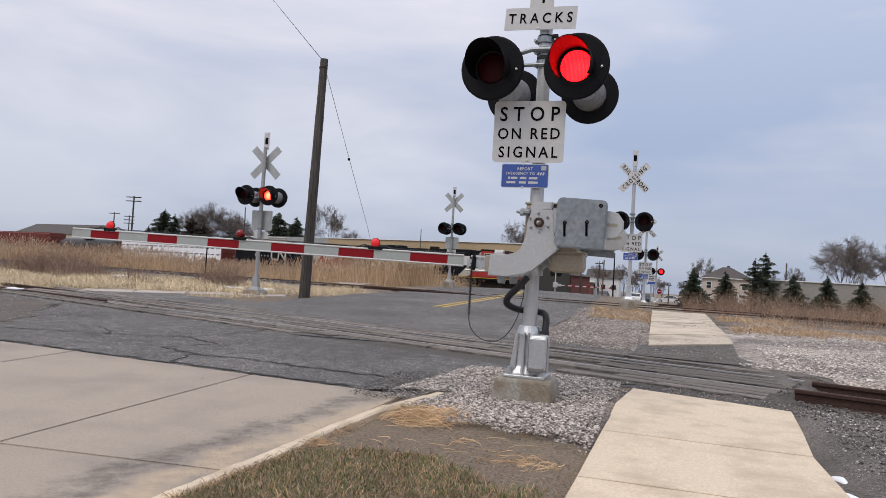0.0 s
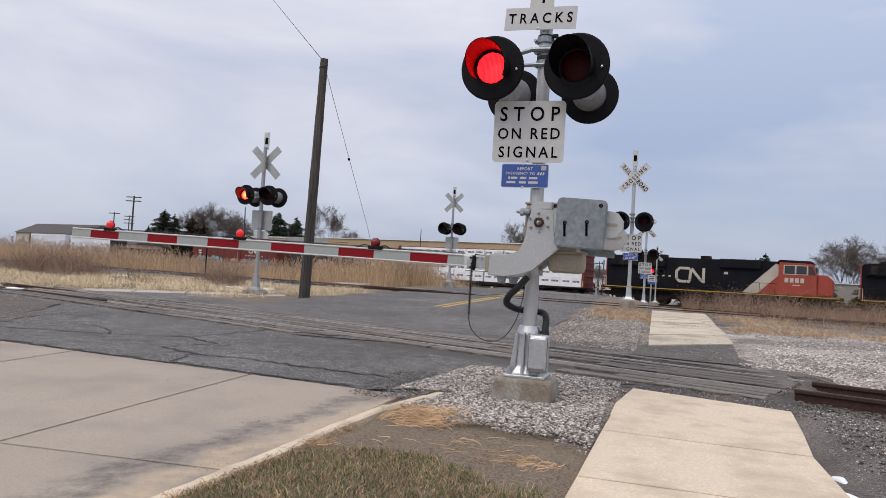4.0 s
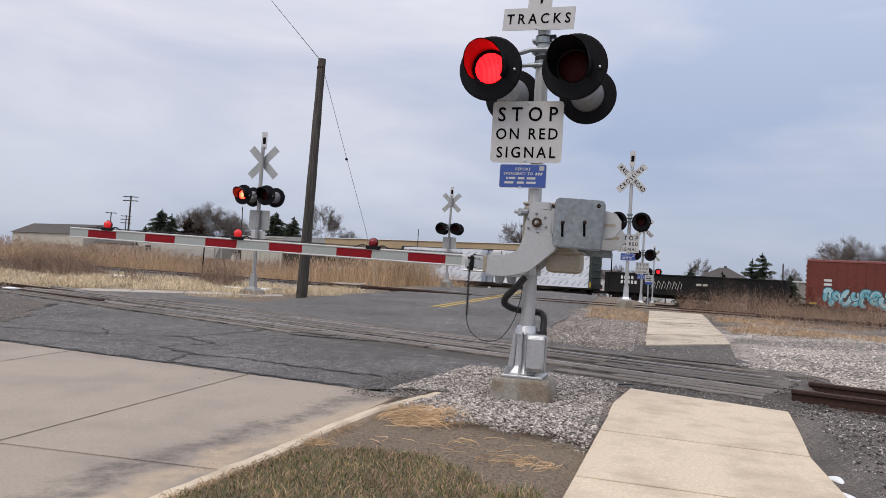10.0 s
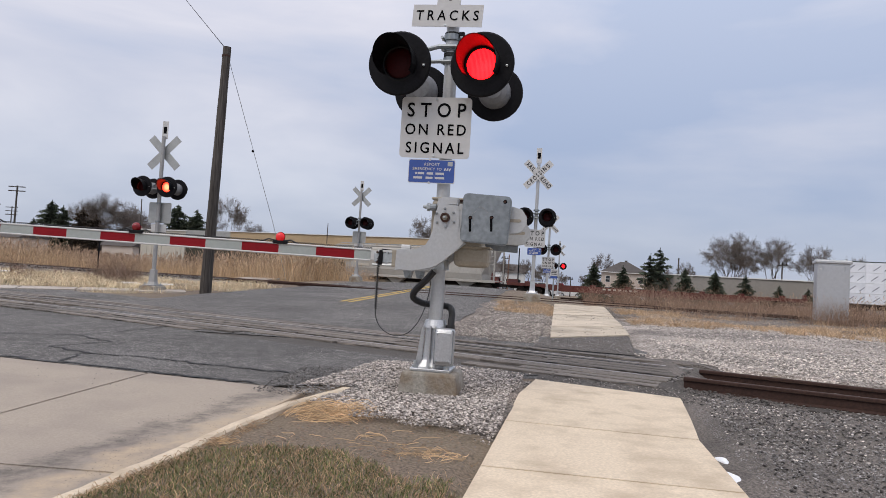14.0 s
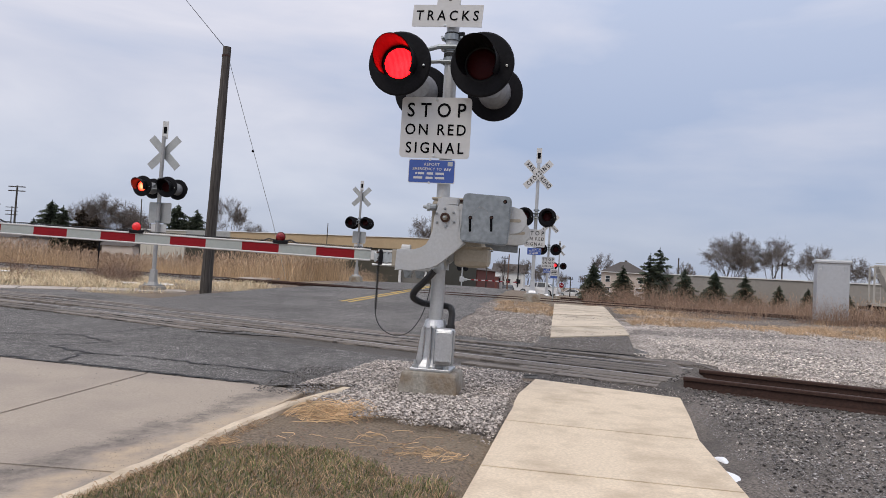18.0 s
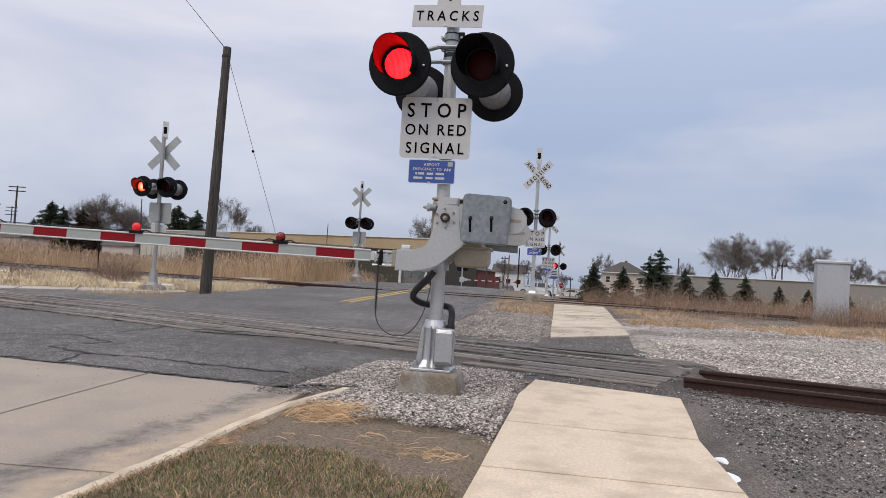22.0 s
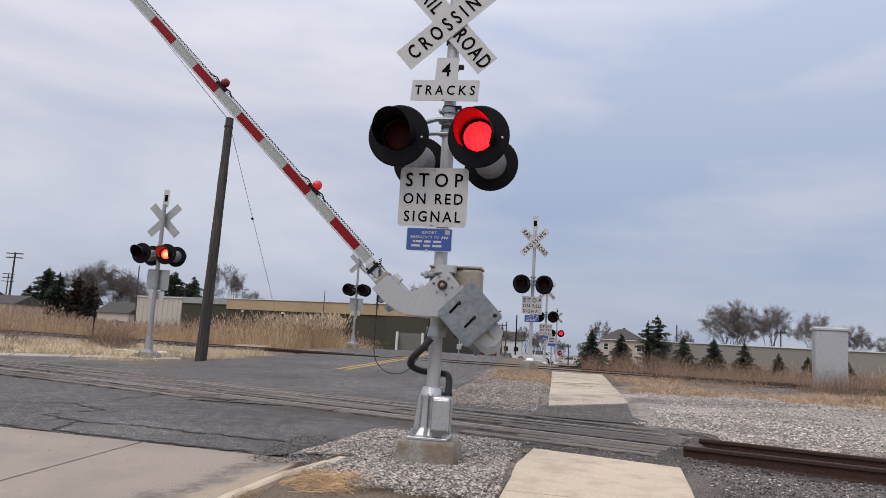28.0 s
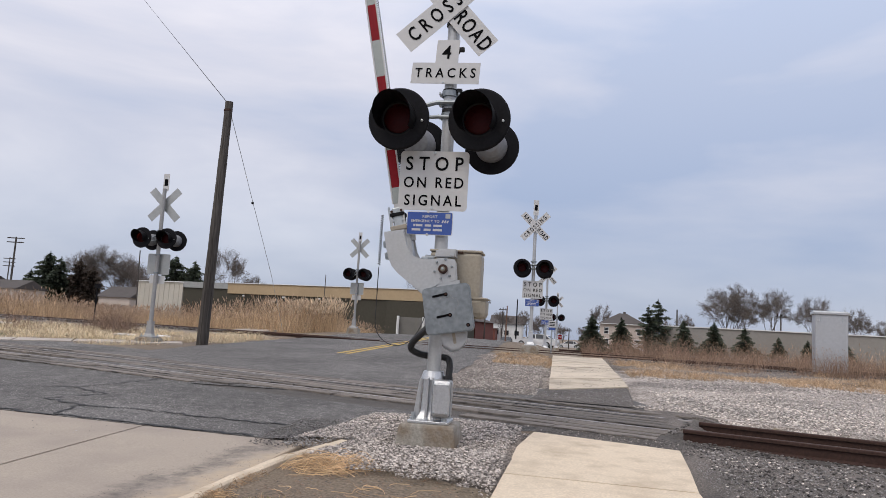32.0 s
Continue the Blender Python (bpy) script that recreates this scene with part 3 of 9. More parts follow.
def crossbuck(parent, y, z, front, blade=1.22, wide=0.23, x=0.0, roll=0.0, size=0.20):
    """Two crossed blades; lettered where they face the viewer."""
    for k, (ang, text) in enumerate(((-45, ("RAIL", "ROAD")), (45, ("CROSSING",)))):
        yy = y - 0.012 * k
        b = part("blade", slab([(-blade / 2, -wide / 2), (blade / 2, -wide / 2), (blade / 2, wide / 2), (-blade / 2, wide / 2)], -0.002, 0.002), sign_white, parent, "white crossbuck blade", pose(x, yy, z, 0, roll - ang, 0))
        if front:
            for i, word in enumerate(text):
                lettering(word, size, ink, b, pose(0 if len(text) == 1 else (i - 0.5) * blade * 0.60, -0.005, -0.005), 1.62 if len(text) == 1 else 1.26, squeeze=0.70, bold=0.014)
        else:
            part("blade_back", slab([(-blade / 2, -wide / 2), (blade / 2, -wide / 2), (blade / 2, wide / 2), (-blade / 2, wide / 2)], 0.0025, 0.004), sign_back, b)


def stop_sign(parent, x, y, z, w=0.69, h=0.60, words=True):
    p = part("stop_plate", slab(rounded(w, h, 0.04), -0.003, 0.003), sign_white, parent, "white plate lettered in black", pose(x, y, z))
    part("plate_back", slab(rounded(w - 0.01, h - 0.01, 0.04), 0.0035, 0.006), sign_back, p)
    if words:
        for i, (t, s, sp) in enumerate((("STOP", 0.20, 1.62), ("ON RED", 0.155, 1.30), ("SIGNAL", 0.155, 1.34))):
            lettering(t, s, ink, p, pose(0, -0.006, (0.165, -0.025, -0.205)[i] * h / 0.6), sp, squeeze=0.90)
        for zz in (h / 2 - 0.02, -h / 2 + 0.02):
            part("bolt", turned([(0, -0.016), (0.014, -0.012), (0.014, 0)], 8, at=pose(0, 0, zz)), galv, p)
    return p


def blue_sign(parent, x, y, z, w=0.46, h=0.225):
    p = part("notice", slab(rounded(w, h, 0.015), -0.002, 0.002), sign_blue, parent, "blue notice plate", pose(x, y, z))
    part("notice_edge", slab(rounded(w + 0.012, h + 0.012, 0.018), -0.001, 0.004), sign_white, p)
    for t, zz, xx, s in (("REPORT", 0.068, 0.0, 0.040), ("EMERGENCY TO", 0.022, -0.045, 0.037)):
        lettering(t, s, sign_white, p, pose(xx, -0.004, zz), 1.1)
    for zz, runs in ((-0.022, ((-0.155, 0.02), (-0.105, 0.065), (-0.015, 0.065), (0.085, 0.085))), (-0.066, ((-0.135, 0.09), (-0.02, 0.07), (0.085, 0.095)))):
        for xx, ww in runs:
            part("text_bar", slab([(-ww / 2, -0.011), (ww / 2, -0.011), (ww / 2, 0.011), (-ww / 2, 0.011)], -0.004, -0.002), sign_white, p, "", pose(xx, 0, zz))
    for xx in (0.135, 0.16, 0.185):
        part("mark", slab([(-0.007, -0.014), (0.007, -0.014), (0.007, 0.014), (-0.007, 0.014)], -0.004, -0.002), sign_white, p, "", pose(xx, 0, 0.022, 0, 25, 0))
    part("sticker", slab([(-0.025, -0.022), (0.025, -0.022), (0.025, 0.022), (-0.025, 0.022)], -0.004, -0.002), sign_back, p, "", pose(0.185, 0, 0.078))
    for zz in (h / 2 + 0.005, -h / 2 - 0.003):
        part("bolt", turned([(0, -0.014), (0.013, -0.010), (0.013, 0)], 8, at=pose(-0.02, 0, zz)), sign_white, p)


def mast_base(parent, z0, zb, r=0.064, casting=casting):
    """A concrete footing with a cast foot on it."""
    h = zb - z0
    part("footing", box((0, 0, z0 + h / 2 - 0.15), (0.67, 0.67, h + 0.3), 0.03, taper=0.80), old_conc, parent, "stained concrete footing")
    part("foot_plate", box((0, 0, zb + 0.015), (0.40, 0.40, 0.03), 0.008), casting, parent)
    bm = bmesh.new()
    prof = [(0.19, 0), (0.17, 0.03), (0.135, 0.08), (0.122, 0.2), (0.112, 0.40), (0.118, 0.44)]
    turned([(r_, y_) for r_, y_ in prof], 4, bm, pose(0, 0, zb + 0.03, 90, 0, 0) @ pose(0, 0, 0, 0, 45, 0))
    bmesh.ops.bevel(bm, geom=list(bm.edges), offset=0.008, segments=1, affect="EDGES")
    part("foot", bm, casting, parent, "bare cast foot")
    for sx in (-1, 1):
        for sy in (-1, 1):
            part("anchor_bolt", tube((sx * 0.155, sy * 0.155, zb + 0.02), (sx * 0.155, sy * 0.155, zb + 0.10), 0.016, seg=8), galv, parent)
            part("anchor_nut", tube((sx * 0.155, sy * 0.155, zb + 0.03), (sx * 0.155, sy * 0.155, zb + 0.055), 0.03, seg=6), galv, parent)


def cross_arm(parent, z, half=0.40, front=-0.3, back=0.34):
    part("cross_arm", pipe([(-half, front * 0.5, z + 0.02), (-0.12, -0.08, z + 0.13), (0.12, -0.08, z + 0.13), (half, front * 0.5, z + 0.02)], 0.024), dark_galv, parent)
    part("lower_arm", pipe([(-half, front * 0.4, z - 0.05), (-0.1, -0.07, z - 0.02), (0.1, -0.07, z - 0.02), (half, front * 0.4, z - 0.05)], 0.02), dark_galv, parent)
    for k, zz in enumerate((z + 0.13, z + 0.0, z + 0.24)):
        c = part("clamp", tube((0, 0, zz - 0.03), (0, 0, zz + 0.03), 0.085, seg=14), dark_galv, parent)
        for sx in (-1, 1):
            part("clamp_bolt", tube((sx * 0.10, -0.05, zz), (sx * 0.10, 0.05, zz), 0.014, seg=6), galv, c)


def signal(name, x, y, z, yaw, label, top=5.2, buck=4.35, lights=3.0, front=True, foot=0.3, stop=True, lit=True, buck_on=True, group="railway crossing signals", on=lamp_on_far):
    t = thing(name, pose(x, y, z, 0, 0, yaw), label, "railway signal", group)
    # signals seen from behind get the silver with shade in its colour
    mast_base(t, 0.0, foot, casting=casting if front else shade_scratch_silver)
    part("mast", tube((0, 0, foot + 0.3), (0, 0, top - 0.5), 0.06, 0.055, seg=16), silver if front else shade_scratch_silver, t, "silver-painted pipe mast")
    if buck_on:
        crossbuck(t, -0.09, buck, front)
        p = part("finial_plate", slab([(-0.09, -0.26), (0.09, -0.26), (0.09, 0.26), (-0.09, 0.26)], -0.004, 0.004), sign_white, t, "narrow white plate", pose(0, -0.05, top - 0.3))
        part("mark", slab([(-0.05, -0.1), (0.05, -0.1), (0.05, 0.1), (-0.05, 0.1)], -0.0065, -0.0045), ink, p)
        part("mark", slab([(-0.05, -0.1), (0.05, -0.1), (0.05, 0.1), (-0.05, 0.1)], 0.0045, 0.0065), ink, p)
    cross_arm(t, lights)
    lamps = []
    for sx in (-1, 1):
        lamps.append(light_unit(t, sx * 0.38, -0.30, lights, sx * -3, on))
    back_lamps = []
    for sx in (1, -1):
        back_lamps.append(light_unit(t, sx * 0.38, 0.30, lights, 180 - sx * 3, lamp_on_far))
    if stop:
        stop_sign(t, 0, -0.09, lights - 0.72, words=front)
        blue_sign(t, 0, -0.09, lights - 1.17)
    if front:
        part("junction_box", box((0, 0.11, lights - 0.75), (0.22, 0.14, 0.34), 0.02), galv, t)
    for zz in (lights - 0.45, lights - 0.98):
        part("sign_band", tube((0, 0, zz - 0.02), (0, 0, zz + 0.02), 0.075, seg=14), dark_galv, t)
    return t, lamps, back_lamps

# ---- the near signal with its gate ----
AX, AY, AZ = -0.03, 7.17, 0.10
near = thing("gate_signal", pose(AX, AY, AZ, 0, 0, -9.0), "silver crossing signal with striped gate arm on a gravelled footing", "railway signal", "railway crossing signals")
mast_base(near, 0.0, 0.24, 0.08)
part("mast", tube((0, 0, 0.5), (0, 0, 5.3), 0.070, 0.062, seg=24), silver, near, "silver-painted pipe mast")
part("junction_box", box((0.125, -0.15, 0.49), (0.19, 0.15, 0.36), 0.03), casting, near, "bare cast junction box")
part("box_lid", box((0.125, -0.23, 0.49), (0.16, 0.025, 0.30), 0.012), casting, near)
part("box_hub", tube((0.158, -0.05, 0.62), (0.158, -0.045, 0.70), 0.045, seg=14), rubber, near)
part("box_seam", box((0.125, -0.212, 0.49), (0.185, 0.010, 0.335), 0.006), dark_galv, near)
for sx, sz in ((-1, -1), (-1, 1), (1, -1), (1, 1)):
    part("box_bolt", turned([(0, -0.252), (0.011, -0.249), (0.012, -0.24)], 8, at=pose(0.125 + 0.062 * sx, 0, 0.49 + 0.13 * sz)), galv, near)
for sx in (-1, 1):
    part("foot_rib", slab([(0.10 * sx, 0.26), (0.165 * sx, 0.27), (0.115 * sx, 0.66), (0.09 * sx, 0.68)][::sx], -0.115, -0.085, bevel=0.006), casting, near)
    part("foot_rib", slab([(-0.015 + 0.03 * sx, 0.27), (0.015 + 0.03 * sx, 0.27), (0.008 + 0.024 * sx, 0.68), (-0.008 + 0.024 * sx, 0.68)], -0.15, -0.10, bevel=0.006), casting, near)
part("foot_collar", tube((0, 0, 0.66), (0, 0, 0.74), 0.125, 0.10, seg=20), casting, near)
crossbuck(near, -0.10, 4.54, True, 1.27, 0.26, -0.035, 3.5, 0.222)
plate = part("tracks_plate", slab([(-0.37, -0.115), (0.37, -0.115), (0.37, 0.11), (0.122, 0.11), (0.122, 0.355), (-0.122, 0.355), (-0.122, 0.11), (-0.37, 0.11)], -0.003, 0.003), sign_white, near, "white plate lettered in black", pose(-0.05, -0.1, 3.80, 0, 3.5, -8))
lettering("TRACKS", 0.142, ink, plate, pose(0, -0.005, -0.005), 1.55, squeeze=0.92)
lettering("4", 0.20, ink, plate, pose(-0.005, -0.005, 0.215))
part("bolt", turned([(0, -0.012), (0.012, -0.01), (0.012, 0)], 8, at=pose(-0.01, 0, -0.1)), galv, plate)
for zz in (4.08, 4.36, 3.63, 3.42, 2.95):
    c = part("mast_clamp", tube((0, 0, zz - 0.018), (0, 0, zz + 0.018), 0.078, seg=18), crack_mat, near, "dark clamp band")
    part("clamp_ear", box((0.10, -0.03, zz), (0.06, 0.05, 0.045), 0.008), crack_mat, c)
stop_sign(near, -0.10, -0.11, 2.655, 0.71, 0.615)
blue_sign(near, -0.115, -0.11, 2.215)
cross_arm(near, 3.36, 0.42)
part("cap", tube((0, 0, 5.3), (0, 0, 5.34), 0.075, 0.04, seg=20), silver, near)
NEAR_LAMPS = [light_unit(near, sx * 0.405 - 0.045, -0.36, 3.225, -5 - sx * 2, lamp_on, 1.05, pitch=3) for sx in (-1, 1)]
for sx in (-1, 1):
    light_unit(near, sx * 0.40 + 0.02, 0.50, 3.17, 180 - 4 * sx, lamp_on, pitch=0)
# the drive behind the bracket
PX, PZ = 0.085, 1.74
drive = part("drive_box", box((0.18, -0.02, PZ - 0.055), (0.52, 0.30, 0.49), 0.035), tan_box, near, "weathered tan drive housing")
part("drive_lid", box((0.18, -0.02, PZ + 0.20), (0.53, 0.31, 0.025), 0.010), tan_box, drive)
part("drive_sump", box((0.335, -0.02, PZ - 0.35), (0.35, 0.30, 0.22), 0.055), tan_box, drive, "rounded tan sump")
part("drive_seam", box((0.335, -0.02, PZ - 0.262), (0.37, 0.32, 0.014), 0.004), tan_box, drive)
part("cover", slab([(-0.095, 0.115), (0.11, 0.125), (0.115, 0.20), (-0.02, 0.205), (-0.085, 0.185)], -0.30, -0.10, bevel=0.012), silver, drive, "silver hood over the shaft", pose(PX, 0, PZ))
part("gasket", box((0.205, -0.17, PZ + 0.185), (0.10, 0.03, 0.018), 0.004), rust, drive, "rusty lid edge")
part("shaft", tube((PX, -0.34, PZ), (PX, 0.34, PZ), 0.04, seg=16), galv, drive)
part("gland", tube((-0.10, -0.22, PZ + 0.105), (-0.02, -0.22, PZ + 0.105), 0.034, 0.034, seg=10), dark_galv, drive, "dark cable gland")
part("gland_nut", tube((-0.115, -0.22, PZ + 0.105), (-0.085, -0.22, PZ + 0.105), 0.040, seg=6), galv, drive)
part("gland_tip", tube((-0.155, -0.22, PZ + 0.11), (-0.11, -0.22, PZ + 0.107), 0.014, 0.026, seg=10), galv, drive)
part("saddle", tube((0, 0, PZ - 0.50), (0, 0, PZ - 0.40), 0.10, seg=18), galv, near)
part("hose", pipe(smooth([(-0.02, -0.16, 1.22), (-0.10, -0.17, 1.12), (-0.20, -0.14, 1.02), (-0.225, -0.09, 0.95), (-0.17, 0.0, 0.905), (-0.09, 0.10, 0.885), (0.03, 0.14, 0.88), (0.12, 0.11, 0.865), (0.155, 0.04, 0.81), (0.158, 0.0, 0.74), (0.158, -0.03, 0.64)]), 0.034, 12), rubber, near, "thick black cable hose")

# the bracket, weights and arm that turn about the shaft
BRACKET = [(-0.075, 0.125), (-0.03, 0.135), (0.12, 0.12), (0.14, 0.10), (0.15, -0.20), (0.21, -0.24), (0.10, -0.33), (0.02, -0.40), (-0.05, -0.46), (-0.12, -0.502), (-0.20, -0.522), (-0.30, -0.528), (-0.47, -0.53), (-0.46, -0.325), (-0.29, -0.32), (-0.215, -0.308), (-0.165, -0.275), (-0.135, -0.22), (-0.12, -0.14), (-0.112, 0.0)]
gate = part("gate_bracket", slab(BRACKET, -0.32, -0.27, bevel=0.012), silver, near, "silver gate bracket", pose(PX, 0, PZ))
part("bracket_plate", slab(BRACKET, 0.22, 0.26, bevel=0.008), silver, gate)
part("hub", turned([(0.026, -0.352), (0.030, -0.358), (0.045, -0.352), (0.047, -0.31), (0.026, -0.31), (0.026, -0.352)], 22, caps=False), rust, gate, "rusty hub ring")
part("hub_cap", turned([(0.0, -0.348), (0.026, -0.345), (0.026, -0.31)], 18), tan_box, gate, "pale hub cap")
part("hub_nut", turned([(0.0, -0.372), (0.013, -0.370), (0.015, -0.345)], 6), galv, gate)
for k in range(6):
    a = radians(60 * k + 35)
    part("hub_bolt", turned([(0, -0.338), (0.012, -0.336), (0.014, -0.31)], 6, at=pose(0.095 * math.cos(a), 0, 0.088 * math.sin(a))), dark_galv, gate)
weight = part("counterweight", slab([(0.175, 0.19), (0.183, 0.215), (0.20, 0.229), (0.225, 0.235), (0.59, 0.217), (0.615, 0.21), (0.629, 0.195), (0.634, 0.17), (0.617, -0.205), (0.61, -0.228), (0.595, -0.241), (0.57, -0.245), (0.205, -0.226), (0.185, -0.22), (0.171, -0.206), (0.166, -0.18)], -0.42, -0.33, bevel=0.012), dark_galv, gate, "dull galvanised counterweight plate")
part("slot", slab(rounded(0.022, 0.145, 0.010), -0.426, -0.40), ink, weight, "", pose(0.255, 0, -0.06, 0, -3, 0))
part("slot", slab(rounded(0.022, 0.145, 0.010), -0.426, -0.40), ink, weight, "", pose(0.455, 0, -0.05, 0, -3, 0))
for bx, bz in ((0.575, 0.165), (0.255, 0.0), (0.455, 0.01)):
    part("bolt", turned([(0, -0.446), (0.010, -0.443), (0.012, -0.42)], 8, at=pose(bx, 0, bz)), rust, weight)
    part("washer", turned([(0.0, -0.4245), (0.018, -0.4235), (0.019, -0.42)], 14, at=pose(bx, 0, bz)), ink, weight)
for k in range(9):
    a0 = radians(40 + 21 * k)
    part("scratch", pipe([(0.36 + (0.075 + 0.012 * (k % 3)) * math.cos(a0 + q), -0.4215, 0.0 + (0.085 + 0.010 * (k % 4)) * math.sin(a0 + q)) for q in (0, 0.12, 0.26, 0.4 + 0.1 * (k % 2))], 0.0016, 4), shade_scratch_silver, weight)
for yy, xx, zz in ((-0.30, 0.03, 0.02), (0.20, 0.05, -0.06)):
    arm = part("weight_arm", slab([(0.10, 0.12), (0.62, 0.11), (0.70, 0.09), (0.75, 0.02), (0.75, -0.06), (0.70, -0.13), (0.62, -0.15), (0.10, -0.12)], yy - 0.02, yy + 0.02, bevel=0.006), silver, gate, "", pose(xx, 0, zz))
    part("slot", slab(rounded(0.16, 0.03, 0.014), yy - 0.024, yy + 0.01), tan_box, arm, "", pose(0.62, 0, -0.02))
part("rear_weight", slab([(0.30, -0.10), (0.68, -0.12), (0.68, -0.28), (0.30, -0.26)], 0.23, 0.31, bevel=0.008), dark_galv, gate)
# adapter and arm
part("adapter", box((-0.63, -0.03, -0.41), (0.22, 0.12, 0.10), 0.01), galv, gate, "galvanised adapter")
part("wood_block", box((-0.505, -0.03, -0.405), (0.07, 0.10, 0.135), 0.008), straw_wood, gate, "pale wooden shear block")
for zz in (-0.345, -0.475):
    part("adapter_strap", box((-0.58, -0.098, zz), (0.24, 0.014, 0.022), 0.003), sign_white, gate)
part("guide_rod", tube((-0.195, 0.19, -0.27), (-0.195, 0.19, -0.045), 0.012, seg=8), sign_white, gate, "thin pale rod")
part("guide_nut", tube((-0.205, 0.17, -0.27), (-0.175, 0.17, -0.25), 0.035, seg=10), tan_box, gate)
for bx in (-0.38, -0.26):
    part("hanger", slab([(bx - 0.05, -0.525), (bx + 0.05, -0.525), (bx + 0.03, -0.60), (bx - 0.03, -0.60)], -0.10, -0.04, bevel=0.006), dark_galv, gate)
    part("hanger_nut", tube((bx, -0.115, -0.575), (bx, -0.03, -0.575), 0.015, seg=8), dark_galv, gate)
part("adapter_block", box((-0.665, -0.03, -0.41), (0.035, 0.17, 0.15), 0.006), black, gate, "black clamp block")
for zz in (-0.36, -0.46):
    part("adapter_bolt", tube((-0.70, -0.115, zz), (-0.70, -0.06, zz), 0.013, seg=6), rust, gate)
    part("adapter_bolt", tube((-0.60, -0.115, zz), (-0.60, -0.06, zz), 0.013, seg=6), galv, gate)
part("shear_pin", tube((-0.66, -0.09, -0.33), (-0.48, -0.09, -0.345), 0.010, seg=6), black, gate)
part("adapter_clamp", box((-0.52, -0.03, -0.41), (0.05, 0.22, 0.17), 0.01), tan_box, gate, "weathered clamp")
part("adapter_rod", tube((-0.75, -0.10, -0.485), (-0.47, -0.10, -0.485), 0.012, seg=8), galv, gate)
part("breakaway", box((-0.30, -0.03, -0.335), (0.36, 0.12, 0.05), 0.008), silver, gate)
part("breakaway_cap", tube((-0.47, -0.03, -0.30), (-0.38, -0.03, -0.30), 0.035, seg=12), sign_white, gate)
boom = part("boom", box((-0.72 - 2.485, -0.03, -0.405), (4.97, 0.035, 0.095), 0.004), sign_white, gate, "striped gate boom", pose(0, 0, 0, 0, 1.0, 0))
S0 = -0.78
edges = [S0, S0 - 0.17]
while edges[-1] > -5.40:
    edges.append(edges[-1] - 0.406)
edges.append(-5.68)
for i, (a, b) in enumerate(zip(edges, edges[1:])):
    part("stripe", box(((a + b) / 2, -0.049, -0.405), (abs(b - a), 0.003, 0.088), 0), arm_red if i % 2 else arm_white, boom, "deep red reflective stripe" if i % 2 else "grey-white reflective stripe")
    part("stripe", box(((a + b) / 2, -0.011, -0.405), (abs(b - a), 0.003, 0.088), 0), arm_red if i % 2 else arm_white, boom, "deep red reflective stripe" if i % 2 else "grey-white reflective stripe")
for zz in (-0.352, -0.458):
    part("boom_rail", tube((S0, -0.052, zz), (-5.68, -0.052, zz), 0.009, seg=8), sign_white, boom)
coil = [(-0.78 - 0.0052 * k, -0.03 + 0.014 * math.cos(k * 1.25), -0.338 + 0.013 * math.sin(k * 1.25)) for k in range(900)]
part("coiled_cable", pipe(coil, 0.0042, 4), rubber, boom, "coiled black lamp cable")
ARM_LAMPS = []
for lx in (-1.765, -3.395, -5.16):
    hold = part("arm_lamp", box((lx, -0.03, -0.335), (0.05, 0.05, 0.05), 0.008), black, boom, "red arm lamp", )
    bm = turned([(0.0, -0.05), (0.02, -0.047), (0.037, -0.034), (0.047, -0.014), (0.050, 0.0), (0.047, 0.014), (0.037, 0.034), (0.02, 0.047), (0, 0.05)], 18)
    for f in bm.faces:
        f.smooth = True
    for f in bm.faces:
        f.material_index = 1 if f.calc_center_median().y > 0.0005 else 0
    lens = part("arm_lens", bm, [arm_lit, arm_lamp], boom, "red lamp lens", pose(lx + 0.005, -0.03, -0.285))
    ARM_LAMPS.append((lens, (lx + 0.005, -0.03, -0.285)))
    part("lens_band", tube((lx + 0.005, -0.034, -0.285), (lx + 0.005, -0.026, -0.285), 0.053, seg=18), black, boom)
    part("lamp_clamp", box((lx + 0.02, -0.055, -0.34), (0.16, 0.03, 0.035), 0.006), black, boom)
    part("lamp_wire", pipe([(lx - 0.22, -0.03, -0.345), (lx - 0.12, -0.03, -0.31), (lx, -0.03, -0.33), (lx + 0.12, -0.03, -0.31), (lx + 0.2, -0.03, -0.345)], 0.008, 5), rubber, boom)

# the lamp cable: a coil from the adapter and a loose loop to the mast; it lifts with the arm
coil_wire = [(-0.60 + 0.013 * math.cos(k * 0.7), -0.11 + 0.013 * math.sin(k * 0.7), 1.33 - 0.0026 * k) for k in range(200)]
cable_coil = part("cable_coil", pipe(coil_wire, 0.0042, 6), rubber, near, "coiled black lamp cable")
wire = [(-0.60, -0.11, 1.34 - 0.05 * k) for k in range(11)]
wire += smooth([(-0.60, -0.11, 0.79), (-0.58, -0.11, 0.70), (-0.52, -0.12, 0.62), (-0.43, -0.12, 0.57), (-0.34, -0.12, 0.565), (-0.25, -0.12, 0.60), (-0.17, -0.12, 0.69), (-0.11, -0.11, 0.82), (-0.075, -0.08, 0.98), (-0.06, -0.07, 1.12)], 4)
loop_cable = part("loop_cable", pipe(wire, 0.0045, 6), rubber, near, "thin black lamp cable hanging in a loop")

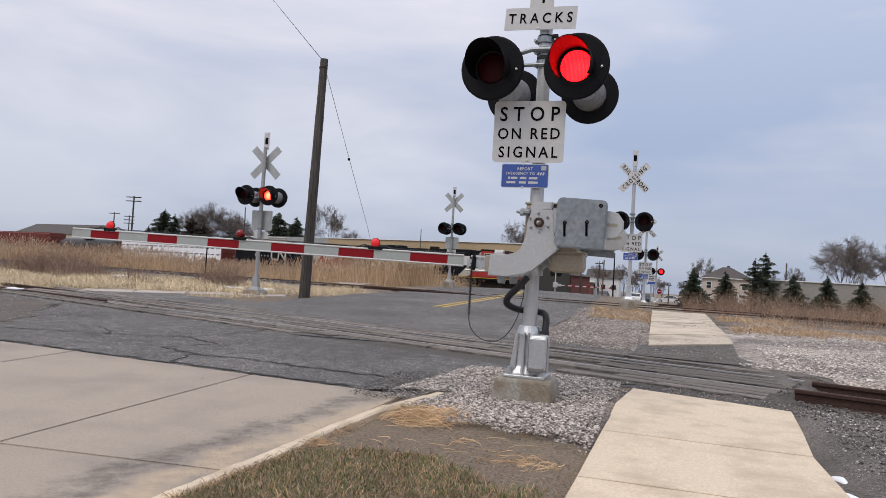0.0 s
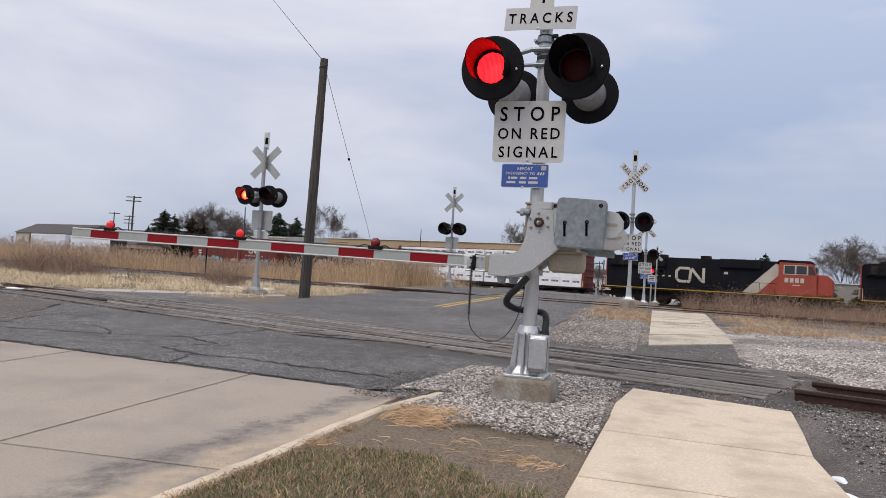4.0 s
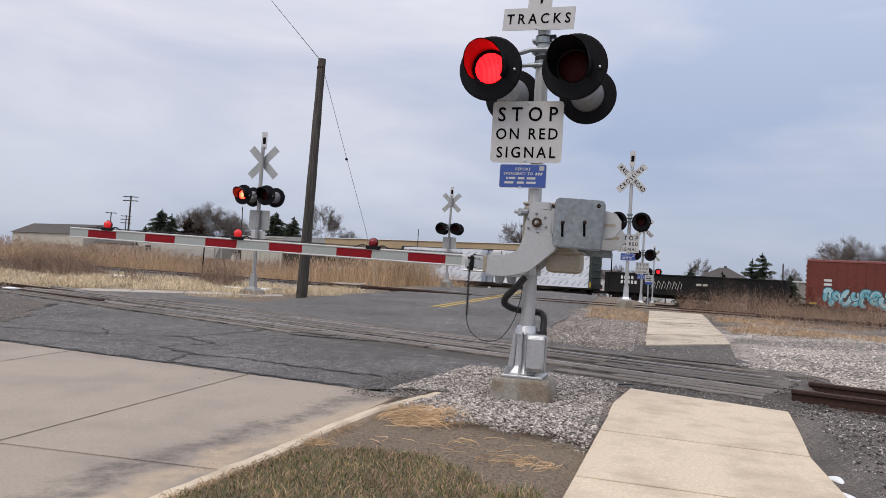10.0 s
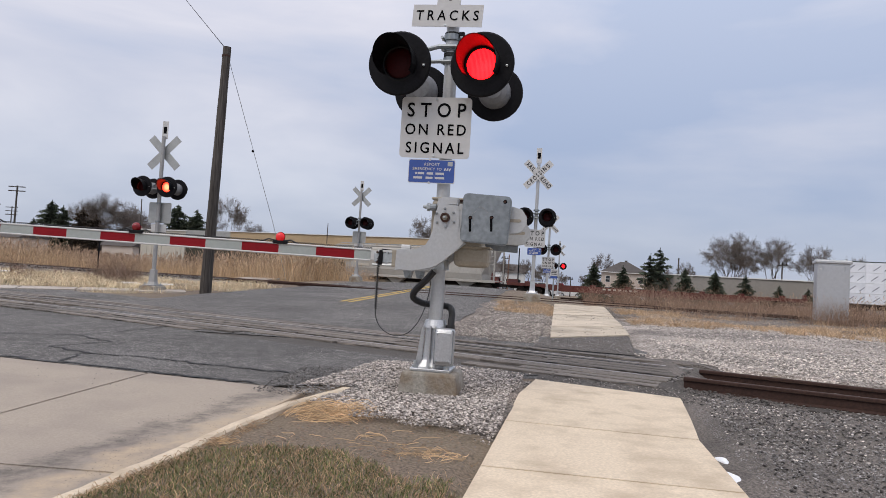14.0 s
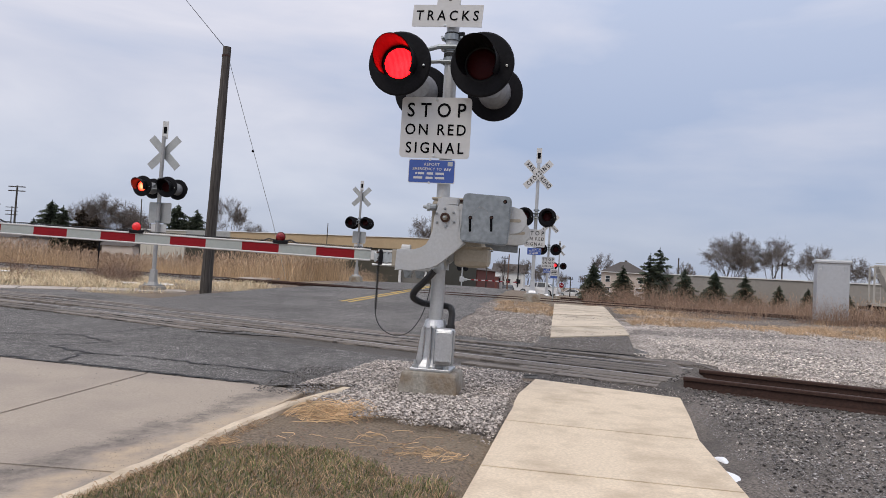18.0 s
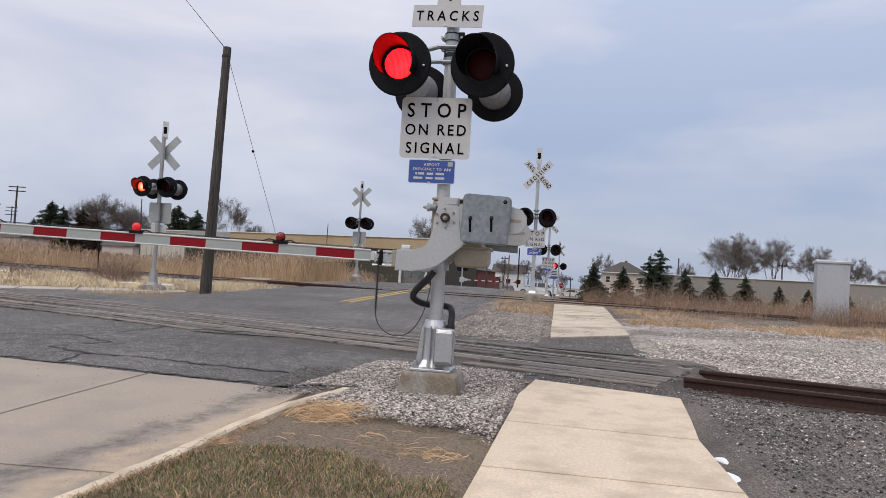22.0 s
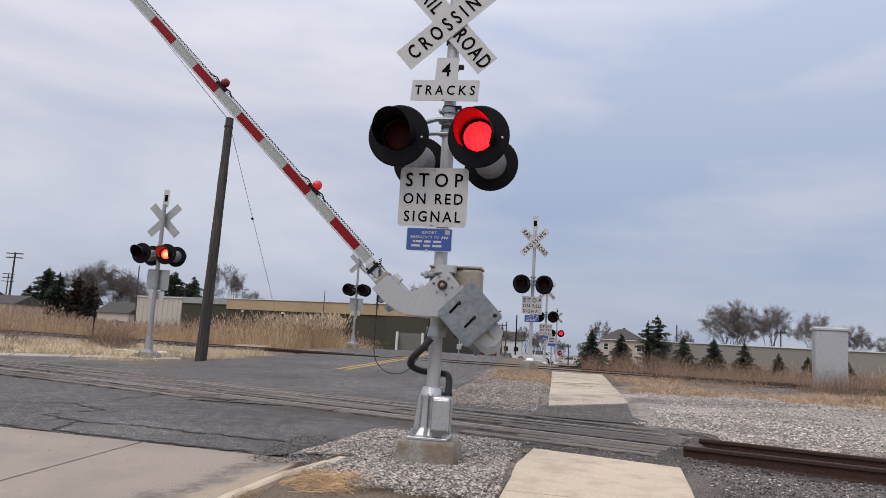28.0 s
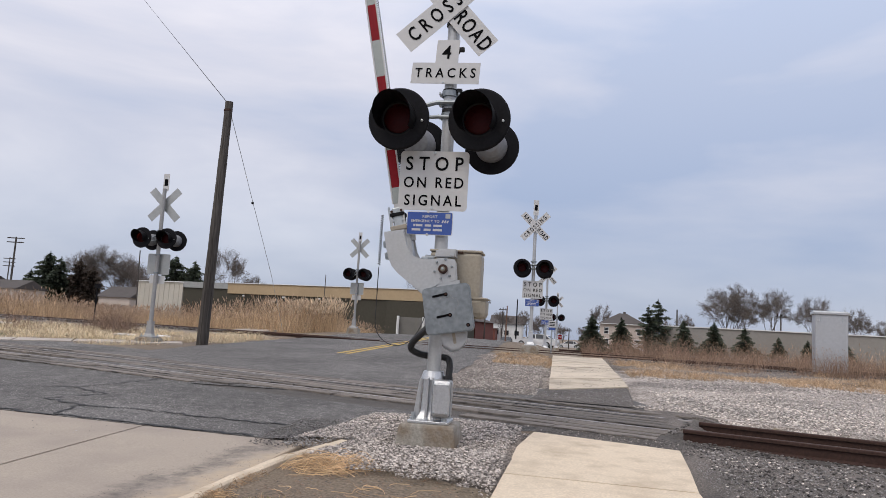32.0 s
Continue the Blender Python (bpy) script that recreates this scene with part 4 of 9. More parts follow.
sig_b, fb, bb = signal("crossing_signal", -8.3, 20.6, 0.42, 172, "silver crossing signal seen from behind, beside the utility pole", top=4.98, buck=4.02, lights=2.98, front=False, foot=0.14)
sig_c, fc, bc = signal("crossing_signal", -4.3, 36.0, 0.82, 172, "silver crossing signal seen from behind before the warehouse", front=False)
sig_d, fd, bd = signal("crossing_signal", 3.1, 24.2, 0.58, -8, "silver crossing signal with unlit lamps on a tall concrete footing", lights=2.95, buck=4.4, top=5.36, foot=0.35)
sig_e, fe, be = signal("crossing_signal", 5.78, 38.96, 0.35, -8, "more distant silver crossing signal with unlit lamps", lights=2.85, buck=4.25, top=5.1)
LEFT_LAMPS = [NEAR_LAMPS[0], bb[0]]
RIGHT_LAMPS = [NEAR_LAMPS[1], bb[1]]


# ---- paving: concrete lane, curb, sidewalks ----
def piece(name, outline, top, thick, m, parent, bevel=0.006, f=road_z):
    """A cast slab with eased edges whose top follows the land."""
    bm = slab(outline, -thick, 0, bevel=bevel, axis="z")
    for v in bm.verts:
        v.co.z += f(v.co.x, v.co.y) + top
    return part(name, bm, m, parent)


def lane_mat():
    """Stained concrete with a band of damp grime along the gutter and tan silt by the curb."""
    if "lane_concrete" in MATS:
        return MATS["lane_concrete"]
    m = mat("lane_concrete", (0.348, 0.295, 0.238), 0.85, var=0.11, grain=60, stain=0.8, stain_col=(0.225, 0.19, 0.165), stain_amt=0.85, bump=0.2, bump_size=120, rand=0.04)
    n, l = m.node_tree.nodes, m.node_tree.links
    bsdf = [x for x in n if x.type == "BSDF_PRINCIPLED"][0]
    tc = [x for x in n if x.type == "TEX_COORD"][0]
    last = bsdf.inputs["Base Color"].links[0].from_socket
    sep = n.new("ShaderNodeSeparateXYZ")
    l.new(tc.outputs["Object"], sep.inputs["Vector"])

    def calc(op, a_, b_):
        x = n.new("ShaderNodeMath")
        x.operation = op
        for i, v in enumerate((a_, b_)):
            if isinstance(v, (int, float)):
                x.inputs[i].default_value = v
            else:
                l.new(v, x.inputs[i])
        return x.outputs[0]

    wav, fleck = n.new("ShaderNodeTexNoise"), n.new("ShaderNodeTexNoise")
    wav.inputs["Scale"].default_value, wav.inputs["Detail"].default_value = 1.6, 7
    fleck.inputs["Scale"].default_value, fleck.inputs["Detail"].default_value = 9.0, 8
    fleck.inputs["Roughness"].default_value = 0.7
    for x in (wav, fleck):
        l.new(tc.outputs["Object"], x.inputs["Vector"])
    d = calc("ADD", calc("SUBTRACT", sep.outputs["X"], calc("MULTIPLY", sep.outputs["Y"], 0.268)), 3.30)
    d = calc("ADD", d, calc("MULTIPLY", calc("SUBTRACT", wav.outputs["Fac"], 0.5), 0.9))
    for centre, half, lo, hi, col in ((0.26, 0.24, 0.22, 0.55, (0.47, 0.365, 0.25)), (-0.06, 0.34, 0.30, 0.62, (0.085, 0.075, 0.066))):
        band = calc("SUBTRACT", 1.0, calc("DIVIDE", calc("ABSOLUTE", calc("SUBTRACT", d, centre), 0.0), half))
        mr = n.new("ShaderNodeMapRange")
        mr.inputs["From Min"].default_value, mr.inputs["From Max"].default_value = lo, hi
        l.new(calc("MULTIPLY", calc("POWER", calc("MAXIMUM", band, 0.0), 0.6), fleck.outputs["Fac"]), mr.inputs["Value"])
        mr.inputs["To Max"].default_value = 0.8
        mx = n.new("ShaderNodeMixRGB")
        mx.inputs["Color2"].default_value = (*col, 1)
        l.new(mr.outputs["Result"], mx.inputs["Fac"])
        l.new(last, mx.inputs["Color1"])
        last = mx.outputs["Color"]
    l.new(last, bsdf.inputs["Base Color"])
    return m


lane = thing("concrete_road", Matrix(), "stained concrete lane with joints before the crossing", "road", "", "structure")
CE = [(-1.20, 6.93), (-16.0, 11.33)]


def edge_pt(k, back):
    """A point of the lane: k across it from the curb, back from its end."""
    a = Vector(CE[0]).lerp(Vector(CE[1]), k)
    b = Vector((-1.90 - 14 * k, 3.0))
    return a.lerp(b, back)


cols = [0, 0.12, 0.295, 0.46, 0.72, 1.0]
backs = [0.0, 0.71, 1.7, 3.2]
for i in range(5):
    for j in range(3):
        o = [edge_pt(cols[i] + 0.0006, backs[j] + 0.002), edge_pt(cols[i + 1] - 0.0006, backs[j] + 0.002), edge_pt(cols[i + 1] - 0.0006, backs[j + 1] - 0.002), edge_pt(cols[i] + 0.0006, backs[j + 1] - 0.002)]
        piece("slab", [tuple(p) for p in o], 0.0, 0.18, lane_mat(), lane)
CURB = [(-0.86, 7.05), (-1.02, 6.65), (-1.24, 6.12), (-1.44, 5.3), (-1.58, 4.6), (-1.76, 3.85), (-1.98, 2.9), (-2.25, 1.5), (-2.5, 0.0)]
curb = thing("curb", Matrix(), "pale concrete curb that flares and sinks towards the crossing", "curb", "", "structure")
for i in range(0, 8, 2):
    ends = [Vector(q) for q in CURB[i:i + 3]]
    bm = bmesh.new()
    rings = []
    for k in range(25):
        u = k / 12
        c = ends[0].lerp(ends[1], u) if u <= 1 else ends[1].lerp(ends[2], u - 1)
        d = ((ends[1] - ends[0]).lerp(ends[2] - ends[1], k / 24)).normalized()
        nrm = Vector((-d.y, d.x))
        h = 0.024 + 0.014 * min(1, (i + u) / 3)
        c = c + d * (0.004 if k == 0 else -0.004 if k == 24 else 0)
        z = road_z(*c)
        j = [0.012 * noise.noise(Vector((c.x * 7, c.y * 7, q * 5))) + 0.006 * noise.noise(Vector((c.x * 25, c.y * 25, q * 5))) for q in range(4)]
        rings.append([bm.verts.new((*(c + nrm * (w + j[a])), z + zz + 0.5 * j[b])) for w, zz, a, b in ((-0.06, -0.12, 0, 0), (-0.056, h - 0.018, 0, 1), (-0.038, h, 1, 2), (0.030, h + 0.003, 2, 2), (0.050, h - 0.012, 3, 1), (0.056, -0.12, 3, 0))])
    for u, v in zip(rings, rings[1:]):
        for k in range(6):
            bm.faces.new((u[k], u[(k + 1) % 6], v[(k + 1) % 6], v[k]))
    bm.faces.new(rings[0])
    bm.faces.new(rings[-1])
    part("curb_stone", bm, walk_mat, curb)

walk_near = thing("sidewalk", Matrix(), "pale buff concrete sidewalk flared at the crossing", "sidewalk", "", "structure")
WL = [(1.12, 8.10), (0.83, 7.15), (0.585, 5.92), (0.31, 4.57), (-0.02, 3.0), (-0.3, 1.2)]
WR = [(2.52, 7.33), (2.28, 6.35), (2.07, 5.55), (1.88, 4.26), (1.70, 3.0), (1.5, 1.2)]
for o in ([WL[0], WR[0], WR[1], WR[2], WL[2], WL[1]], [WL[2], WR[2], WR[3], WL[3]], [WL[3], WR[3], WR[4], WL[4]], [WL[4], WR[4], WR[5], WL[5]]):
    c = Vector((sum(p[0] for p in o) / len(o), sum(p[1] for p in o) / len(o)))
    piece("slab", [tuple(c + (Vector(p) - c) * 0.991) for p in o], 0.025, 0.12, walk_mat, walk_near)
old_walk = mat("old_sidewalk_concrete", (0.52, 0.445, 0.345), 0.88, var=0.16, grain=30, stain=1.6, stain_col=(0.27, 0.225, 0.17), stain_amt=0.8, bump=0.2, bump_size=90, rand=0.08)
walk_far = thing("sidewalk", Matrix(), "weathered pale concrete sidewalk leading up to the tracks", "sidewalk", "", "structure")
for k in range(6):
    a0, a1 = k / 6, (k + 1) / 6
    l0, l1 = Vector((1.98, 12.6)).lerp(Vector((3.86, 24.1)), a0), Vector((1.98, 12.6)).lerp(Vector((3.86, 24.1)), a1)
    r0, r1 = (Vector((3.42, 12.35)).lerp(Vector((5.44, 23.7)), 0.11 + 0.89 * a_) for a_ in (a0, a1))
    d = (l1 - l0).normalized() * 0.012
    piece("slab", [tuple(l0 + d), tuple(r0 + d), tuple(r1 - d), tuple(l1 - d)], 0.03 + 0.008 * math.sin(k * 2.1), 0.15, old_walk, walk_far)
path_mat = mat("path_concrete", (0.40, 0.355, 0.31), 0.9, var=0.2, grain=20, stain=1.0, stain_col=(0.24, 0.2, 0.16), stain_amt=0.7, bump=0.3, rand=0.1)
walk_left = thing("sidewalk", Matrix(), "pale concrete sidewalk beside the far signal", "sidewalk", "", "structure")
for k in range(4):
    a = Vector((-12.5, 18.3)).lerp(Vector((-7.2, 20.4)), k / 4)
    b = Vector((-12.5, 18.3)).lerp(Vector((-7.2, 20.4)), (k + 1) / 4 - 0.008)
    n = Vector((-0.38, 0.92)) * 1.1
    piece("slab", [tuple(a), tuple(b), tuple(b + n), tuple(a + n)], 0.02, 0.12, path_mat, walk_left)
for k in range(3):
    a, b = Vector((-9.7, 31.3 + 1.5 * k)), Vector((-8.2, 31.0 + 1.5 * k))
    piece("slab", [tuple(a), tuple(b), (b.x + 0.2, b.y + 1.47), (a.x + 0.2, a.y + 1.47)], 0.02, 0.12, path_mat, walk_left)

# yellow centre lines and cracks sealed with tar
marks = thing("road_marking", Matrix(), "faded double yellow line on the asphalt", "road marking", "", "structure")
for q in (-5.24, -5.00):
    bm = bmesh.new()
    rows = []
    for k in range(30):
        w = 18.4 + 0.62 * k
        r = []
        for dq in (-0.06, 0.06):
            x, y = road_xy(q + dq, w)
            crown = 0.05 * (1 - ((q - (Q0 + Q1) / 2) / ((Q1 - Q0) / 2)) ** 2)
            r.append(bm.verts.new((x, y, road_z(x, y) + crown + 0.006)))
        rows.append(r)
    for u, v in zip(rows, rows[1:]):
        bm.faces.new((u[0], u[1], v[1], v[0]))
    part("line", bm, yellow, marks)


def crack(points, w, seed, lift=0.005):
    """A wandering tarred crack along points."""
    rnd = random.Random(seed)
    pts = []
    for a, b in zip(points, points[1:]):
        a, b = Vector(a), Vector(b)
        n = max(2, int((b - a).length / 0.12))
        for k in range(n):
            p = a.lerp(b, k / n)
            pts.append(p + Vector((rnd.uniform(-0.035, 0.035), rnd.uniform(-0.05, 0.05))))
    pts.append(Vector(points[-1]))
    bm = bmesh.new()
    rows = []
    for i, p in enumerate(pts):
        d = (pts[min(i + 1, len(pts) - 1)] - pts[max(i - 1, 0)]).normalized()
        n = Vector((-d.y, d.x)) * w * rnd.uniform(0.35, 1.2) * 0.5
        rows.append([bm.verts.new((*(p + n), road_z(*p) + lift)), bm.verts.new((*(p - n), road_z(*p) + lift))])
    for u, v in zip(rows, rows[1:]):
        bm.faces.new((u[0], u[1], v[1], v[0]))
    return bm


seams = thing("crack_seams", Matrix(), "dark cracks across the asphalt and its edge", "crack", "", "structure")
for i, (pts, w) in enumerate((
        ([(-9.0, 9.9), (-6.2, 10.0), (-5.08, 10.2), (-4.41, 9.62), (-4.9, 9.0), (-4.21, 8.6), (-3.5, 8.5), (-2.65, 8.2), (-1.6, 7.88)], 0.035),
        ([(-5.08, 10.2), (-4.6, 11.3), (-4.3, 12.2), (-3.0, 12.4)], 0.025), ([(-4.21, 8.6), (-4.15, 7.92)], 0.03),
        ([(-9.5, 9.45), (-7.2, 8.75), (-4.9, 8.07), (-3.3, 7.61), (-1.8, 7.16)], 0.045),
        ([(-3.4, 14.2), (-2.6, 15.0), (-2.2, 16.4), (-1.2, 16.8)], 0.03), ([(-8.5, 11.0), (-7.0, 10.9), (-6.2, 10.0)], 0.025), ([(-4.5, 22.5), (-3.0, 22.2), (-1.8, 23.0)], 0.04))):
    part("crack", crack(pts, w * 1.35, i, 0.007), crack_mat, seams)


# ---- tracks ----
def rail_mesh(length):
    prof = [(-0.07, 0), (0.07, 0), (0.07, 0.012), (0.012, 0.03), (0.010, 0.115), (0.036, 0.125), (0.036, 0.155), (0.028, 0.165), (-0.028, 0.165), (-0.036, 0.155), (-0.036, 0.125), (-0.010, 0.115), (-0.012, 0.03), (-0.07, 0.012)]
    return slab(prof, -length / 2, length / 2)


def track(name, angle, n_mid, gauge, s0, s1, top, label, sleepers=True, gap=None, slabs=0.55):
    """Rails on sleepers: a straight track at an angle, n_mid from the camera across it."""
    a = radians(angle)
    nn, dd = Vector((math.sin(a), math.cos(a), 0)), Vector((math.cos(a), -math.sin(a), 0))
    t = thing(name, Matrix(), label, "railway track", "", "structure")
    runs = [(s0, s1)] if not gap else [(s0, gap[0]), (gap[1], s1)]
    for r0, r1 in runs:
        for g in (-gauge / 2, gauge / 2):
            n = max(1, round((r1 - r0) / 24))
            for k in range(n):
                b0, b1 = r0 + (r1 - r0) * k / n, r0 + (r1 - r0) * (k + 1) / n - 0.012
                p = nn * (n_mid + g) + dd * (b0 + b1) / 2
                part("rail", rail_mesh(b1 - b0), rust, t, "", pose(p.x, p.y, top - 0.165, 0, 0, -angle - 90))
        if sleepers:
            me = finish(box((0, 0, 0), (2.5 * gauge / 1.5, 0.22, 0.16), 0.015), "sleeper", sleeper_mat)
            k, s = 0, r0 + 0.3
            while s < r1 and k < 150:
                p = nn * n_mid + dd * s
                ob = new("sleeper", me)
                ob.parent = t
                ob.matrix_basis = pose(p.x, p.y, top - 0.165 - 0.075, 0, 0, -angle + 90 + 1.2 * math.sin(k * 3.7))
                k, s = k + 1, s + slabs
    return t


track("track", 29.4, 9.335, 1.05, -1.6, 26.0, 0.27, "rusty railway track with rails standing over dark ballast")
track("track", 28.5, 9.42, 1.24, -40.0, -15.8, 0.30, "rusty railway track beyond the crossing", gap=None)
track("track", 23.7, 25.2, 1.5, -60.0, 60.0, 0.74, "rusty disused railway track in weeds", gap=(-13.2, -3.0))
track("track", 23.7, 71.2, 1.5, -300.0, 460.0, 0.10, "main railway track in use by the freight train", slabs=4.0)
flange = thing("crossing_rail", Matrix(), "worn pale rail heads flush in the road", "railway track", "", "structure")
groove = thing("flangeway", Matrix(), "dark flangeway grooves beside the sunk rails", "groove", "", "structure")


def along(n0, s0, s1, w, f, lift, m, name, parent, steps=16, angle=T1):
    """A strip along a track that follows the road's surface."""
    nn, dd = Vector((math.sin(angle), math.cos(angle), 0)), Vector((math.cos(angle), -math.sin(angle), 0))
    bm = bmesh.new()
    rows = []
    for k in range(steps + 1):
        p = dd * (s0 + (s1 - s0) * k / steps)
        rows.append([])
        for q, z in ((-w / 2, -0.03), (-w / 2 + 0.006, 0.0), (w / 2 - 0.006, 0.0), (w / 2, -0.03)):
            c = p + nn * (n0 + q)
            rows[-1].append(bm.verts.new((c.x, c.y, f(c.x, c.y) + lift + z)))
    for u, v in zip(rows, rows[1:]):
        for i in range(3):
            bm.faces.new((u[i], u[i + 1], v[i + 1], v[i]))
    return part(name, bm, m, parent)


for n in (8.97, 10.02):
    along(n, -19.5, -1.55, 0.07, road_z, 0.022, worn_steel, "rail", flange)
    along(n + (0.075 if n < 9.5 else -0.075), -19.5, -1.6, 0.07, road_z, 0.008, crack_mat, "groove", groove)
for n in (25.2 - 0.75, 25.2 + 0.75):
    along(n, -13.2, -3.0, 0.08, road_z, 0.066, rust, "rail", flange, angle=TA)
oily = mat("oily_asphalt", (0.07, 0.06, 0.052), 0.8, var=0.5, grain=60, stain=2, stain_col=(0.1, 0.088, 0.078), stain_amt=0.6, bump=0.6, bump_size=60)
deck = thing("crossing_deck", Matrix(), "weathered grey timber crossing planks with gaps between them", "crossing deck", "", "structure")
rnd = random.Random(3)
PM = [finish(box((0, 0, 0), (l_, w_, 0.12), 0.009), "plank", plank) for l_, w_ in ((2.38, 0.238), (2.38, 0.225), (1.75, 0.235), (1.2, 0.23))]
for n in (8.30, 8.55, 8.80, 9.24, 9.48, 9.72, 10.22, 10.47):
    s = -1.62 + rnd.uniform(-0.06, 0.05)
    while s > -19.8:
        k = rnd.choice((0, 0, 1, 2, 3))
        l_ = (2.38, 2.38, 1.75, 1.2)[k]
        p = t1(n + rnd.uniform(-0.015, 0.015), s - l_ / 2)
        if rnd.random() > 0.12 and not (abs(n - 8.42) < 0.2 and -3.4 > s > -8):
            ob = new("plank", PM[k])
            ob.parent = deck
            slope = math.degrees(math.atan2(road_z(*t1(n, s).xy) - road_z(*t1(n, s - l_).xy), l_))
            ob.matrix_basis = pose(p.x, p.y, road_z(p.x, p.y) - 0.040 + rnd.uniform(-0.008, 0.006), 0, 0, -28.5 + rnd.uniform(-0.2, 0.2)) @ pose(0, 0, 0, rnd.uniform(-0.8, 0.8), -slope + rnd.uniform(-0.15, 0.15), 0)
        s -= l_ + rnd.uniform(0.01, 0.05)
sheet([tuple(t1(7.9, -20).xy), tuple(t1(8.1, -1.55).xy), tuple(t1(10.75, -1.55).xy), tuple(t1(10.9, -20).xy)], -0.012, oily, "crossing_bed", "dark asphalt between the crossing planks", "road", 20)
# dark strips laid over the gaps between planks, drawn in the crack colour
for i, n in enumerate((8.16, 8.43, 8.68, 9.12, 9.36, 9.60, 9.90, 10.13, 10.35, 10.62)):
    r_ = random.Random(60 + i)
    s = -19.0 + r_.uniform(0, 2)
    while s < -2.2:
        e = min(-1.7, s + r_.uniform(1.2, 4.5))
        part("split", crack([tuple(t1(n + r_.uniform(-0.02, 0.02), s).xy), tuple(t1(n + r_.uniform(-0.02, 0.02), e).xy)], r_.uniform(0.014, 0.032), 90 + i, 0.026), crack_mat, deck)
        s = e + r_.uniform(0.8, 3.4)
shoulder = mat("shoulder_dirt", (0.11, 0.092, 0.077), 0.95, var=0.6, grain=40, stain=1.5, stain_col=(0.08, 0.066, 0.055), stain_amt=0.7, bump=0.9, bump_size=25)
sheet([(-15.5, 12.0), (-8.55, 10.75), (-9.75, 14.1), (-16.0, 17.4)], 0.008, shoulder, "road_shoulder", "oily dirt and gravel shoulder beside the crossing", "ground", 24, 0.9)
# the broken end of the asphalt slopes down to the ballast
bm = bmesh.new()
rows = []
for k, (x, y) in enumerate(((2.54, 7.40), (2.60, 7.8), (2.70, 8.2), (2.82, 8.5), (2.98, 8.78), (3.12, 9.0), (3.36, 9.35), (3.58, 9.74), (3.45, 10.1), (3.14, 10.5), (2.95, 10.9))):
    rows.append([])
    for w, dz in ((-0.12, 0.002), (0.0, 0.004), (0.10, -0.035), (0.20, -0.11), (0.28, -0.20)):
        j = 0.05 * noise.noise(Vector((x * 4, y * 4, w * 9)))
        rows[-1].append(bm.verts.new((x + w + j * (w > 0), y - 0.2 * w, road_z(x, y) + dz + 0.25 * j * (w > 0))))
for u, v in zip(rows, rows[1:]):
    for i in range(4):
        bm.faces.new((u[i], u[i + 1], v[i + 1], v[i]))
tagged(part("asphalt_end", bm, coarse), "broken asphalt end sloping to the ballast", "road", "", "structure")
# ---- loose stone ----
def stones(name, count, place, size, m, label, seed, lift=0.0, flat=0.6, base=soil_z):
    """Many small broken stones, as one heap."""
    rng = np.random.default_rng(seed)
    unit = np.array([(1, 0, 0.1), (-0.5, 0.87, 0.1), (-0.5, -0.87, 0.0), (0.25, 0.2, 0.9), (0.1, -0.2, -0.9), (-0.75, 0.1, 0.65)])
    tris = np.array([(0, 1, 3), (1, 5, 3), (5, 2, 3), (2, 0, 3), (1, 0, 4), (5, 1, 4), (2, 5, 4), (0, 2, 4)])
    pts = []
    while len(pts) < count:
        p = place(rng)
        if p is not None:
            pts.append((p[0], p[1], base(p[0], p[1]) + lift))
    pts = np.array(pts)
    n = len(pts)
    s = size[0] + (size[1] - size[0]) * rng.random(n) ** 2.2
    jit = unit[None] * (0.7 + 0.6 * rng.random((n, 6, 3)))
    ang = rng.random(n) * 2 * math.pi
    ca, sa = np.cos(ang), np.sin(ang)
    x = jit[..., 0] * ca[:, None] - jit[..., 1] * sa[:, None]
    y = jit[..., 0] * sa[:, None] + jit[..., 1] * ca[:, None]
    z = jit[..., 2] * flat
    v = np.stack([x, y, z], -1) * (s[:, None, None] / 2) + pts[:, None, :] + np.array([0, 0, 1]) * (s[:, None, None] * 0.12)
    f = (tris[None] + 6 * np.arange(n)[:, None, None]).reshape(-1, 3)
    me = bpy.data.meshes.new(name)
    me.from_pydata(v.reshape(-1, 3).tolist(), [], f.tolist())
    me.materials.append(m)
    return tagged(new(name, me), label, "gravel", "", "stuff")


def in_quad(p, quad):
    s = None
    for a, b in zip(quad, quad[1:] + quad[:1]):
        c = (b[0] - a[0]) * (p[1] - a[1]) - (b[1] - a[1]) * (p[0] - a[0])
        if s is None:
            s = c > 0
        elif (c > 0) != s:
            return False
    return True


def area(quad, avoid=None, fade=0.0):
    xs, ys = [p[0] for p in quad], [p[1] for p in quad]

    def place(rng):
        p = (rng.uniform(min(xs), max(xs)), rng.uniform(min(ys), max(ys)))
        if not in_quad(p, quad) or (avoid and avoid(p)):
            return None
        return p
    return place


def gravel_near(rng):
    p = (rng.uniform(-1.5, 1.15), rng.uniform(5.05, 8.8))
    front = float(np.interp(p[0], [-1.4, -1.0, -0.5, -0.2, 0.15, 0.4], [6.85, 6.15, 5.62, 5.42, 5.25, 5.1])) + 0.25 * noise.noise(Vector((p[0] * 4, p[1] * 4, 1)))
    if p[1] < 7.1 and p[0] < curb_x(p[1]) + 0.08:
        return None
    if p[1] < front + 0.25 * rng.random() ** 2 or p[0] < -1.40 + abs(p[1] - 7.0) * 0.38:
        return None
    edge = np.interp(p[1], [4.5, 5.9, 7.15, 8.1], [0.31, 0.58, 0.76, 1.12])
    if p[0] > edge - 0.01 or p[0] * N1.x + p[1] * N1.y > 7.65 + 0.12 * rng.random() or (abs(p[0] + 0.03) < 0.27 and abs(p[1] - 7.17) < 0.27):
        return None
    return p


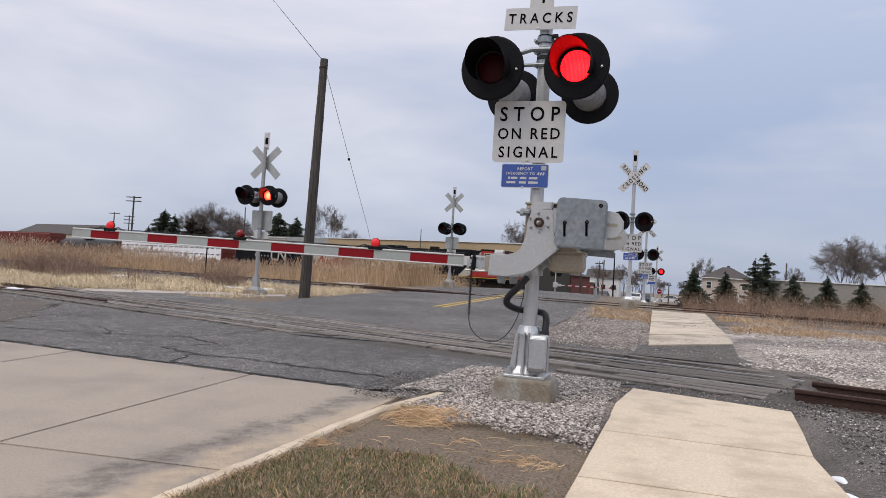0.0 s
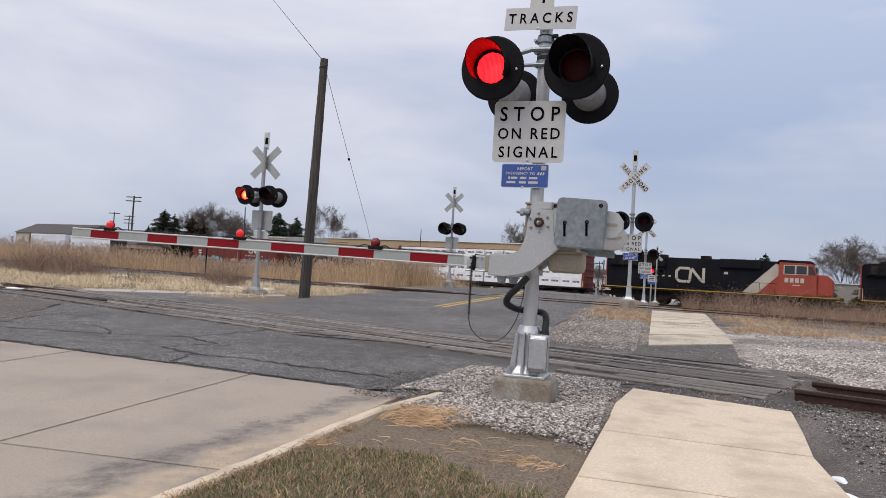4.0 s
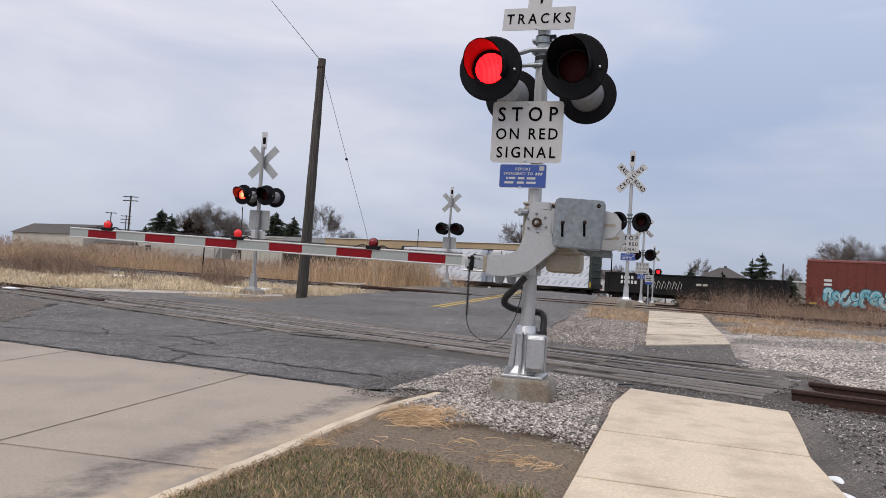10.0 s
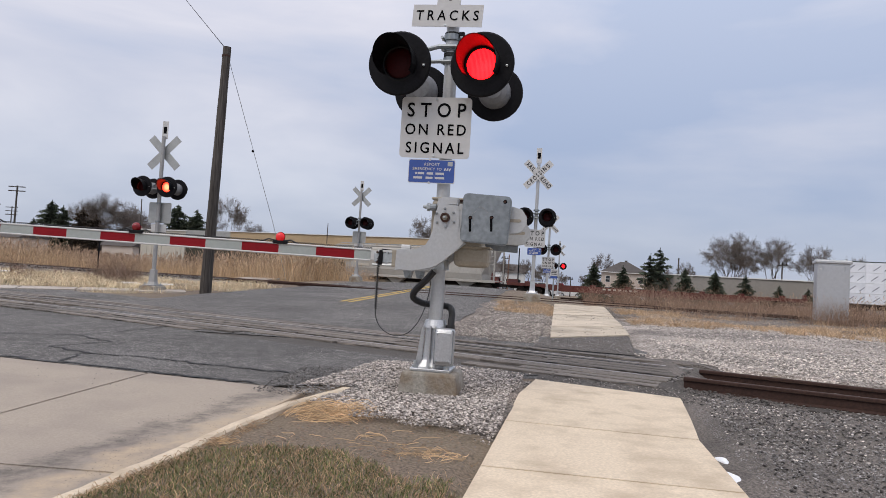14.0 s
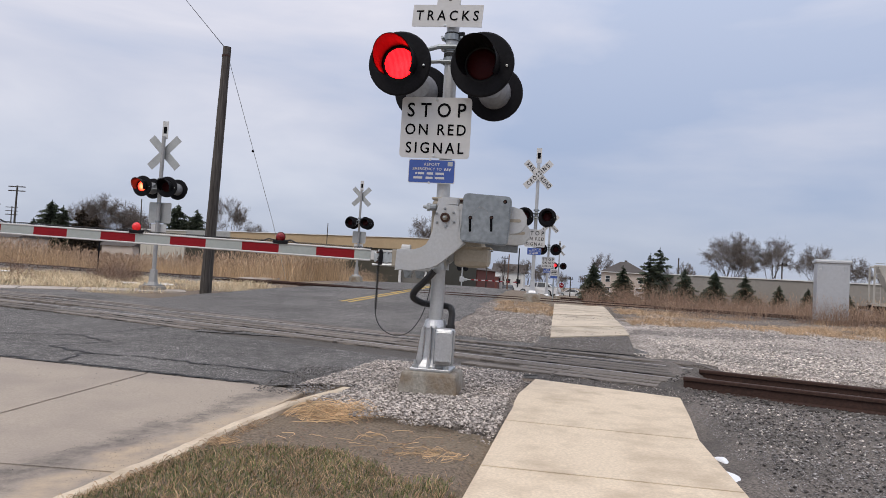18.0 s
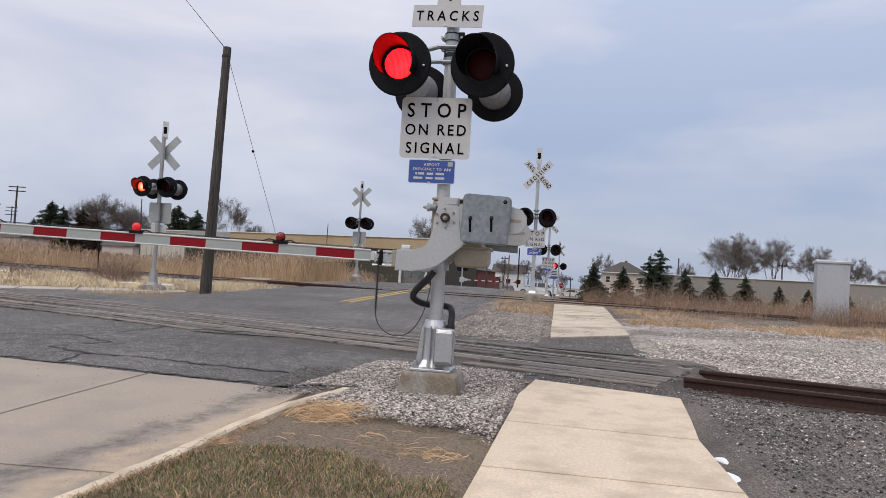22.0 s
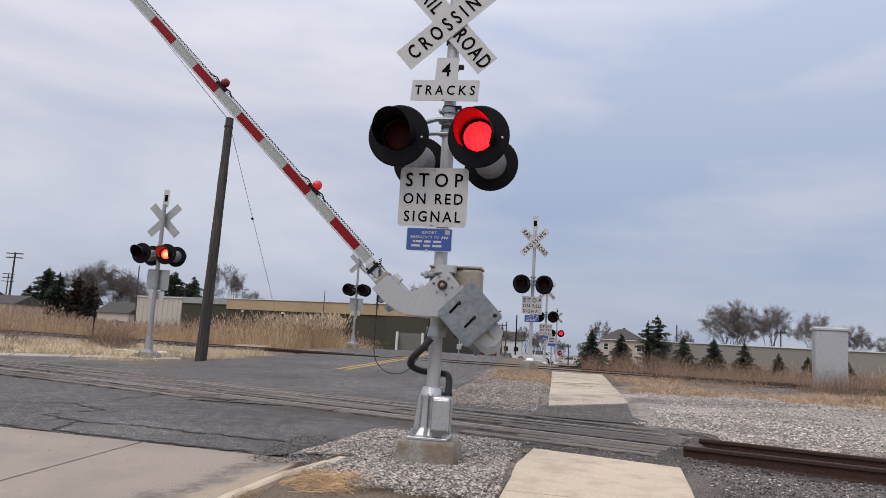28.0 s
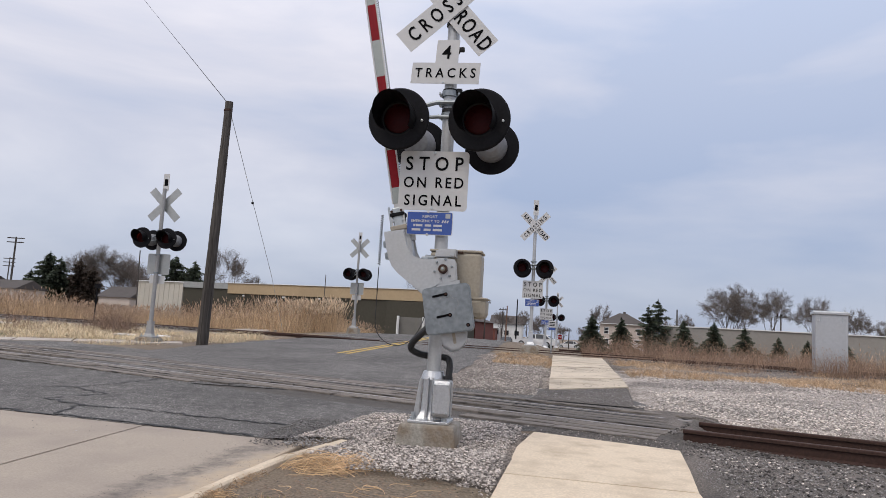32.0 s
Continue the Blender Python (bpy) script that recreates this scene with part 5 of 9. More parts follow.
def gather_dirt(rng):
    p = (rng.uniform(-1.3, 0.4), rng.uniform(4.5, 6.2))
    return p if np.interp(p[1], [4.5, 5.3, 6.1], [-1.35, -1.2, -0.98]) < p[0] < np.interp(p[1], [4.5, 5.9], [0.28, 0.55]) else None


pale_stone = mat("pale_gravel", (0.54, 0.488, 0.44), 0.85, var=0.25, grain=18, stain=0.9, stain_col=(0.3, 0.28, 0.26), stain_amt=0.5, bump=0.3, rand=0.55, island=True)
def bed(name, outline, m, label, lift=0.02, n=24):
    """A spread of stone that follows the soil."""
    a, b, c, d = [Vector((*p, 0)) for p in outline]
    bm = bmesh.new()
    rows = []
    for j in range(n + 1):
        l, r = a.lerp(d, j / n), b.lerp(c, j / n)
        rows.append([])
        for i in range(n + 1):
            p = l.lerp(r, i / n)
            e = min(i, j, n - i, n - j)
            k = 0.5 * noise.noise(Vector((p.x * 1.3, p.y * 1.3, 4))) * (1 if e == 0 else 0)
            p = p + (b - a).normalized() * k * 0.25 + (d - a).normalized() * k * 0.25
            rows[-1].append(bm.verts.new((p.x, p.y, soil_z(p.x, p.y) + lift - (0.05 if e == 0 else 0))))
    for u, v in zip(rows, rows[1:]):
        for i in range(n):
            bm.faces.new((u[i], u[i + 1], v[i + 1], v[i]))
    return tagged(part(name, bm, m), label, "gravel", "", "structure")


bed("gravel_bed", [(2.75, 10.55), (26, -2.2), (32, 6), (4.0, 20.0)], pale_bed, "pale crushed stone spread beyond the nearest track", n=60)
bed("gravel_bed", [(-0.3, 11.3), (2.3, 11.0), (4.1, 23.9), (1.45, 25.2)], grey_bed, "grey gravel between road and sidewalk", n=30)
bed("gravel_bed", [(2.5, 8.0), (20, -1.9), (21, 0.8), (3.0, 10.6)], ballast_dirt, "dark oily ballast under the rails", 0.055, 50)
bed("gravel_bed", [(1.2, 2.0), (15, -4), (18, -0.2), (2.3, 8.3)], ballast_dirt, "dark broken ballast beside the sidewalk", 0.04, 60)
bed("gravel_bed", [(4.0, 20.2), (40, 5.0), (41, 9.5), (5.6, 26.2)], grey_bed, "grey ballast along the weedy track", 0.05, 40)
bed("gravel_bed", [(-45, 43), (-9.3, 27.2), (-8.6, 30.4), (-45, 46.4)], grey_bed, "grey ballast under the track in the reeds", 0.05, 40)
bed("gravel_bed", [(-0.92, 6.5), (0.50, 5.25), (1.15, 8.0), (-0.95, 8.75)], grey_bed, "pale gravel round the footing", 0.045, 24)
heap_stone = mat("mixed_gravel", (0.44, 0.393, 0.352), 0.85, var=0.25, grain=18, stain=0.9, stain_col=(0.24, 0.215, 0.195), stain_amt=0.6, bump=0.3, rand=0.6, island=True)
stones("gravel", 17000, gravel_near, (0.012, 0.042), heap_stone, "pale crushed gravel heaped round the signal footing", 1, 0.05)
stones("gravel", 1500, area([(-1.45, 6.75), (-1.0, 6.4), (-0.3, 7.9), (-0.9, 8.5)], lambda p: p[1] < 7.1 and abs(p[0] - curb_x(p[1])) < 0.08), (0.012, 0.035), stone, "grey gravel washed against the road's edge", 2, 0.045)
stones("gravel", 26000, area([(4.2, 10.6), (24, 1.2), (28, 7), (4.8, 18.5)], lambda p: p[0] < 3.6 + (p[1] - 12.4) * 0.16), (0.014, 0.06), pale_stone, "pale crushed stone spread beyond the nearest track", 3, 0.022)
stones("gravel", 7000, area([(0.1, 11.6), (2.0, 11.2), (3.6, 23.0), (1.6, 23.0)]), (0.014, 0.05), heap_stone, "grey gravel between road and sidewalk", 4, 0.022)
stones("ballast", 14000, area([(2.6, 8.2), (14, 2.0), (14.5, 3.2), (3.4, 9.4)]), (0.016, 0.055), dark_stone, "dark oily ballast between the rails", 5, 0.06)
stones("ballast", 20000, area([(2.1, 4.0), (12, -0.4), (13, 2.0), (2.75, 8.0)], lambda p: p[0] < 2.1 + (p[1] - 5.5) * 0.26), (0.008, 0.042), dark_stone, "dark broken ballast beside the sidewalk", 6, 0.046)
stones("gravel", 4500, area([(2.2, 5.2), (9, 1.5), (9.5, 3.0), (2.9, 8.3)], lambda p: p[0] < 2.15 + (p[1] - 5.5) * 0.26), (0.006, 0.034), pale_stone, "scattered pale stones on dark ballast", 7, 0.048)
stones("ballast", 7000, area([(5.5, 22.6), (26, 13.4), (27, 16.2), (6.5, 25.0)]), (0.04, 0.10), dark_stone, "grey ballast along the weedy track", 8, 0.08)
stones("ballast", 3500, area([(-40, 41), (-9.2, 27.4), (-8.6, 30.0), (-40, 44)]), (0.05, 0.11), dark_stone, "grey ballast under the track in the reeds", 9, 0.15)
stones("gravel", 1300, area([(-2.6, 3.2), (-1.95, 3.3), (-1.22, 6.8), (-1.85, 6.9)], lambda p: noise.noise(Vector((p[0] * 3, p[1] * 3, 0))) < 0.0), (0.003, 0.008), dark_stone, "grit washed along the curb", 10, 0.004, base=road_z)
stones("gravel", 500, area([(-7, 7.5), (-1.3, 6.2), (1.0, 9.0), (-6, 12.5)]), (0.006, 0.02), stone, "loose grit on the asphalt", 11, 0.006, base=road_z)
stones("gravel", 2500, area([(0.9, 7.75), (2.6, 7.1), (3.0, 7.9), (1.4, 8.6)]), (0.008, 0.022), dark_stone, "fine grit on the asphalt patch", 12, 0.004, base=road_z)
stones("gravel", 24000, area([(2.95, 10.75), (11, 6.2), (13, 8.8), (3.7, 13.4)], lambda p: 1.7 < p[0] < 3.55 + (p[1] - 12.4) * 0.17 and p[1] > 12), (0.014, 0.055), pale_stone, "pale crushed stone beside the rails", 13, 0.026)
stones("litter", 420, area([(2.05, 12.8), (3.5, 12.6), (4.7, 19.0), (3.1, 19.2)]), (0.01, 0.05), dark_stone, "leaf litter and dirt on the far sidewalk", 14, 0.028, 0.2, base=road_z)
stones("gravel", 1100, gather_dirt, (0.004, 0.017), dark_stone, "pebbles in the bare dirt by the curb", 15, 0.0)
stones("gravel", 14000, area([(2.2, 4.4), (10, 0.3), (10.5, 2.6), (2.9, 8.3)], lambda p: p[0] < 2.15 + (p[1] - 5.5) * 0.26), (0.008, 0.03), stone, "small grey stones in the ballast", 16, 0.048)
stones("gravel", 14000, area([(1.7, 3.0), (3.6, 2.6), (3.4, 5.4), (2.45, 6.9)], lambda p: p[0] < 1.72 + (p[1] - 3.0) * 0.15 + 0.02), (0.004, 0.014), stone, "brown grit beside the sidewalk", 24, 0.043)
stones("gravel", 5000, area([(-16, 11.6), (-7.9, 10.4), (-9.0, 14.6), (-16, 18.2)], lambda p: noise.noise(Vector((p[0] * 0.8, p[1] * 0.8, 3))) < -0.1), (0.008, 0.035), stone, "dirty stones over the road shoulder", 25, 0.014, base=road_z)
stones("gravel", 1800, area([(-1.75, 6.75), (-1.1, 6.55), (-0.8, 8.3), (-1.5, 8.5)], lambda p: p[1] < 7.1 and abs(p[0] - curb_x(p[1])) < 0.08), (0.006, 0.025), dark_stone, "dark grit washed round the curb end", 18, 0.008, base=road_z)
stones("gravel", 2500, area([(0.4, 11.6), (2.0, 11.2), (3.4, 21.0), (1.8, 21.0)]), (0.015, 0.04), pale_stone, "pale stones between road and sidewalk", 19, 0.024)
stones("gravel", 1500, area([(1.55, 11.5), (3.0, 10.9), (3.6, 13.5), (2.0, 12.7)]), (0.006, 0.03), stone, "grit over the dark asphalt wedge", 20, 0.012, base=road_z)
stones("gravel", 500, area([(0.9, 7.75), (2.6, 7.1), (3.0, 7.9), (1.4, 8.6)]), (0.006, 0.022), pale_stone, "pale grit on the asphalt patch", 22, 0.004, base=road_z)
SN = [pose(1.99, 4.72, 0.045), pose(2.075, 5.12, 0.06), pose(-16.9, 27.6, 0.55), pose(-18.5, 19.6, 0.32), pose(-13.5, 17.2, 0.3), pose(-16.0, 18.2, 0.3), pose(9.2, 17.4, 0.45), pose(-10.3, 23.6, 0.5), pose(-9.2, 24.0, 0.5)]
for i, (m, s) in enumerate(zip(SN, ((0.055, 0.16), (0.04, 0.12), (0.5, 0.2), (0.3, 0.12), (0.25, 0.1), (0.2, 0.1), (0.6, 0.06), (0.42, 0.14), (0.25, 0.1)))):
    bm = bmesh.new()
    bmesh.ops.create_icosphere(bm, subdivisions=3, radius=1)
    for v in bm.verts:
        k = 1 + 0.22 * noise.noise(v.co * 1.2 + Vector((i * 7, 0, 0)))
        v.co = Vector((v.co.x * s[0] * k, v.co.y * s[1] * k, v.co.z * 0.04 * k))
    for f in bm.faces:
        f.smooth = True
    ob = part("snow_patch", bm, snow, None, "", m)
    tagged(ob, "small leftover patch of old snow on the ground", "snow", "snow patches", "")


# ---- grass, weeds and reeds ----
def leafy(name, color, var=0.3, trans=0.0, rough=0.8):
    return mat(name, color, rough, var=0.25, grain=3, stain=0.5, stain_col=tuple(c * 0.6 for c in color), stain_amt=0.5, bump=0, rand=var, island=True)


green_grass = leafy("grass_green", (0.13, 0.145, 0.05), 0.6)
dry_grass = leafy("grass_dry", (0.42, 0.285, 0.17), 0.4)
straw = leafy("straw", (0.54, 0.37, 0.21), 0.5)
reed_mat = leafy("reed", (0.56, 0.40, 0.245), 0.4)
brush_mat = leafy("brush", (0.33, 0.22, 0.155), 0.4)
plume_mat = leafy("reed_plume", (0.46, 0.335, 0.235), 0.4)
weed_mat = leafy("weed", (0.27, 0.18, 0.125), 0.45)
pale_grass = leafy("grass_pale", (0.60, 0.44, 0.285), 0.35)
fluff = leafy("grass_fluff", (0.88, 0.70, 0.47), 0.25)
dead_brush = leafy("dead_brush", (0.24, 0.17, 0.13), 0.45)


def blades(name, pts, height, width, lean, mats, label, category, seed, share=(1.0,), base=soil_z, bend=0.4, plume=None, tall=None):
    """Many single blades: a bent two-step strip each, as one growth."""
    rng = np.random.default_rng(seed)
    n = len(pts)
    pts = np.array([(p[0], p[1], base(p[0], p[1]) - 0.01) for p in pts])
    h = height[0] + (height[1] - height[0]) * rng.random(n)
    if tall:
        h = h * np.array([tall(p[0], p[1]) for p in pts])
    w = width * (0.6 + 0.8 * rng.random(n))
    a, b = rng.random(n) * 2 * math.pi, rng.random(n) * 2 * math.pi
    side = np.stack([np.cos(a), np.sin(a), np.zeros(n)], -1)
    way = np.stack([np.cos(b), np.sin(b), np.zeros(n)], -1) * (lean * (0.2 + rng.random(n)))[:, None]
    up = np.array([0, 0, 1.0])
    v0, v1 = pts - side * w[:, None] / 2, pts + side * w[:, None] / 2
    mid = pts + (up * 0.55 + way * 0.4) * h[:, None]
    v2, v3 = mid + side * w[:, None] * 0.4, mid - side * w[:, None] * 0.4
    tip = pts + (up * (1 - bend * lean * 0.5) + way) * h[:, None]
    v = np.stack([v0, v1, v2, v3, tip], 1).reshape(-1, 3)
    i = 5 * np.arange(n)
    quads = np.stack([i, i + 1, i + 2, i + 3], -1).tolist()
    tips = np.stack([i + 3, i + 2, i + 4], -1).tolist()
    faces = quads + tips
    pick = rng.choice(len(share), n, p=np.array(share) / sum(share)).tolist()
    idx = pick + pick
    if plume:
        m = rng.random(n) < plume[0]
        k = int(m.sum())
        t, sd, wy = tip[m], side[m], way[m]
        sd2 = np.stack([-sd[:, 1], sd[:, 0], sd[:, 2]], -1)
        L = plume[1] * (0.7 + 0.6 * rng.random(k))[:, None]
        W = plume[2] * (0.7 + 0.6 * rng.random(k))[:, None]
        d = up + wy * 1.6
        base_i = len(v)
        pv = []
        for s in (sd, sd2):
            pv.append(np.stack([t - d * L * 0.15, t + s * W + d * L * 0.35, t + d * L, t - s * W + d * L * 0.35], 1))
        pv = np.concatenate(pv, 0)
        v = np.concatenate([v, pv.reshape(-1, 3)], 0)
        j = base_i + 4 * np.arange(len(pv))
        faces = faces + np.stack([j, j + 1, j + 2, j + 3], -1).tolist()
        idx = idx + [len(mats) - 1] * len(pv)
    me = bpy.data.meshes.new(name)
    me.from_pydata(v.tolist(), [], faces)
    for x in mats:
        me.materials.append(x)
    me.polygons.foreach_set("material_index", idx)
    return tagged(new(name, me), label, category, "", "stuff")


def gather(count, place, seed):
    rng = np.random.default_rng(seed)
    out = []
    while len(out) < count:
        p = place(rng)
        if p is not None:
            out.append(p)
    return out


def lawn(rng):
    p = (rng.uniform(-2.3, 0.6), rng.uniform(1.5, 5.2))
    c = curb_x(p[1]) + 0.035 + 0.03 * noise.noise(Vector((p[1] * 6, 0, 4)))
    r = np.interp(p[1], [1.2, 3.0, 4.57, 5.92], [-0.35, -0.05, 0.27, 0.55])
    if not c < p[0] < r:
        return None
    fade = float(np.interp(p[0], [-1.7, -1.4, -0.55, -0.4, -0.2, 0.2], [4.3, 4.72, 4.74, 4.5, 4.25, 4.0])) + 0.25 * noise.noise(Vector((p[0] * 3, p[1] * 3, 0)))
    if p[1] > fade and rng.random() < min(1, 0.55 + (p[1] - fade) * 4):
        return None
    return p


blades("grass", gather(380, lawn, 22), (0.05, 0.12), 0.003, 1.0, [pale_grass, straw], "long bleached blades in the short grass", "grass", 22, (0.5, 0.5))
blades("grass", gather(52000, lawn, 21), (0.015, 0.065), 0.0045, 0.95, [green_grass, dry_grass], "short winter grass, green and dry mixed, beside the curb", "grass", 21, (0.56, 0.44))


def clump(x, y, r):
    def place(rng):
        a, d = rng.random() * 6.283, r * rng.random() ** 0.7
        return (x + d * math.cos(a) * 1.5, y + d * math.sin(a))
    return place


def strands(name, count, place, length, label, seed, lift=0.03, m=None):
    """Long loose straws lying in bows over the ground."""
    rng = np.random.default_rng(seed)
    vs, fs = [], []
    for _ in range(count):
        p = None
        while p is None:
            p = place(rng)
        a, l, bow = rng.normal(0.15, 0.85), length * (0.3 + 0.9 * rng.random()), rng.normal(0, 0.30)
        h, w = lift * rng.random() ** 1.5, 0.0006 + 0.0007 * rng.random()
        d, n = np.array([math.cos(a), math.sin(a)]), np.array([-math.sin(a), math.cos(a)])
        i = len(vs)
        for k in range(6):
            t_ = k / 5
            c = np.array(p) + d * l * (t_ - 0.5) + n * bow * l * (4 * t_ * (1 - t_))
            z = soil_z(c[0], c[1]) + 0.006 + h * 4 * t_ * (1 - t_) + 0.012 * rng.random()
            for s_ in (-1, 1):
                vs.append((c[0] + n[0] * w * s_, c[1] + n[1] * w * s_, z + 0.002 * s_))
        fs += [(i + 2 * k, i + 2 * k + 1, i + 2 * k + 3, i + 2 * k + 2) for k in range(5)]
    me = bpy.data.meshes.new(name)
    me.from_pydata(vs, [], fs)
    me.materials.append(m or straw)
    return tagged(new(name, me), label, "dry grass", "", "stuff")


strands("straw", 300, clump(-0.84, 5.88, 0.19), 0.36, "tangle of long dry straw on the dirt", 31, 0.13)
strands("straw", 16, clump(-0.45, 5.15, 0.42), 0.26, "loose dry straws on the dirt", 32, 0.02)
strands("litter", 260, gather_dirt, 0.035, "chopped straw and leaf bits over the dirt", 37, 0.006, weed_mat)
strands("straw", 90, clump(-0.02, 4.72, 0.20), 0.10, "loose dry straws beside the sidewalk", 33, 0.03)
strands("straw", 50, clump(-1.42, 4.86, 0.07), 0.14, "dry straws caught against the curb", 34, 0.03)


def curb_side(rng):
    y = rng.uniform(2.6, 5.6)
    return (curb_x(y) + rng.uniform(0.04, 0.13), y)


strands("straw", 260, curb_side, 0.09, "dry blades fallen over the curb", 38, 0.05, dry_grass)
strands("straw", 60, clump(2.5, 3.9, 0.3), 0.2, "dry straws on the ballast", 35, 0.04)
strands("straw", 40, clump(4.0, 4.8, 0.6), 0.25, "dry straws on the ballast", 36, 0.03)


def dry_strip(quad, avoid=None, hole=0.15, freq=0.5):
    f = area(quad, avoid)

    def place(rng):
        p = f(rng)
        if p is None or noise.noise(Vector((p[0] * freq, p[1] * freq, 2))) < hole - 0.35:
            return None
        return p
    return place


AV = lambda p: 3.5 + (p[1] - 12.4) * 0.165 > p[0] > 1.7 + (p[1] - 12.4) * 0.165


def tufts(f, spread, low=0.0):
    """Growth that gathers in tufts round scattered middles, with bare ground between."""
    def place(rng):
        p = f(rng)
        if p is None:
            return None
        a, b = math.floor(p[0] / spread), math.floor(p[1] / spread)
        best = 9.0
        for i in (-1, 0, 1):
            for j in (-1, 0, 1):
                c = noise.cell_vector(Vector((a + i, b + j, 7)))
                cx, cy = (a + i + c.x) * spread, (b + j + c.y) * spread
                best = min(best, math.hypot(p[0] - cx, p[1] - cy) / spread / (0.5 + 0.6 * c.z))
        return p if rng.random() < max(low, 1.15 - 1.5 * best) else None
    return place


def uneven(freq, amount, seed):
    return lambda x, y: max(0.25, 1 + amount * noise.noise(Vector((x * freq, y * freq, seed))))


blades("dry_grass", gather(42000, tufts(dry_strip([(4.6, 17.0), (24, 7.6), (25, 12.2), (5.4, 22.6)], AV, 0.16, 0.5), 0.55, 0.05), 41), (0.05, 0.27), 0.007, 1.7, [pale_grass, dry_grass, straw], "pale dry grass in tufts along the gravel", "grass", 41, (0.4, 0.4, 0.2), tall=uneven(0.6, 0.8, 4))
blades("dry_grass", gather(5200, tufts(dry_strip([(1.5, 19.0), (3.2, 18.4), (3.7, 23.6), (2.0, 24.2)], None, -0.1), 0.45, 0.05), 42), (0.05, 0.22), 0.008, 1.8, [pale_grass, straw, dry_grass], "pale dry grass tufts by the footing", "grass", 42, (0.4, 0.3, 0.3))
blades("weeds", gather(6200, tufts(dry_strip([(6.4, 20.0), (30, 9.6), (31, 13.8), (6.0, 24.6)], None, 0.2, 0.35), 0.9, 0.06), 43), (0.2, 0.75), 0.0055, 0.7, [weed_mat, brush_mat, plume_mat], "thin brown dead weeds before the rails", "weeds", 43, (0.6, 0.3, 0.1), plume=(0.35, 0.05, 0.006), tall=uneven(0.35, 0.9, 1))
blades("weeds", gather(22000, tufts(dry_strip([(5.4, 26.8), (36, 13.4), (38, 18.6), (6.4, 32.0)], None, 0.05, 0.3), 1.0, 0.15), 44), (0.30, 1.05), 0.006, 0.8, [weed_mat, brush_mat], "tall wispy brown dead weeds behind the track", "weeds", 44, (0.65, 0.35), plume=(0.15, 0.05, 0.006), tall=uneven(0.3, 0.9, 6))
blades("weeds", gather(900, clump(11.2, 19.9, 0.8), 49), (0.3, 0.95), 0.006, 0.6, [weed_mat, brush_mat, plume_mat], "brown dead weeds against the relay cabinet", "weeds", 49, (0.6, 0.4), plume=(0.3, 0.05, 0.006))
blades("weeds", gather(9000, tufts(dry_strip([(7.5, 31), (42, 16), (46, 40), (9, 60)], lambda p: lateral(*p) < Q1 + 10, 0.12, 0.2), 1.6, 0.1), 47), (0.3, 0.75), 0.010, 0.7, [weed_mat, brush_mat], "brown dead weeds before the warehouse", "weeds", 47, (0.7, 0.3), plume=(0.2, 0.09, 0.012), tall=uneven(0.25, 0.8, 8))


def verge(p):
    """Where the dry grass by the crossing stops: the road's edge, its shoulder and the path."""
    return lateral(*p) > Q0 - 0.1 + 0.3 * math.sin(p[1] * 2) or (p[0] > -14 and -0.25 < (p[1] - 18.3) * 0.93 - (p[0] + 12.5) * 0.368 < 1.2)


VERGE = [(-30, 22.5), (-8.9, 18.6), (-5.5, 21.6), (-5.0, 26.0), (-30, 34)]
blades("dry_grass", gather(40000, tufts(dry_strip(VERGE, verge, -0.05, 0.5), 0.8, 0.45), 45), (0.08, 0.34), 0.010, 1.2, [fluff, pale_grass, dry_grass], "pale dry grass beside the crossing", "grass", 45, (0.75, 0.2, 0.05), tall=uneven(0.5, 0.7, 3))
blades("grass", gather(9000, dry_strip([(-16, 19.2), (-8.9, 19.4), (-6.4, 21.6), (-16, 24.0)], verge, 0.2, 0.6), 48), (0.03, 0.10), 0.008, 1.3, [green_grass, dry_grass, pale_grass], "short olive grass patches beside the path", "grass", 48, (0.45, 0.3, 0.25))
blades("weeds", gather(9500, tufts(dry_strip([(-30, 29.2), (-10.8, 22.4), (-10.4, 25.8), (-30, 36)], lambda p: p[0] > -10.6, 0.38, 0.4), 1.5), 46), (0.25, 0.95), 0.007, 1.0, [dead_brush, weed_mat, brush_mat], "bushy dark brown dead brush by the track", "weeds", 46, (0.5, 0.3, 0.2), plume=(0.5, 0.06, 0.008), tall=uneven(0.4, 0.8, 2))


def reeds_at(rng):
    x = rng.uniform(-75, -6)
    u = 27.6 + 40 * rng.random() ** 1.6
    y = (u - x * math.sin(TA)) / math.cos(TA)
    if lateral(x, y) > Q0 - 1.2 - 1.2 * rng.random() or x / y < -0.95:
        return None
    if u < 30 and noise.noise(Vector((x * 0.4, y * 0.4, 9))) < -0.25:
        return None
    return (x, y)


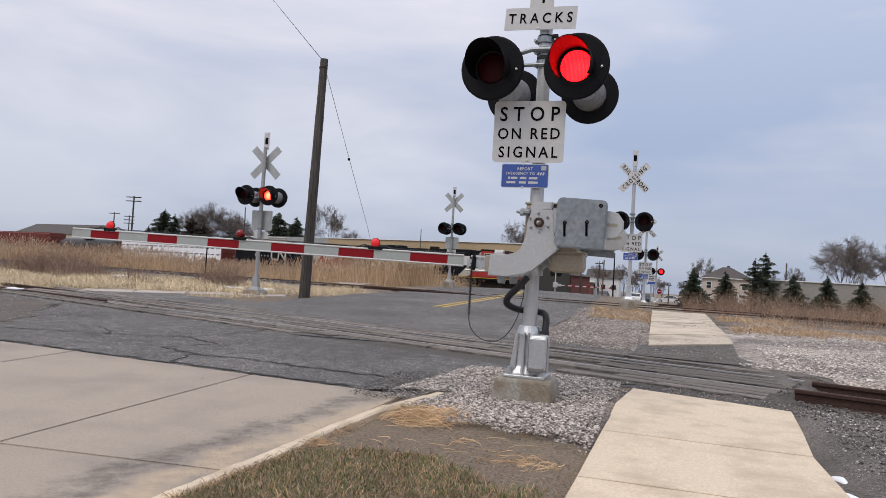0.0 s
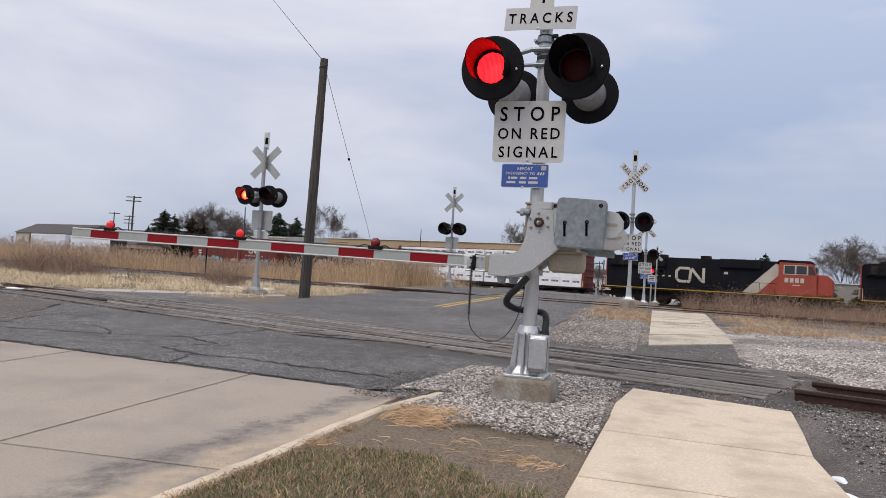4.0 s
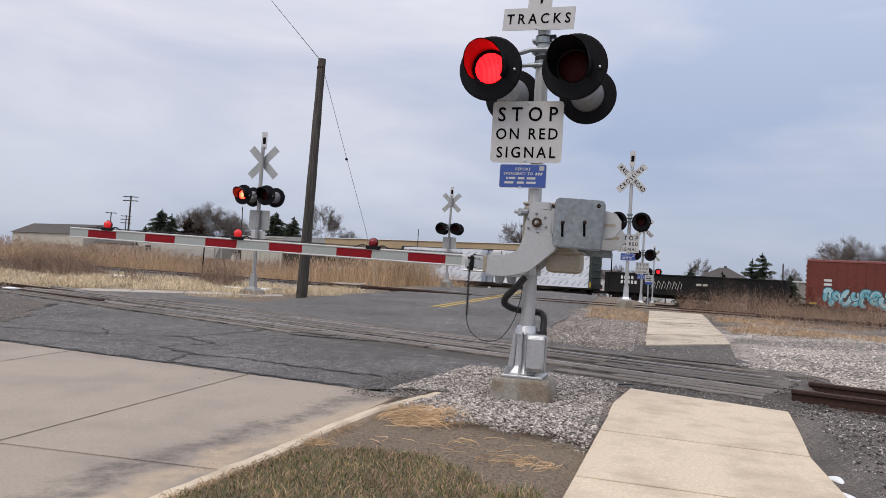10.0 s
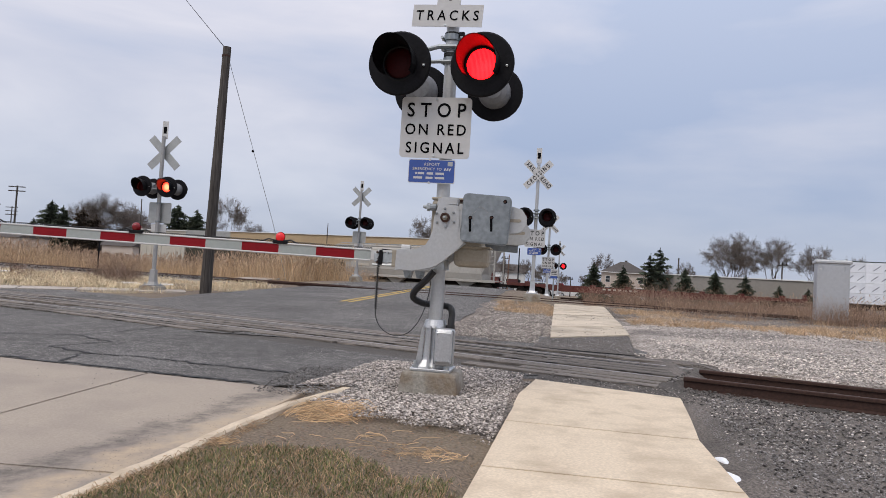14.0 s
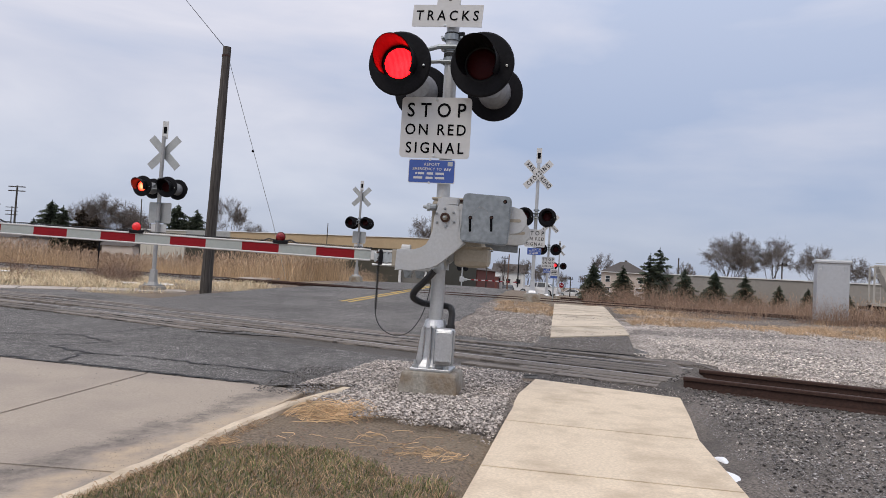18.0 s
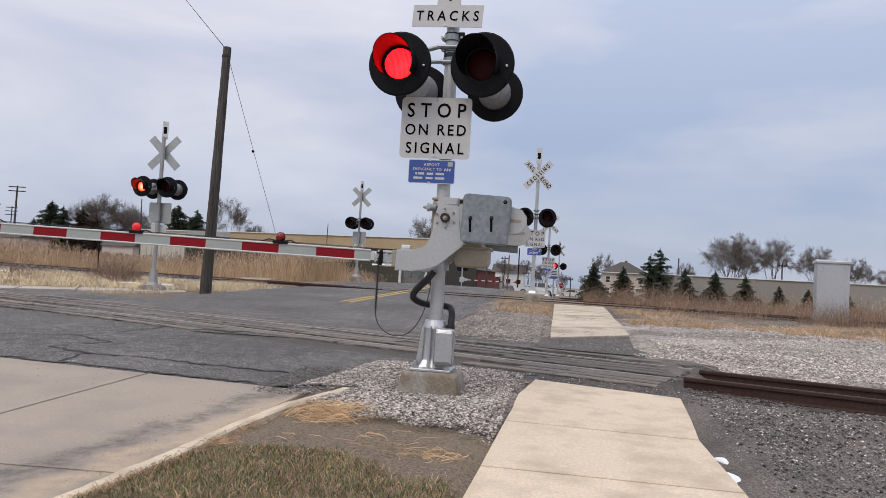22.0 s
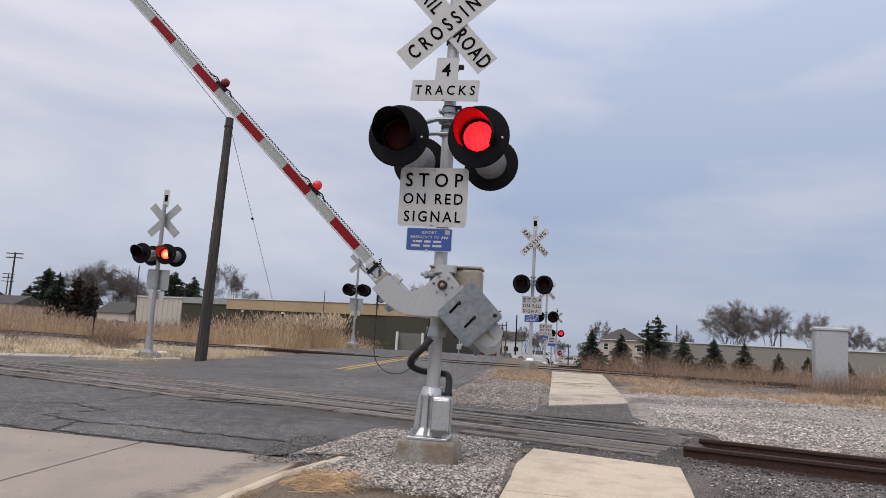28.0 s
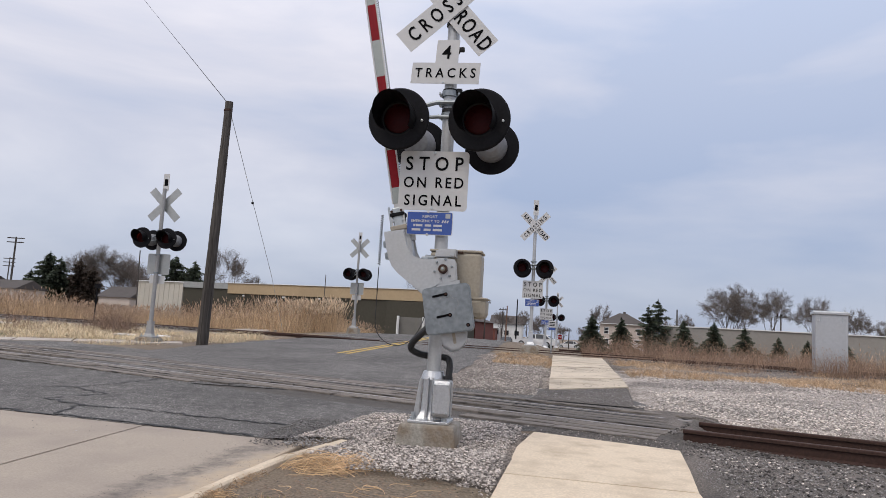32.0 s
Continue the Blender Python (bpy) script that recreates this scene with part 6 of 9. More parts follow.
blades("reeds", gather(60000, reeds_at, 51), (0.8, 1.95), 0.011, 0.5, [reed_mat, dry_grass, pale_grass, plume_mat], "dense stand of dry tan reeds with feathery plumes", "reeds", 51, (0.6, 0.25, 0.15), plume=(0.45, 0.20, 0.018), tall=lambda x, y: float(np.interp(x / y, [-0.75, -0.55, -0.50, -0.36, -0.30, -0.22, -0.14], [0.95, 0.85, 0.6, 0.62, 0.95, 1.0, 0.75])) * (1 + 0.28 * noise.noise(Vector((x * 0.25, y * 0.25, 0)))))
blades("reeds", gather(3600, tufts(dry_strip([(13.4, 25), (40, 12.5), (46, 20), (15, 34)], None, 0.2, 0.25), 1.4, 0.1), 53), (0.5, 1.1), 0.008, 0.6, [brush_mat, reed_mat, plume_mat], "dry reeds behind the relay cabinet", "reeds", 53, (0.6, 0.4), plume=(0.4, 0.12, 0.012), tall=uneven(0.3, 0.7, 5))
pale_head = leafy("pale_plume", (0.66, 0.54, 0.40), 0.25)
blades("reeds", gather(1500, clump(-7.2, 39.0, 1.5), 54), (1.1, 1.9), 0.010, 0.35, [reed_mat, pale_head], "clump of reeds with pale plumes by the far signal", "reeds", 54, (1.0,), plume=(0.8, 0.22, 0.03))

# ---- trees ----
bark = mat("bark", (0.10, 0.085, 0.075), 0.95, var=0.3, grain=6, stain=1, bump=0.4)
twig = mat("twig", (0.16, 0.135, 0.12), 0.95, var=0.25, grain=6, stain=1, bump=0)
needle = mat("needle", (0.062, 0.078, 0.05), 0.85, var=0.35, grain=2, stain=0.8, stain_col=(0.05, 0.055, 0.03), stain_amt=0.5, bump=0, rand=0.4, island=True)
needle_brown = mat("needle_brown", (0.075, 0.055, 0.04), 0.9, var=0.35, grain=2, stain=0.8, bump=0, rand=0.4, island=True)


def bare_tree(seed, height, wide, stems, trunk_r=0.2, low=0.10, droop=0.0):
    """A short trunk, limbs that fork upward and outward again and again, and a haze of fine twigs on the last forks."""
    rnd = random.Random(seed)
    wood, fine = ([], []), ([], [])

    def wild(k=0.8):
        return Vector((rnd.gauss(0, 1), rnd.gauss(0, 1), rnd.gauss(0, k)))

    def bar(a, b, ra, rb):
        d = (b - a).normalized()
        u = d.orthogonal().normalized()
        w = d.cross(u)
        k = len(wood[0])
        for c, r in ((a, ra), (b, rb)):
            for i in range(5):
                an = 1.2566 * i
                wood[0].append(tuple(c + (u * math.cos(an) + w * math.sin(an)) * r))
        wood[1].extend((k + i, k + (i + 1) % 5, k + 5 + (i + 1) % 5, k + 5 + i) for i in range(5))

    def ribbon(a, b, ra, rb):
        side = (b - a).cross(wild()).normalized()
        k = len(fine[0])
        fine[0].extend((tuple(a - side * ra), tuple(a + side * ra), tuple(b + side * rb), tuple(b - side * rb)))
        fine[1].append((k, k + 1, k + 2, k + 3))

    def grow(p, d, length, r, level):
        steps = 3 if level < 4 else 2
        for i in range(steps):
            d = (d + wild() * 0.10 + Vector((0, 0, (0.07 if level < 3 else -droop)))).normalized()
            q = p + d * length / steps
            r1 = r * 0.86
            if r > 0.0035 * height:
                bar(p, q, r, r1)
            else:
                ribbon(p, q, r, r1)
            if level >= 3:
                for _ in range(2 if level == 3 else 8):
                    a = p.lerp(q, rnd.random())
                    t = (d * 0.8 + wild() * 0.55).normalized()
                    l = height * rnd.uniform(0.035, 0.085)
                    b = a + t * l
                    ribbon(a, b, 0.0009 * height, 0.0005 * height)
                    for _ in range(3):
                        c = a.lerp(b, rnd.uniform(0.2, 1))
                        ribbon(c, c + (t + wild() * 0.7 - Vector((0, 0, droop))).normalized() * l * rnd.uniform(0.3, 0.7), 0.00055 * height, 0.00032 * height)
            p, r = q, r1
        if level >= 5:
            return
        for k in range(2 if rnd.random() < 0.55 else 3):
            away = wild(0.5)
            n = (d + away * (0.36 if level < 3 else 0.46)).normalized()
            grow(p, n, length * rnd.uniform(0.62, 0.86), r * rnd.uniform(0.58, 0.78), level + 1)

    foot = Vector((0, 0, height * low))
    bar(Vector((0, 0, -0.3)), foot, trunk_r * 1.25, trunk_r)
    for k in range(stems):
        a = 2.4 * k + rnd.uniform(-0.3, 0.3)
        lean = wide / height * rnd.uniform(0.35, 1.35)
        grow(foot, Vector((math.cos(a) * lean, math.sin(a) * lean, 1)).normalized(), height * rnd.uniform(0.24, 0.31), trunk_r * 0.6, 1)
    cloud = np.array(fine[0])
    f = height / np.percentile(cloud[:, 2], 99.7)
    g = wide / np.percentile(np.hypot(cloud[:, 0], cloud[:, 1]), 87)
    out = []
    for nm, (vs, fs), m in (("trunk", wood, bark), ("crown", fine, twig)):
        me = bpy.data.meshes.new(nm)
        me.from_pydata([(x * g, y * g, z * f) for x, y, z in vs], [], fs)
        me.materials.append(m)
        out.append(me)
    return out


def plant(kind, meshes, x, y, z, rot, scale, label, category, group):
    t = thing(kind, pose(x, y, z, 0, 0, rot) @ Matrix.Diagonal((scale, scale, scale, 1)), label, category, group)
    for nm, me in zip(("trunk", "crown"), meshes):
        ob = new(nm, me)
        ob.parent = t
    return t


BARE = [bare_tree(5, 10, 3.5, 7, 0.2, 0.12, 0.04), bare_tree(8, 10, 2.5, 6, 0.18, 0.16, 0.03), bare_tree(13, 10, 2.9, 5, 0.2, 0.2)]
NEAR_TREES = (
        (45.3, 112, -0.5, 11.6, 0, 20), (51.0, 110, -0.5, 11.0, 1, 130), (48.4, 114, -0.5, 9.6, 1, 250), (56.0, 107, -0.5, 10.0, 1, 200), (61.2, 105, -0.5, 8.4, 1, 10),
        (43.2, 124, -0.5, 7.1, 2, 80), (39.5, 126, -0.5, 6.0, 1, 10), (66.2, 105, -0.5, 6.4, 0, 140), (70.5, 104, -0.5, 5.6, 0, 40), (63.5, 109, -0.5, 4.9, 0, 75))
FAR_TREES = (
        (30.9, 142, -0.5, 8.7, 2, 300), (17.8, 146, -0.5, 6.8, 2, 90), (13.0, 150, -0.5, 6.6, 1, 10), (21.5, 150, -0.5, 6.5, 0, 10),
        (-93.5, 192, -0.7, 19.2, 0, 15), (-88, 194, -0.7, 17.6, 0, 100), (-83, 191, -0.7, 15.5, 0, 250), (-78, 186, -0.7, 12.5, 1, 310), (-98, 196, -0.7, 16, 1, 60), (-50.5, 172, -0.7, 18.4, 2, 180), (-46, 176, -0.7, 12.5, 1, 30), (-3.0, 128, -0.5, 12.6, 1, 45), (-72, 188, -0.7, 10.5, 0, 200))
for x, y, z, h, k, rot in NEAR_TREES + FAR_TREES:
    plant("bare_tree", BARE[k], x, y, z, rot, h / 10, "leafless grey-brown deciduous tree against the sky", "tree", "bare trees")
for k, (x, y, h) in enumerate(((44, 255, 6.2), (52, 262, 6.6), (37, 268, 6.4), (60, 262, 6.2), (30, 280, 7.0), (68, 255, 6.0), (24, 300, 8.0), (40, 300, 8.0), (50, 310, 8.5), (78, 240, 7), (88, 230, 7), (96, 222, 7), (106, 214, 7.5), (116, 205, 7), (-20, 240, 7), (-8, 260, 8))):
    plant("bare_tree", BARE[k % 3], x, y, -1.0, 37 * k, h / 10, "distant leafless tree on the skyline", "tree", "distant trees")


def spruce(seed, height, width, m, whorls=15, start=0.06, power=0.8, ragged=0.3, rise=0.0, per=8, tuft=1.0):
    """A trunk with whorls of boughs, each a bent spine hung with small needle sprays, uneven in length and with gaps."""
    rnd = random.Random(seed)
    wood = tube((0, 0, -0.1), (0, 0, height * 0.95), height * 0.016, 0.01, 6)
    vs, fs = [], []

    def spray(a, b, c):
        i = len(vs)
        vs.extend((tuple(a), tuple(b), tuple(c)))
        fs.append((i, i + 1, i + 2))

    up = Vector((0, 0, 1))
    for k in range(whorls):
        q = k / (whorls - 1)
        z = height * (start + (0.93 - start) * q ** 0.95)
        turn = rnd.uniform(0, 6.283)
        for b in range(max(4, round(per * (1 - 0.45 * q)))):
            a = turn + 6.283 * b / per + rnd.uniform(-0.35, 0.35)
            lump = 1 + ragged * 1.3 * noise.noise(Vector((math.cos(a) * 1.1, math.sin(a) * 1.1, q * 4 + seed)))
            r = (width * (1 - q) ** power * lump + 0.018 * height) * rnd.uniform(1 - ragged * 1.2, 1.1)
            d, side = Vector((math.cos(a), math.sin(a), 0)), Vector((-math.sin(a), math.cos(a), 0))
            z0 = z + rnd.uniform(-0.025, 0.025) * height
            n = max(4, int(9 * r / width + 3))
            for j in range(n):
                t = (j + 0.6) / n
                c = Vector((0, 0, z0)) + d * r * t + up * r * (rise * t + 0.10 * t - 0.42 * t * t + 0.20 * t ** 3)
                w = tuft * (0.026 * height + 0.16 * r * (1 - t * 0.75))
                for s in (-1, 1):
                    for _ in range(2):
                        tip = c + side * s * w * rnd.uniform(0.5, 1.25) + d * w * rnd.uniform(0.2, 1.0) + up * w * rnd.uniform(-0.75, 0.15)
                        spray(c - d * w * 0.35, c + d * w * 0.30 + up * 0.12 * w, tip)
                spray(c + side * w * 0.30, c - side * w * 0.30, c + d * w * rnd.uniform(0.0, 0.7) - up * w * rnd.uniform(0.3, 1.1))
                spray(c - d * w * 0.3, c + d * w * 0.5, c + d * w * 0.3 + up * w * rnd.uniform(0.1, 0.5))
    for j in range(6):
        z = height * (0.88 + 0.018 * j)
        a = rnd.uniform(0, 6.283)
        e = Vector((math.cos(a), math.sin(a), 0)) * 0.014 * height
        spray(Vector((0, 0, z)) - e, Vector((0, 0, z)) + e, Vector((0, 0, height * (0.95 + 0.01 * j))))
    me = bpy.data.meshes.new("crown")
    me.from_pydata(vs, [], fs)
    me.materials.append(m)
    return finish(wood, "trunk", bark), me


SPR_WIDE = spruce(11, 10, 5.0, needle, 22, 0.03, 0.75, 0.3, per=12, tuft=1.5)
SPR = [spruce(1, 10, 4.6, needle, 18, per=11, tuft=1.6), spruce(2, 10, 5.0, needle, 15, ragged=0.42, per=10, tuft=1.7), spruce(3, 10, 4.4, needle, 17, ragged=0.34, per=11, tuft=1.6), spruce(4, 10, 2.7, needle_brown, 24, power=0.45, ragged=0.35, per=11, tuft=1.5), spruce(6, 10, 2.7, needle, 12, 0.12, 0.5, 0.6, 0.2, 8, 1.6), SPR_WIDE]
for x, y, z, top, k, rot in ((16.84, 78.9, 0.0, 4.15, 0, 0), (19.75, 77.7, 0.1, 3.95, 2, 50), (25.69, 75.2, 0.3, 4.0, 1, 110), (28.42, 74.1, 0.3, 3.9, 0, 170), (31.13, 72.9, 0.4, 3.5, 1, 230), (34.02, 71.7, 0.45, 2.65, 2, 290), (36.41, 70.7, 0.5, 2.5, 2, 20), (39.6, 69.4, 0.4, 2.3, 0, 70)):
    plant("spruce", SPR[k], x, y, z, rot, (top - z) / 10, "small dark green spruce planted before the grey warehouse", "tree", "young spruces")
for x, y, z, h, k, rot in ((22.38, 76.6, 0.1, 5.3, 4, 40), (25.6, 84.0, -0.2, 6.8, 4, 140),
                           (-100, 181, -0.7, 16.4, 5, 0), (-96, 179, -0.7, 15, 2, 60), (-105, 182, -0.7, 11.5, 5, 120), (-63.8, 170, -0.7, 16.4, 5, 200), (-58.4, 168, -0.7, 15.2, 0, 260), (-71, 172, -0.7, 9.5, 0, 300)):
    plant("conifer", SPR[k], x, y, z, rot, h / 10, "tall dark green conifer", "tree", "tall conifers")
for x, y, h in ((-91.6, 180, 14.8), (-88.6, 181, 13.2)):
    plant("conifer", SPR[3], x, y, -0.7, x, h / 10, "brownish columnar conifer among bare trees", "tree", "tall conifers")


# ---- poles, wires, cabinet, small signs ----
def swept(points, r, seg=5):
    return pipe(points, r, seg)


pole = thing("utility_pole", pose(-6.84, 20.8, 0.40), "weathered dark wooden utility pole with a guy wire", "utility pole")
bm = turned([(0.168 - 0.0045 * k + 0.004 * math.sin(k * 2.3), -0.3 + 7.6 * k / 12) for k in range(13)], 18, at=pose(0, 0, 0, 90, 0, 0))
for v in bm.verts:
    v.co.x += 0.016 * (v.co.z + 0.3)
part("shaft", bm, pole_wood, pole)
part("pole_band", tube((0.11, 0, 7.0), (0.11, 0, 7.06), 0.126, seg=16), rust, pole)
part("guy_wire", swept([(0.12, 0.1, 7.1), (0.0, 4.0, 4.95), (-0.2, 8.4, 2.75), (-0.45, 13.0, 0.15)], 0.009), galv, pole)
part("span_wire", swept([(0.02, 0, 7.32), (-21.76, 39.2, 29.2), (-43.5, 78.4, 51.1)], 0.011), black, pole)
bm = bmesh.new()
bmesh.ops.create_uvsphere(bm, u_segments=10, v_segments=8, radius=0.05, matrix=pose(-0.02, 4.05, 4.93))
part("wire_insulator", bm, black, pole)

cab_paint = mat("cabinet_metal", (0.50, 0.51, 0.52), 0.40, 0.6, var=0.05, grain=12, stain=1.5, stain_col=(0.48, 0.48, 0.48), stain_amt=0.4, bump=0.03)
cab = thing("relay_cabinet", pose(11.35, 20.75, 0.60, 0, 0, -20), "galvanised steel relay cabinet with an overhanging lid among weeds", "cabinet")
part("cabinet_base", box((0, 0, 0.05), (0.80, 0.62, 0.3), 0.02), old_conc, cab)
part("cabinet_body", box((0, 0, 0.93), (0.84, 0.66, 1.66), 0.012), cab_paint, cab, "plain galvanised body")
part("cabinet_lid", box((0, 0, 1.80), (0.94, 0.76, 0.09), 0.02), cab_paint, cab)
part("lid_ridge", box((0, 0, 1.86), (0.9, 0.3, 0.03), 0.01), galv, cab)
part("door_panel", box((0, -0.335, 0.92), (0.75, 0.012, 1.52), 0.004), cab_paint, cab)
part("handle", box((-0.34, -0.35, 1.58), (0.05, 0.03, 0.05), 0.01), sign_white, cab)
for x in (-0.28, 0.28):
    part("hinge", tube((x, -0.345, 1.55), (x, -0.345, 1.68), 0.012, seg=6), galv, cab)

post = thing("sign_post", pose(4.34, 27.6, 0.62), "slim grey post with a small white and blue notice", "sign")
part("post", tube((0, 0, -0.2), (0, 0, 1.35), 0.028, seg=8), galv, post)
part("white_plate", slab(rounded(0.28, 0.26, 0.02), -0.04, -0.034), sign_white, post, "white plate", pose(0, 0, 1.13))
part("blue_plate", slab(rounded(0.26, 0.09, 0.01), -0.04, -0.034), sign_blue, post, "blue plate", pose(0, 0, 0.95))
for z in (1.19, 1.13, 1.07):
    part("text_bar", slab([(-0.1, -0.013), (0.1, -0.013), (0.1, 0.013), (-0.1, 0.013)], -0.043, -0.0405), ink, post, "", pose(0, 0, z))

marker = thing("marker_post", pose(-17.35, 36.0, 0.7), "thin black marker post by the track", "post")
part("post", tube((0, 0, -0.3), (0, 0, 1.7), 0.035, seg=8), black, marker)
part("marker_head", box((0, 0, 1.75), (0.24, 0.16, 0.22), 0.02), black, marker)
rp = thing("marker_post", pose(-8.6, 41.5, 0.55), "red and white marker post in the reeds", "post")
part("post", tube((0, 0, -0.3), (0, 0, 1.9), 0.03, seg=8), pole_wood, rp)
part("marker_plate", box((0, -0.04, 0.9), (0.16, 0.02, 0.5), 0.005), arm_red, rp)


def far_pole(x, y, z, h, label, arms=1, r=0.13, lean=0.0, m=pole_wood):
    t = thing("power_pole", pose(x, y, z, 0, lean, 0), label, "utility pole", "distant power poles")
    part("shaft", tube((0, 0, -0.3), (0, 0, h), r, r * 0.7, 8), m, t)
    for k in range(arms):
        a = part("pole_arm", box((0, -0.1, h - 0.4 - 1.3 * k), (h * 0.24, 0.14, 0.01 * h + 0.08), 0.01), m, t)
        for s in (-1, 0, 1):
            part("insulator", tube((s * h * 0.075, -0.1, h - 0.33 - 1.3 * k), (s * h * 0.075, -0.1, h - 0.1 - 1.3 * k), 0.05, seg=6), black, a)
    return t


far_pole(-134, 222, 0, 22.5, "tall wooden power pole with double crossarms", 2, 0.36)
far_pole(-154, 253, 0, 18, "distant power pole behind the trees", 3, 0.25)
far_pole(-152, 240, 0, 18, "distant power pole with one crossarm", 1, 0.25)
far_pole(8.75, 94.4, -0.3, 5.3, "thin brown pole beside the far street", 0, 0.11, 0.8, mat("brown_pole", (0.16, 0.09, 0.06)))
far_pole(8.95, 83.4, -0.2, 5.6, "thin black lamp pole beside the far street", 0, 0.09, 0, black)
far_pole(31.6, 95.3, -0.3, 6.2, "grey power pole behind the warehouse", 0, 0.13)
far_pole(43.1, 90.3, -0.3, 6.2, "wooden power pole with a crossarm behind the warehouse", 1, 0.12)
far_pole(6.3, 100, -0.3, 6.2, "slim power pole above the brick building", 1, 0.1)
far_pole(7.4, 118, -0.4, 7.4, "slim power pole in the far street", 1, 0.1)
far_pole(11.4, 130, -0.4, 6.5, "slim power pole in the far street", 1, 0.1)
far_pole(-45.5, 107.3, -0.2, 10.8, "leaning grey pole before the warehouse", 0, 0.12, -2)
far_pole(-15.4, 94.1, -0.2, 7.9, "thin grey mast before the warehouse", 0, 0.07)
far_pole(20.3, 112, -0.4, 3.2, "short weathered post by the street", 1, 0.1)

# ---- buildings ----
brick_mat = mat("brick", (0.17, 0.06, 0.048), 0.9, var=0.2, grain=12, stain=0.4, stain_col=(0.13, 0.05, 0.04), stain_amt=0.5, bump=0.3, bump_size=8)
cream = mat("cream_siding", (0.55, 0.475, 0.415), 0.8, var=0.05, grain=4, stain=0.4, bump=0.15, bump_size=6)
shingle = mat("grey_shingle", (0.085, 0.075, 0.07), 0.95, var=0.2, grain=8, stain=0.5, bump=0.3, bump_size=6)
glass = mat("window_glass", (0.03, 0.035, 0.04), 0.1, var=0.1, bump=0)
green_wall = mat("dark_olive_wall", (0.058, 0.053, 0.038), 0.85, var=0.08, grain=3, stain=0.15, bump=0.1, bump_size=5)
tan_wall = mat("tan_fascia", (0.44, 0.33, 0.20), 0.8, var=0.05, grain=3, stain=0.2, bump=0.1)
pale_wall = mat("pale_metal_wall", (0.52, 0.49, 0.42), 0.7, var=0.05, grain=3, stain=0.2, bump=0.2, bump_size=4)
grey_wall = mat("grey_block_wall", (0.29, 0.275, 0.25), 0.9, var=0.06, grain=3, stain=0.12, stain_col=(0.24, 0.22, 0.19), stain_amt=0.5, bump=0.2, bump_size=4)
trim_grey = mat("grey_trim", (0.36, 0.35, 0.33), 0.6, var=0.05, bump=0.05)
trim_white = mat("white_trim", (0.7, 0.7, 0.68), 0.6, var=0.04, bump=0.05)

wh = thing("warehouse", pose(-48, 112.9, -0.4, 0, 0, -23.7), "long low warehouse with dark olive walls and a tan parapet", "building")
part("pale_wall", box((4.6, 6, 3.3), (9.2, 12, 6.6), 0.05), pale_wall, wh, "pale metal wall")
part("pale_roof", box((4.6, 6, 6.68), (9.6, 12.4, 0.16), 0.02), trim_white, wh)
for k in range(9):
    part("wall_rib", box((0.5 + k, -0.03, 3.3), (0.06, 0.06, 6.5), 0.01), pale_wall, wh)
part("olive_wall", box((13.6, 6.2, 3.35), (8.8, 12, 6.7), 0.05), green_wall, wh, "dark olive wall")
part("fascia", box((13.6, 0.14, 6.35), (8.8, 0.3, 0.9), 0.02), mat("grey_fascia", (0.33, 0.34, 0.33)), wh, "grey fascia")
part("main_wall", box((35.0, 6.6, 2.7), (34.0, 13, 5.4), 0.05), green_wall, wh, "dark olive wall")
part("parapet", box((35.0, 6.5, 6.0), (34.2, 13.2, 1.5), 0.04), tan_wall, wh, "tan parapet band")
part("coping", box((35.0, 6.5, 6.8), (34.5, 13.5, 0.1), 0.02), trim_white, wh, "white coping")
block = part("front_block", box((49.2, 4.8, 2.55), (7.4, 13, 5.1), 0.04), green_wall, wh, "dark olive front block")
part("block_parapet", box((50.5, 6.5, 6.0), (4.6, 12, 1.4), 0.04), tan_wall, block)
part("loading_door", box((49.3, -1.74, 1.6), (3.4, 0.1, 3.0), 0.02), mat("grey_door", (0.16, 0.155, 0.14)), block, "grey roller door")
for x in (47.6, 51.2):
    part("bollard_column", tube((x, -2.3, 0), (x, -2.3, 3.2), 0.18, seg=10), trim_white, block, "white column")
for x in (21, 28, 34, 40):
    part("wall_lamp", box((x, -0.1, 5.0), (0.35, 0.25, 0.25), 0.03), trim_white, wh)
for x, z in ((24, 1.2), (31, 1.2)):
    part("service_door", box((x, 0.06, z), (1.1, 0.1, 2.2), 0.02), green_wall, wh)
for x in (22.0, 30.5, 38.5):
    part("downpipe", box((x, 0.04, 2.7), (0.12, 0.12, 5.3), 0.02), green_wall, wh)

wr = thing("warehouse", pose(26.2, 84.6, -0.5, 0, 0, -23.7), "long grey block warehouse with white coping behind young spruces", "building")
part("block_wall", box((33, 9, 1.92), (66, 18, 3.84), 0.05), grey_wall, wr)
part("coping", box((33, 9, 3.88), (66.3, 18.3, 0.12), 0.02), trim_white, wr, "white coping")
for k in range(10):
    part("pilaster", box((3.3 + 6.6 * k, -0.06, 1.9), (0.35, 0.14, 3.7), 0.02), grey_wall, wr)

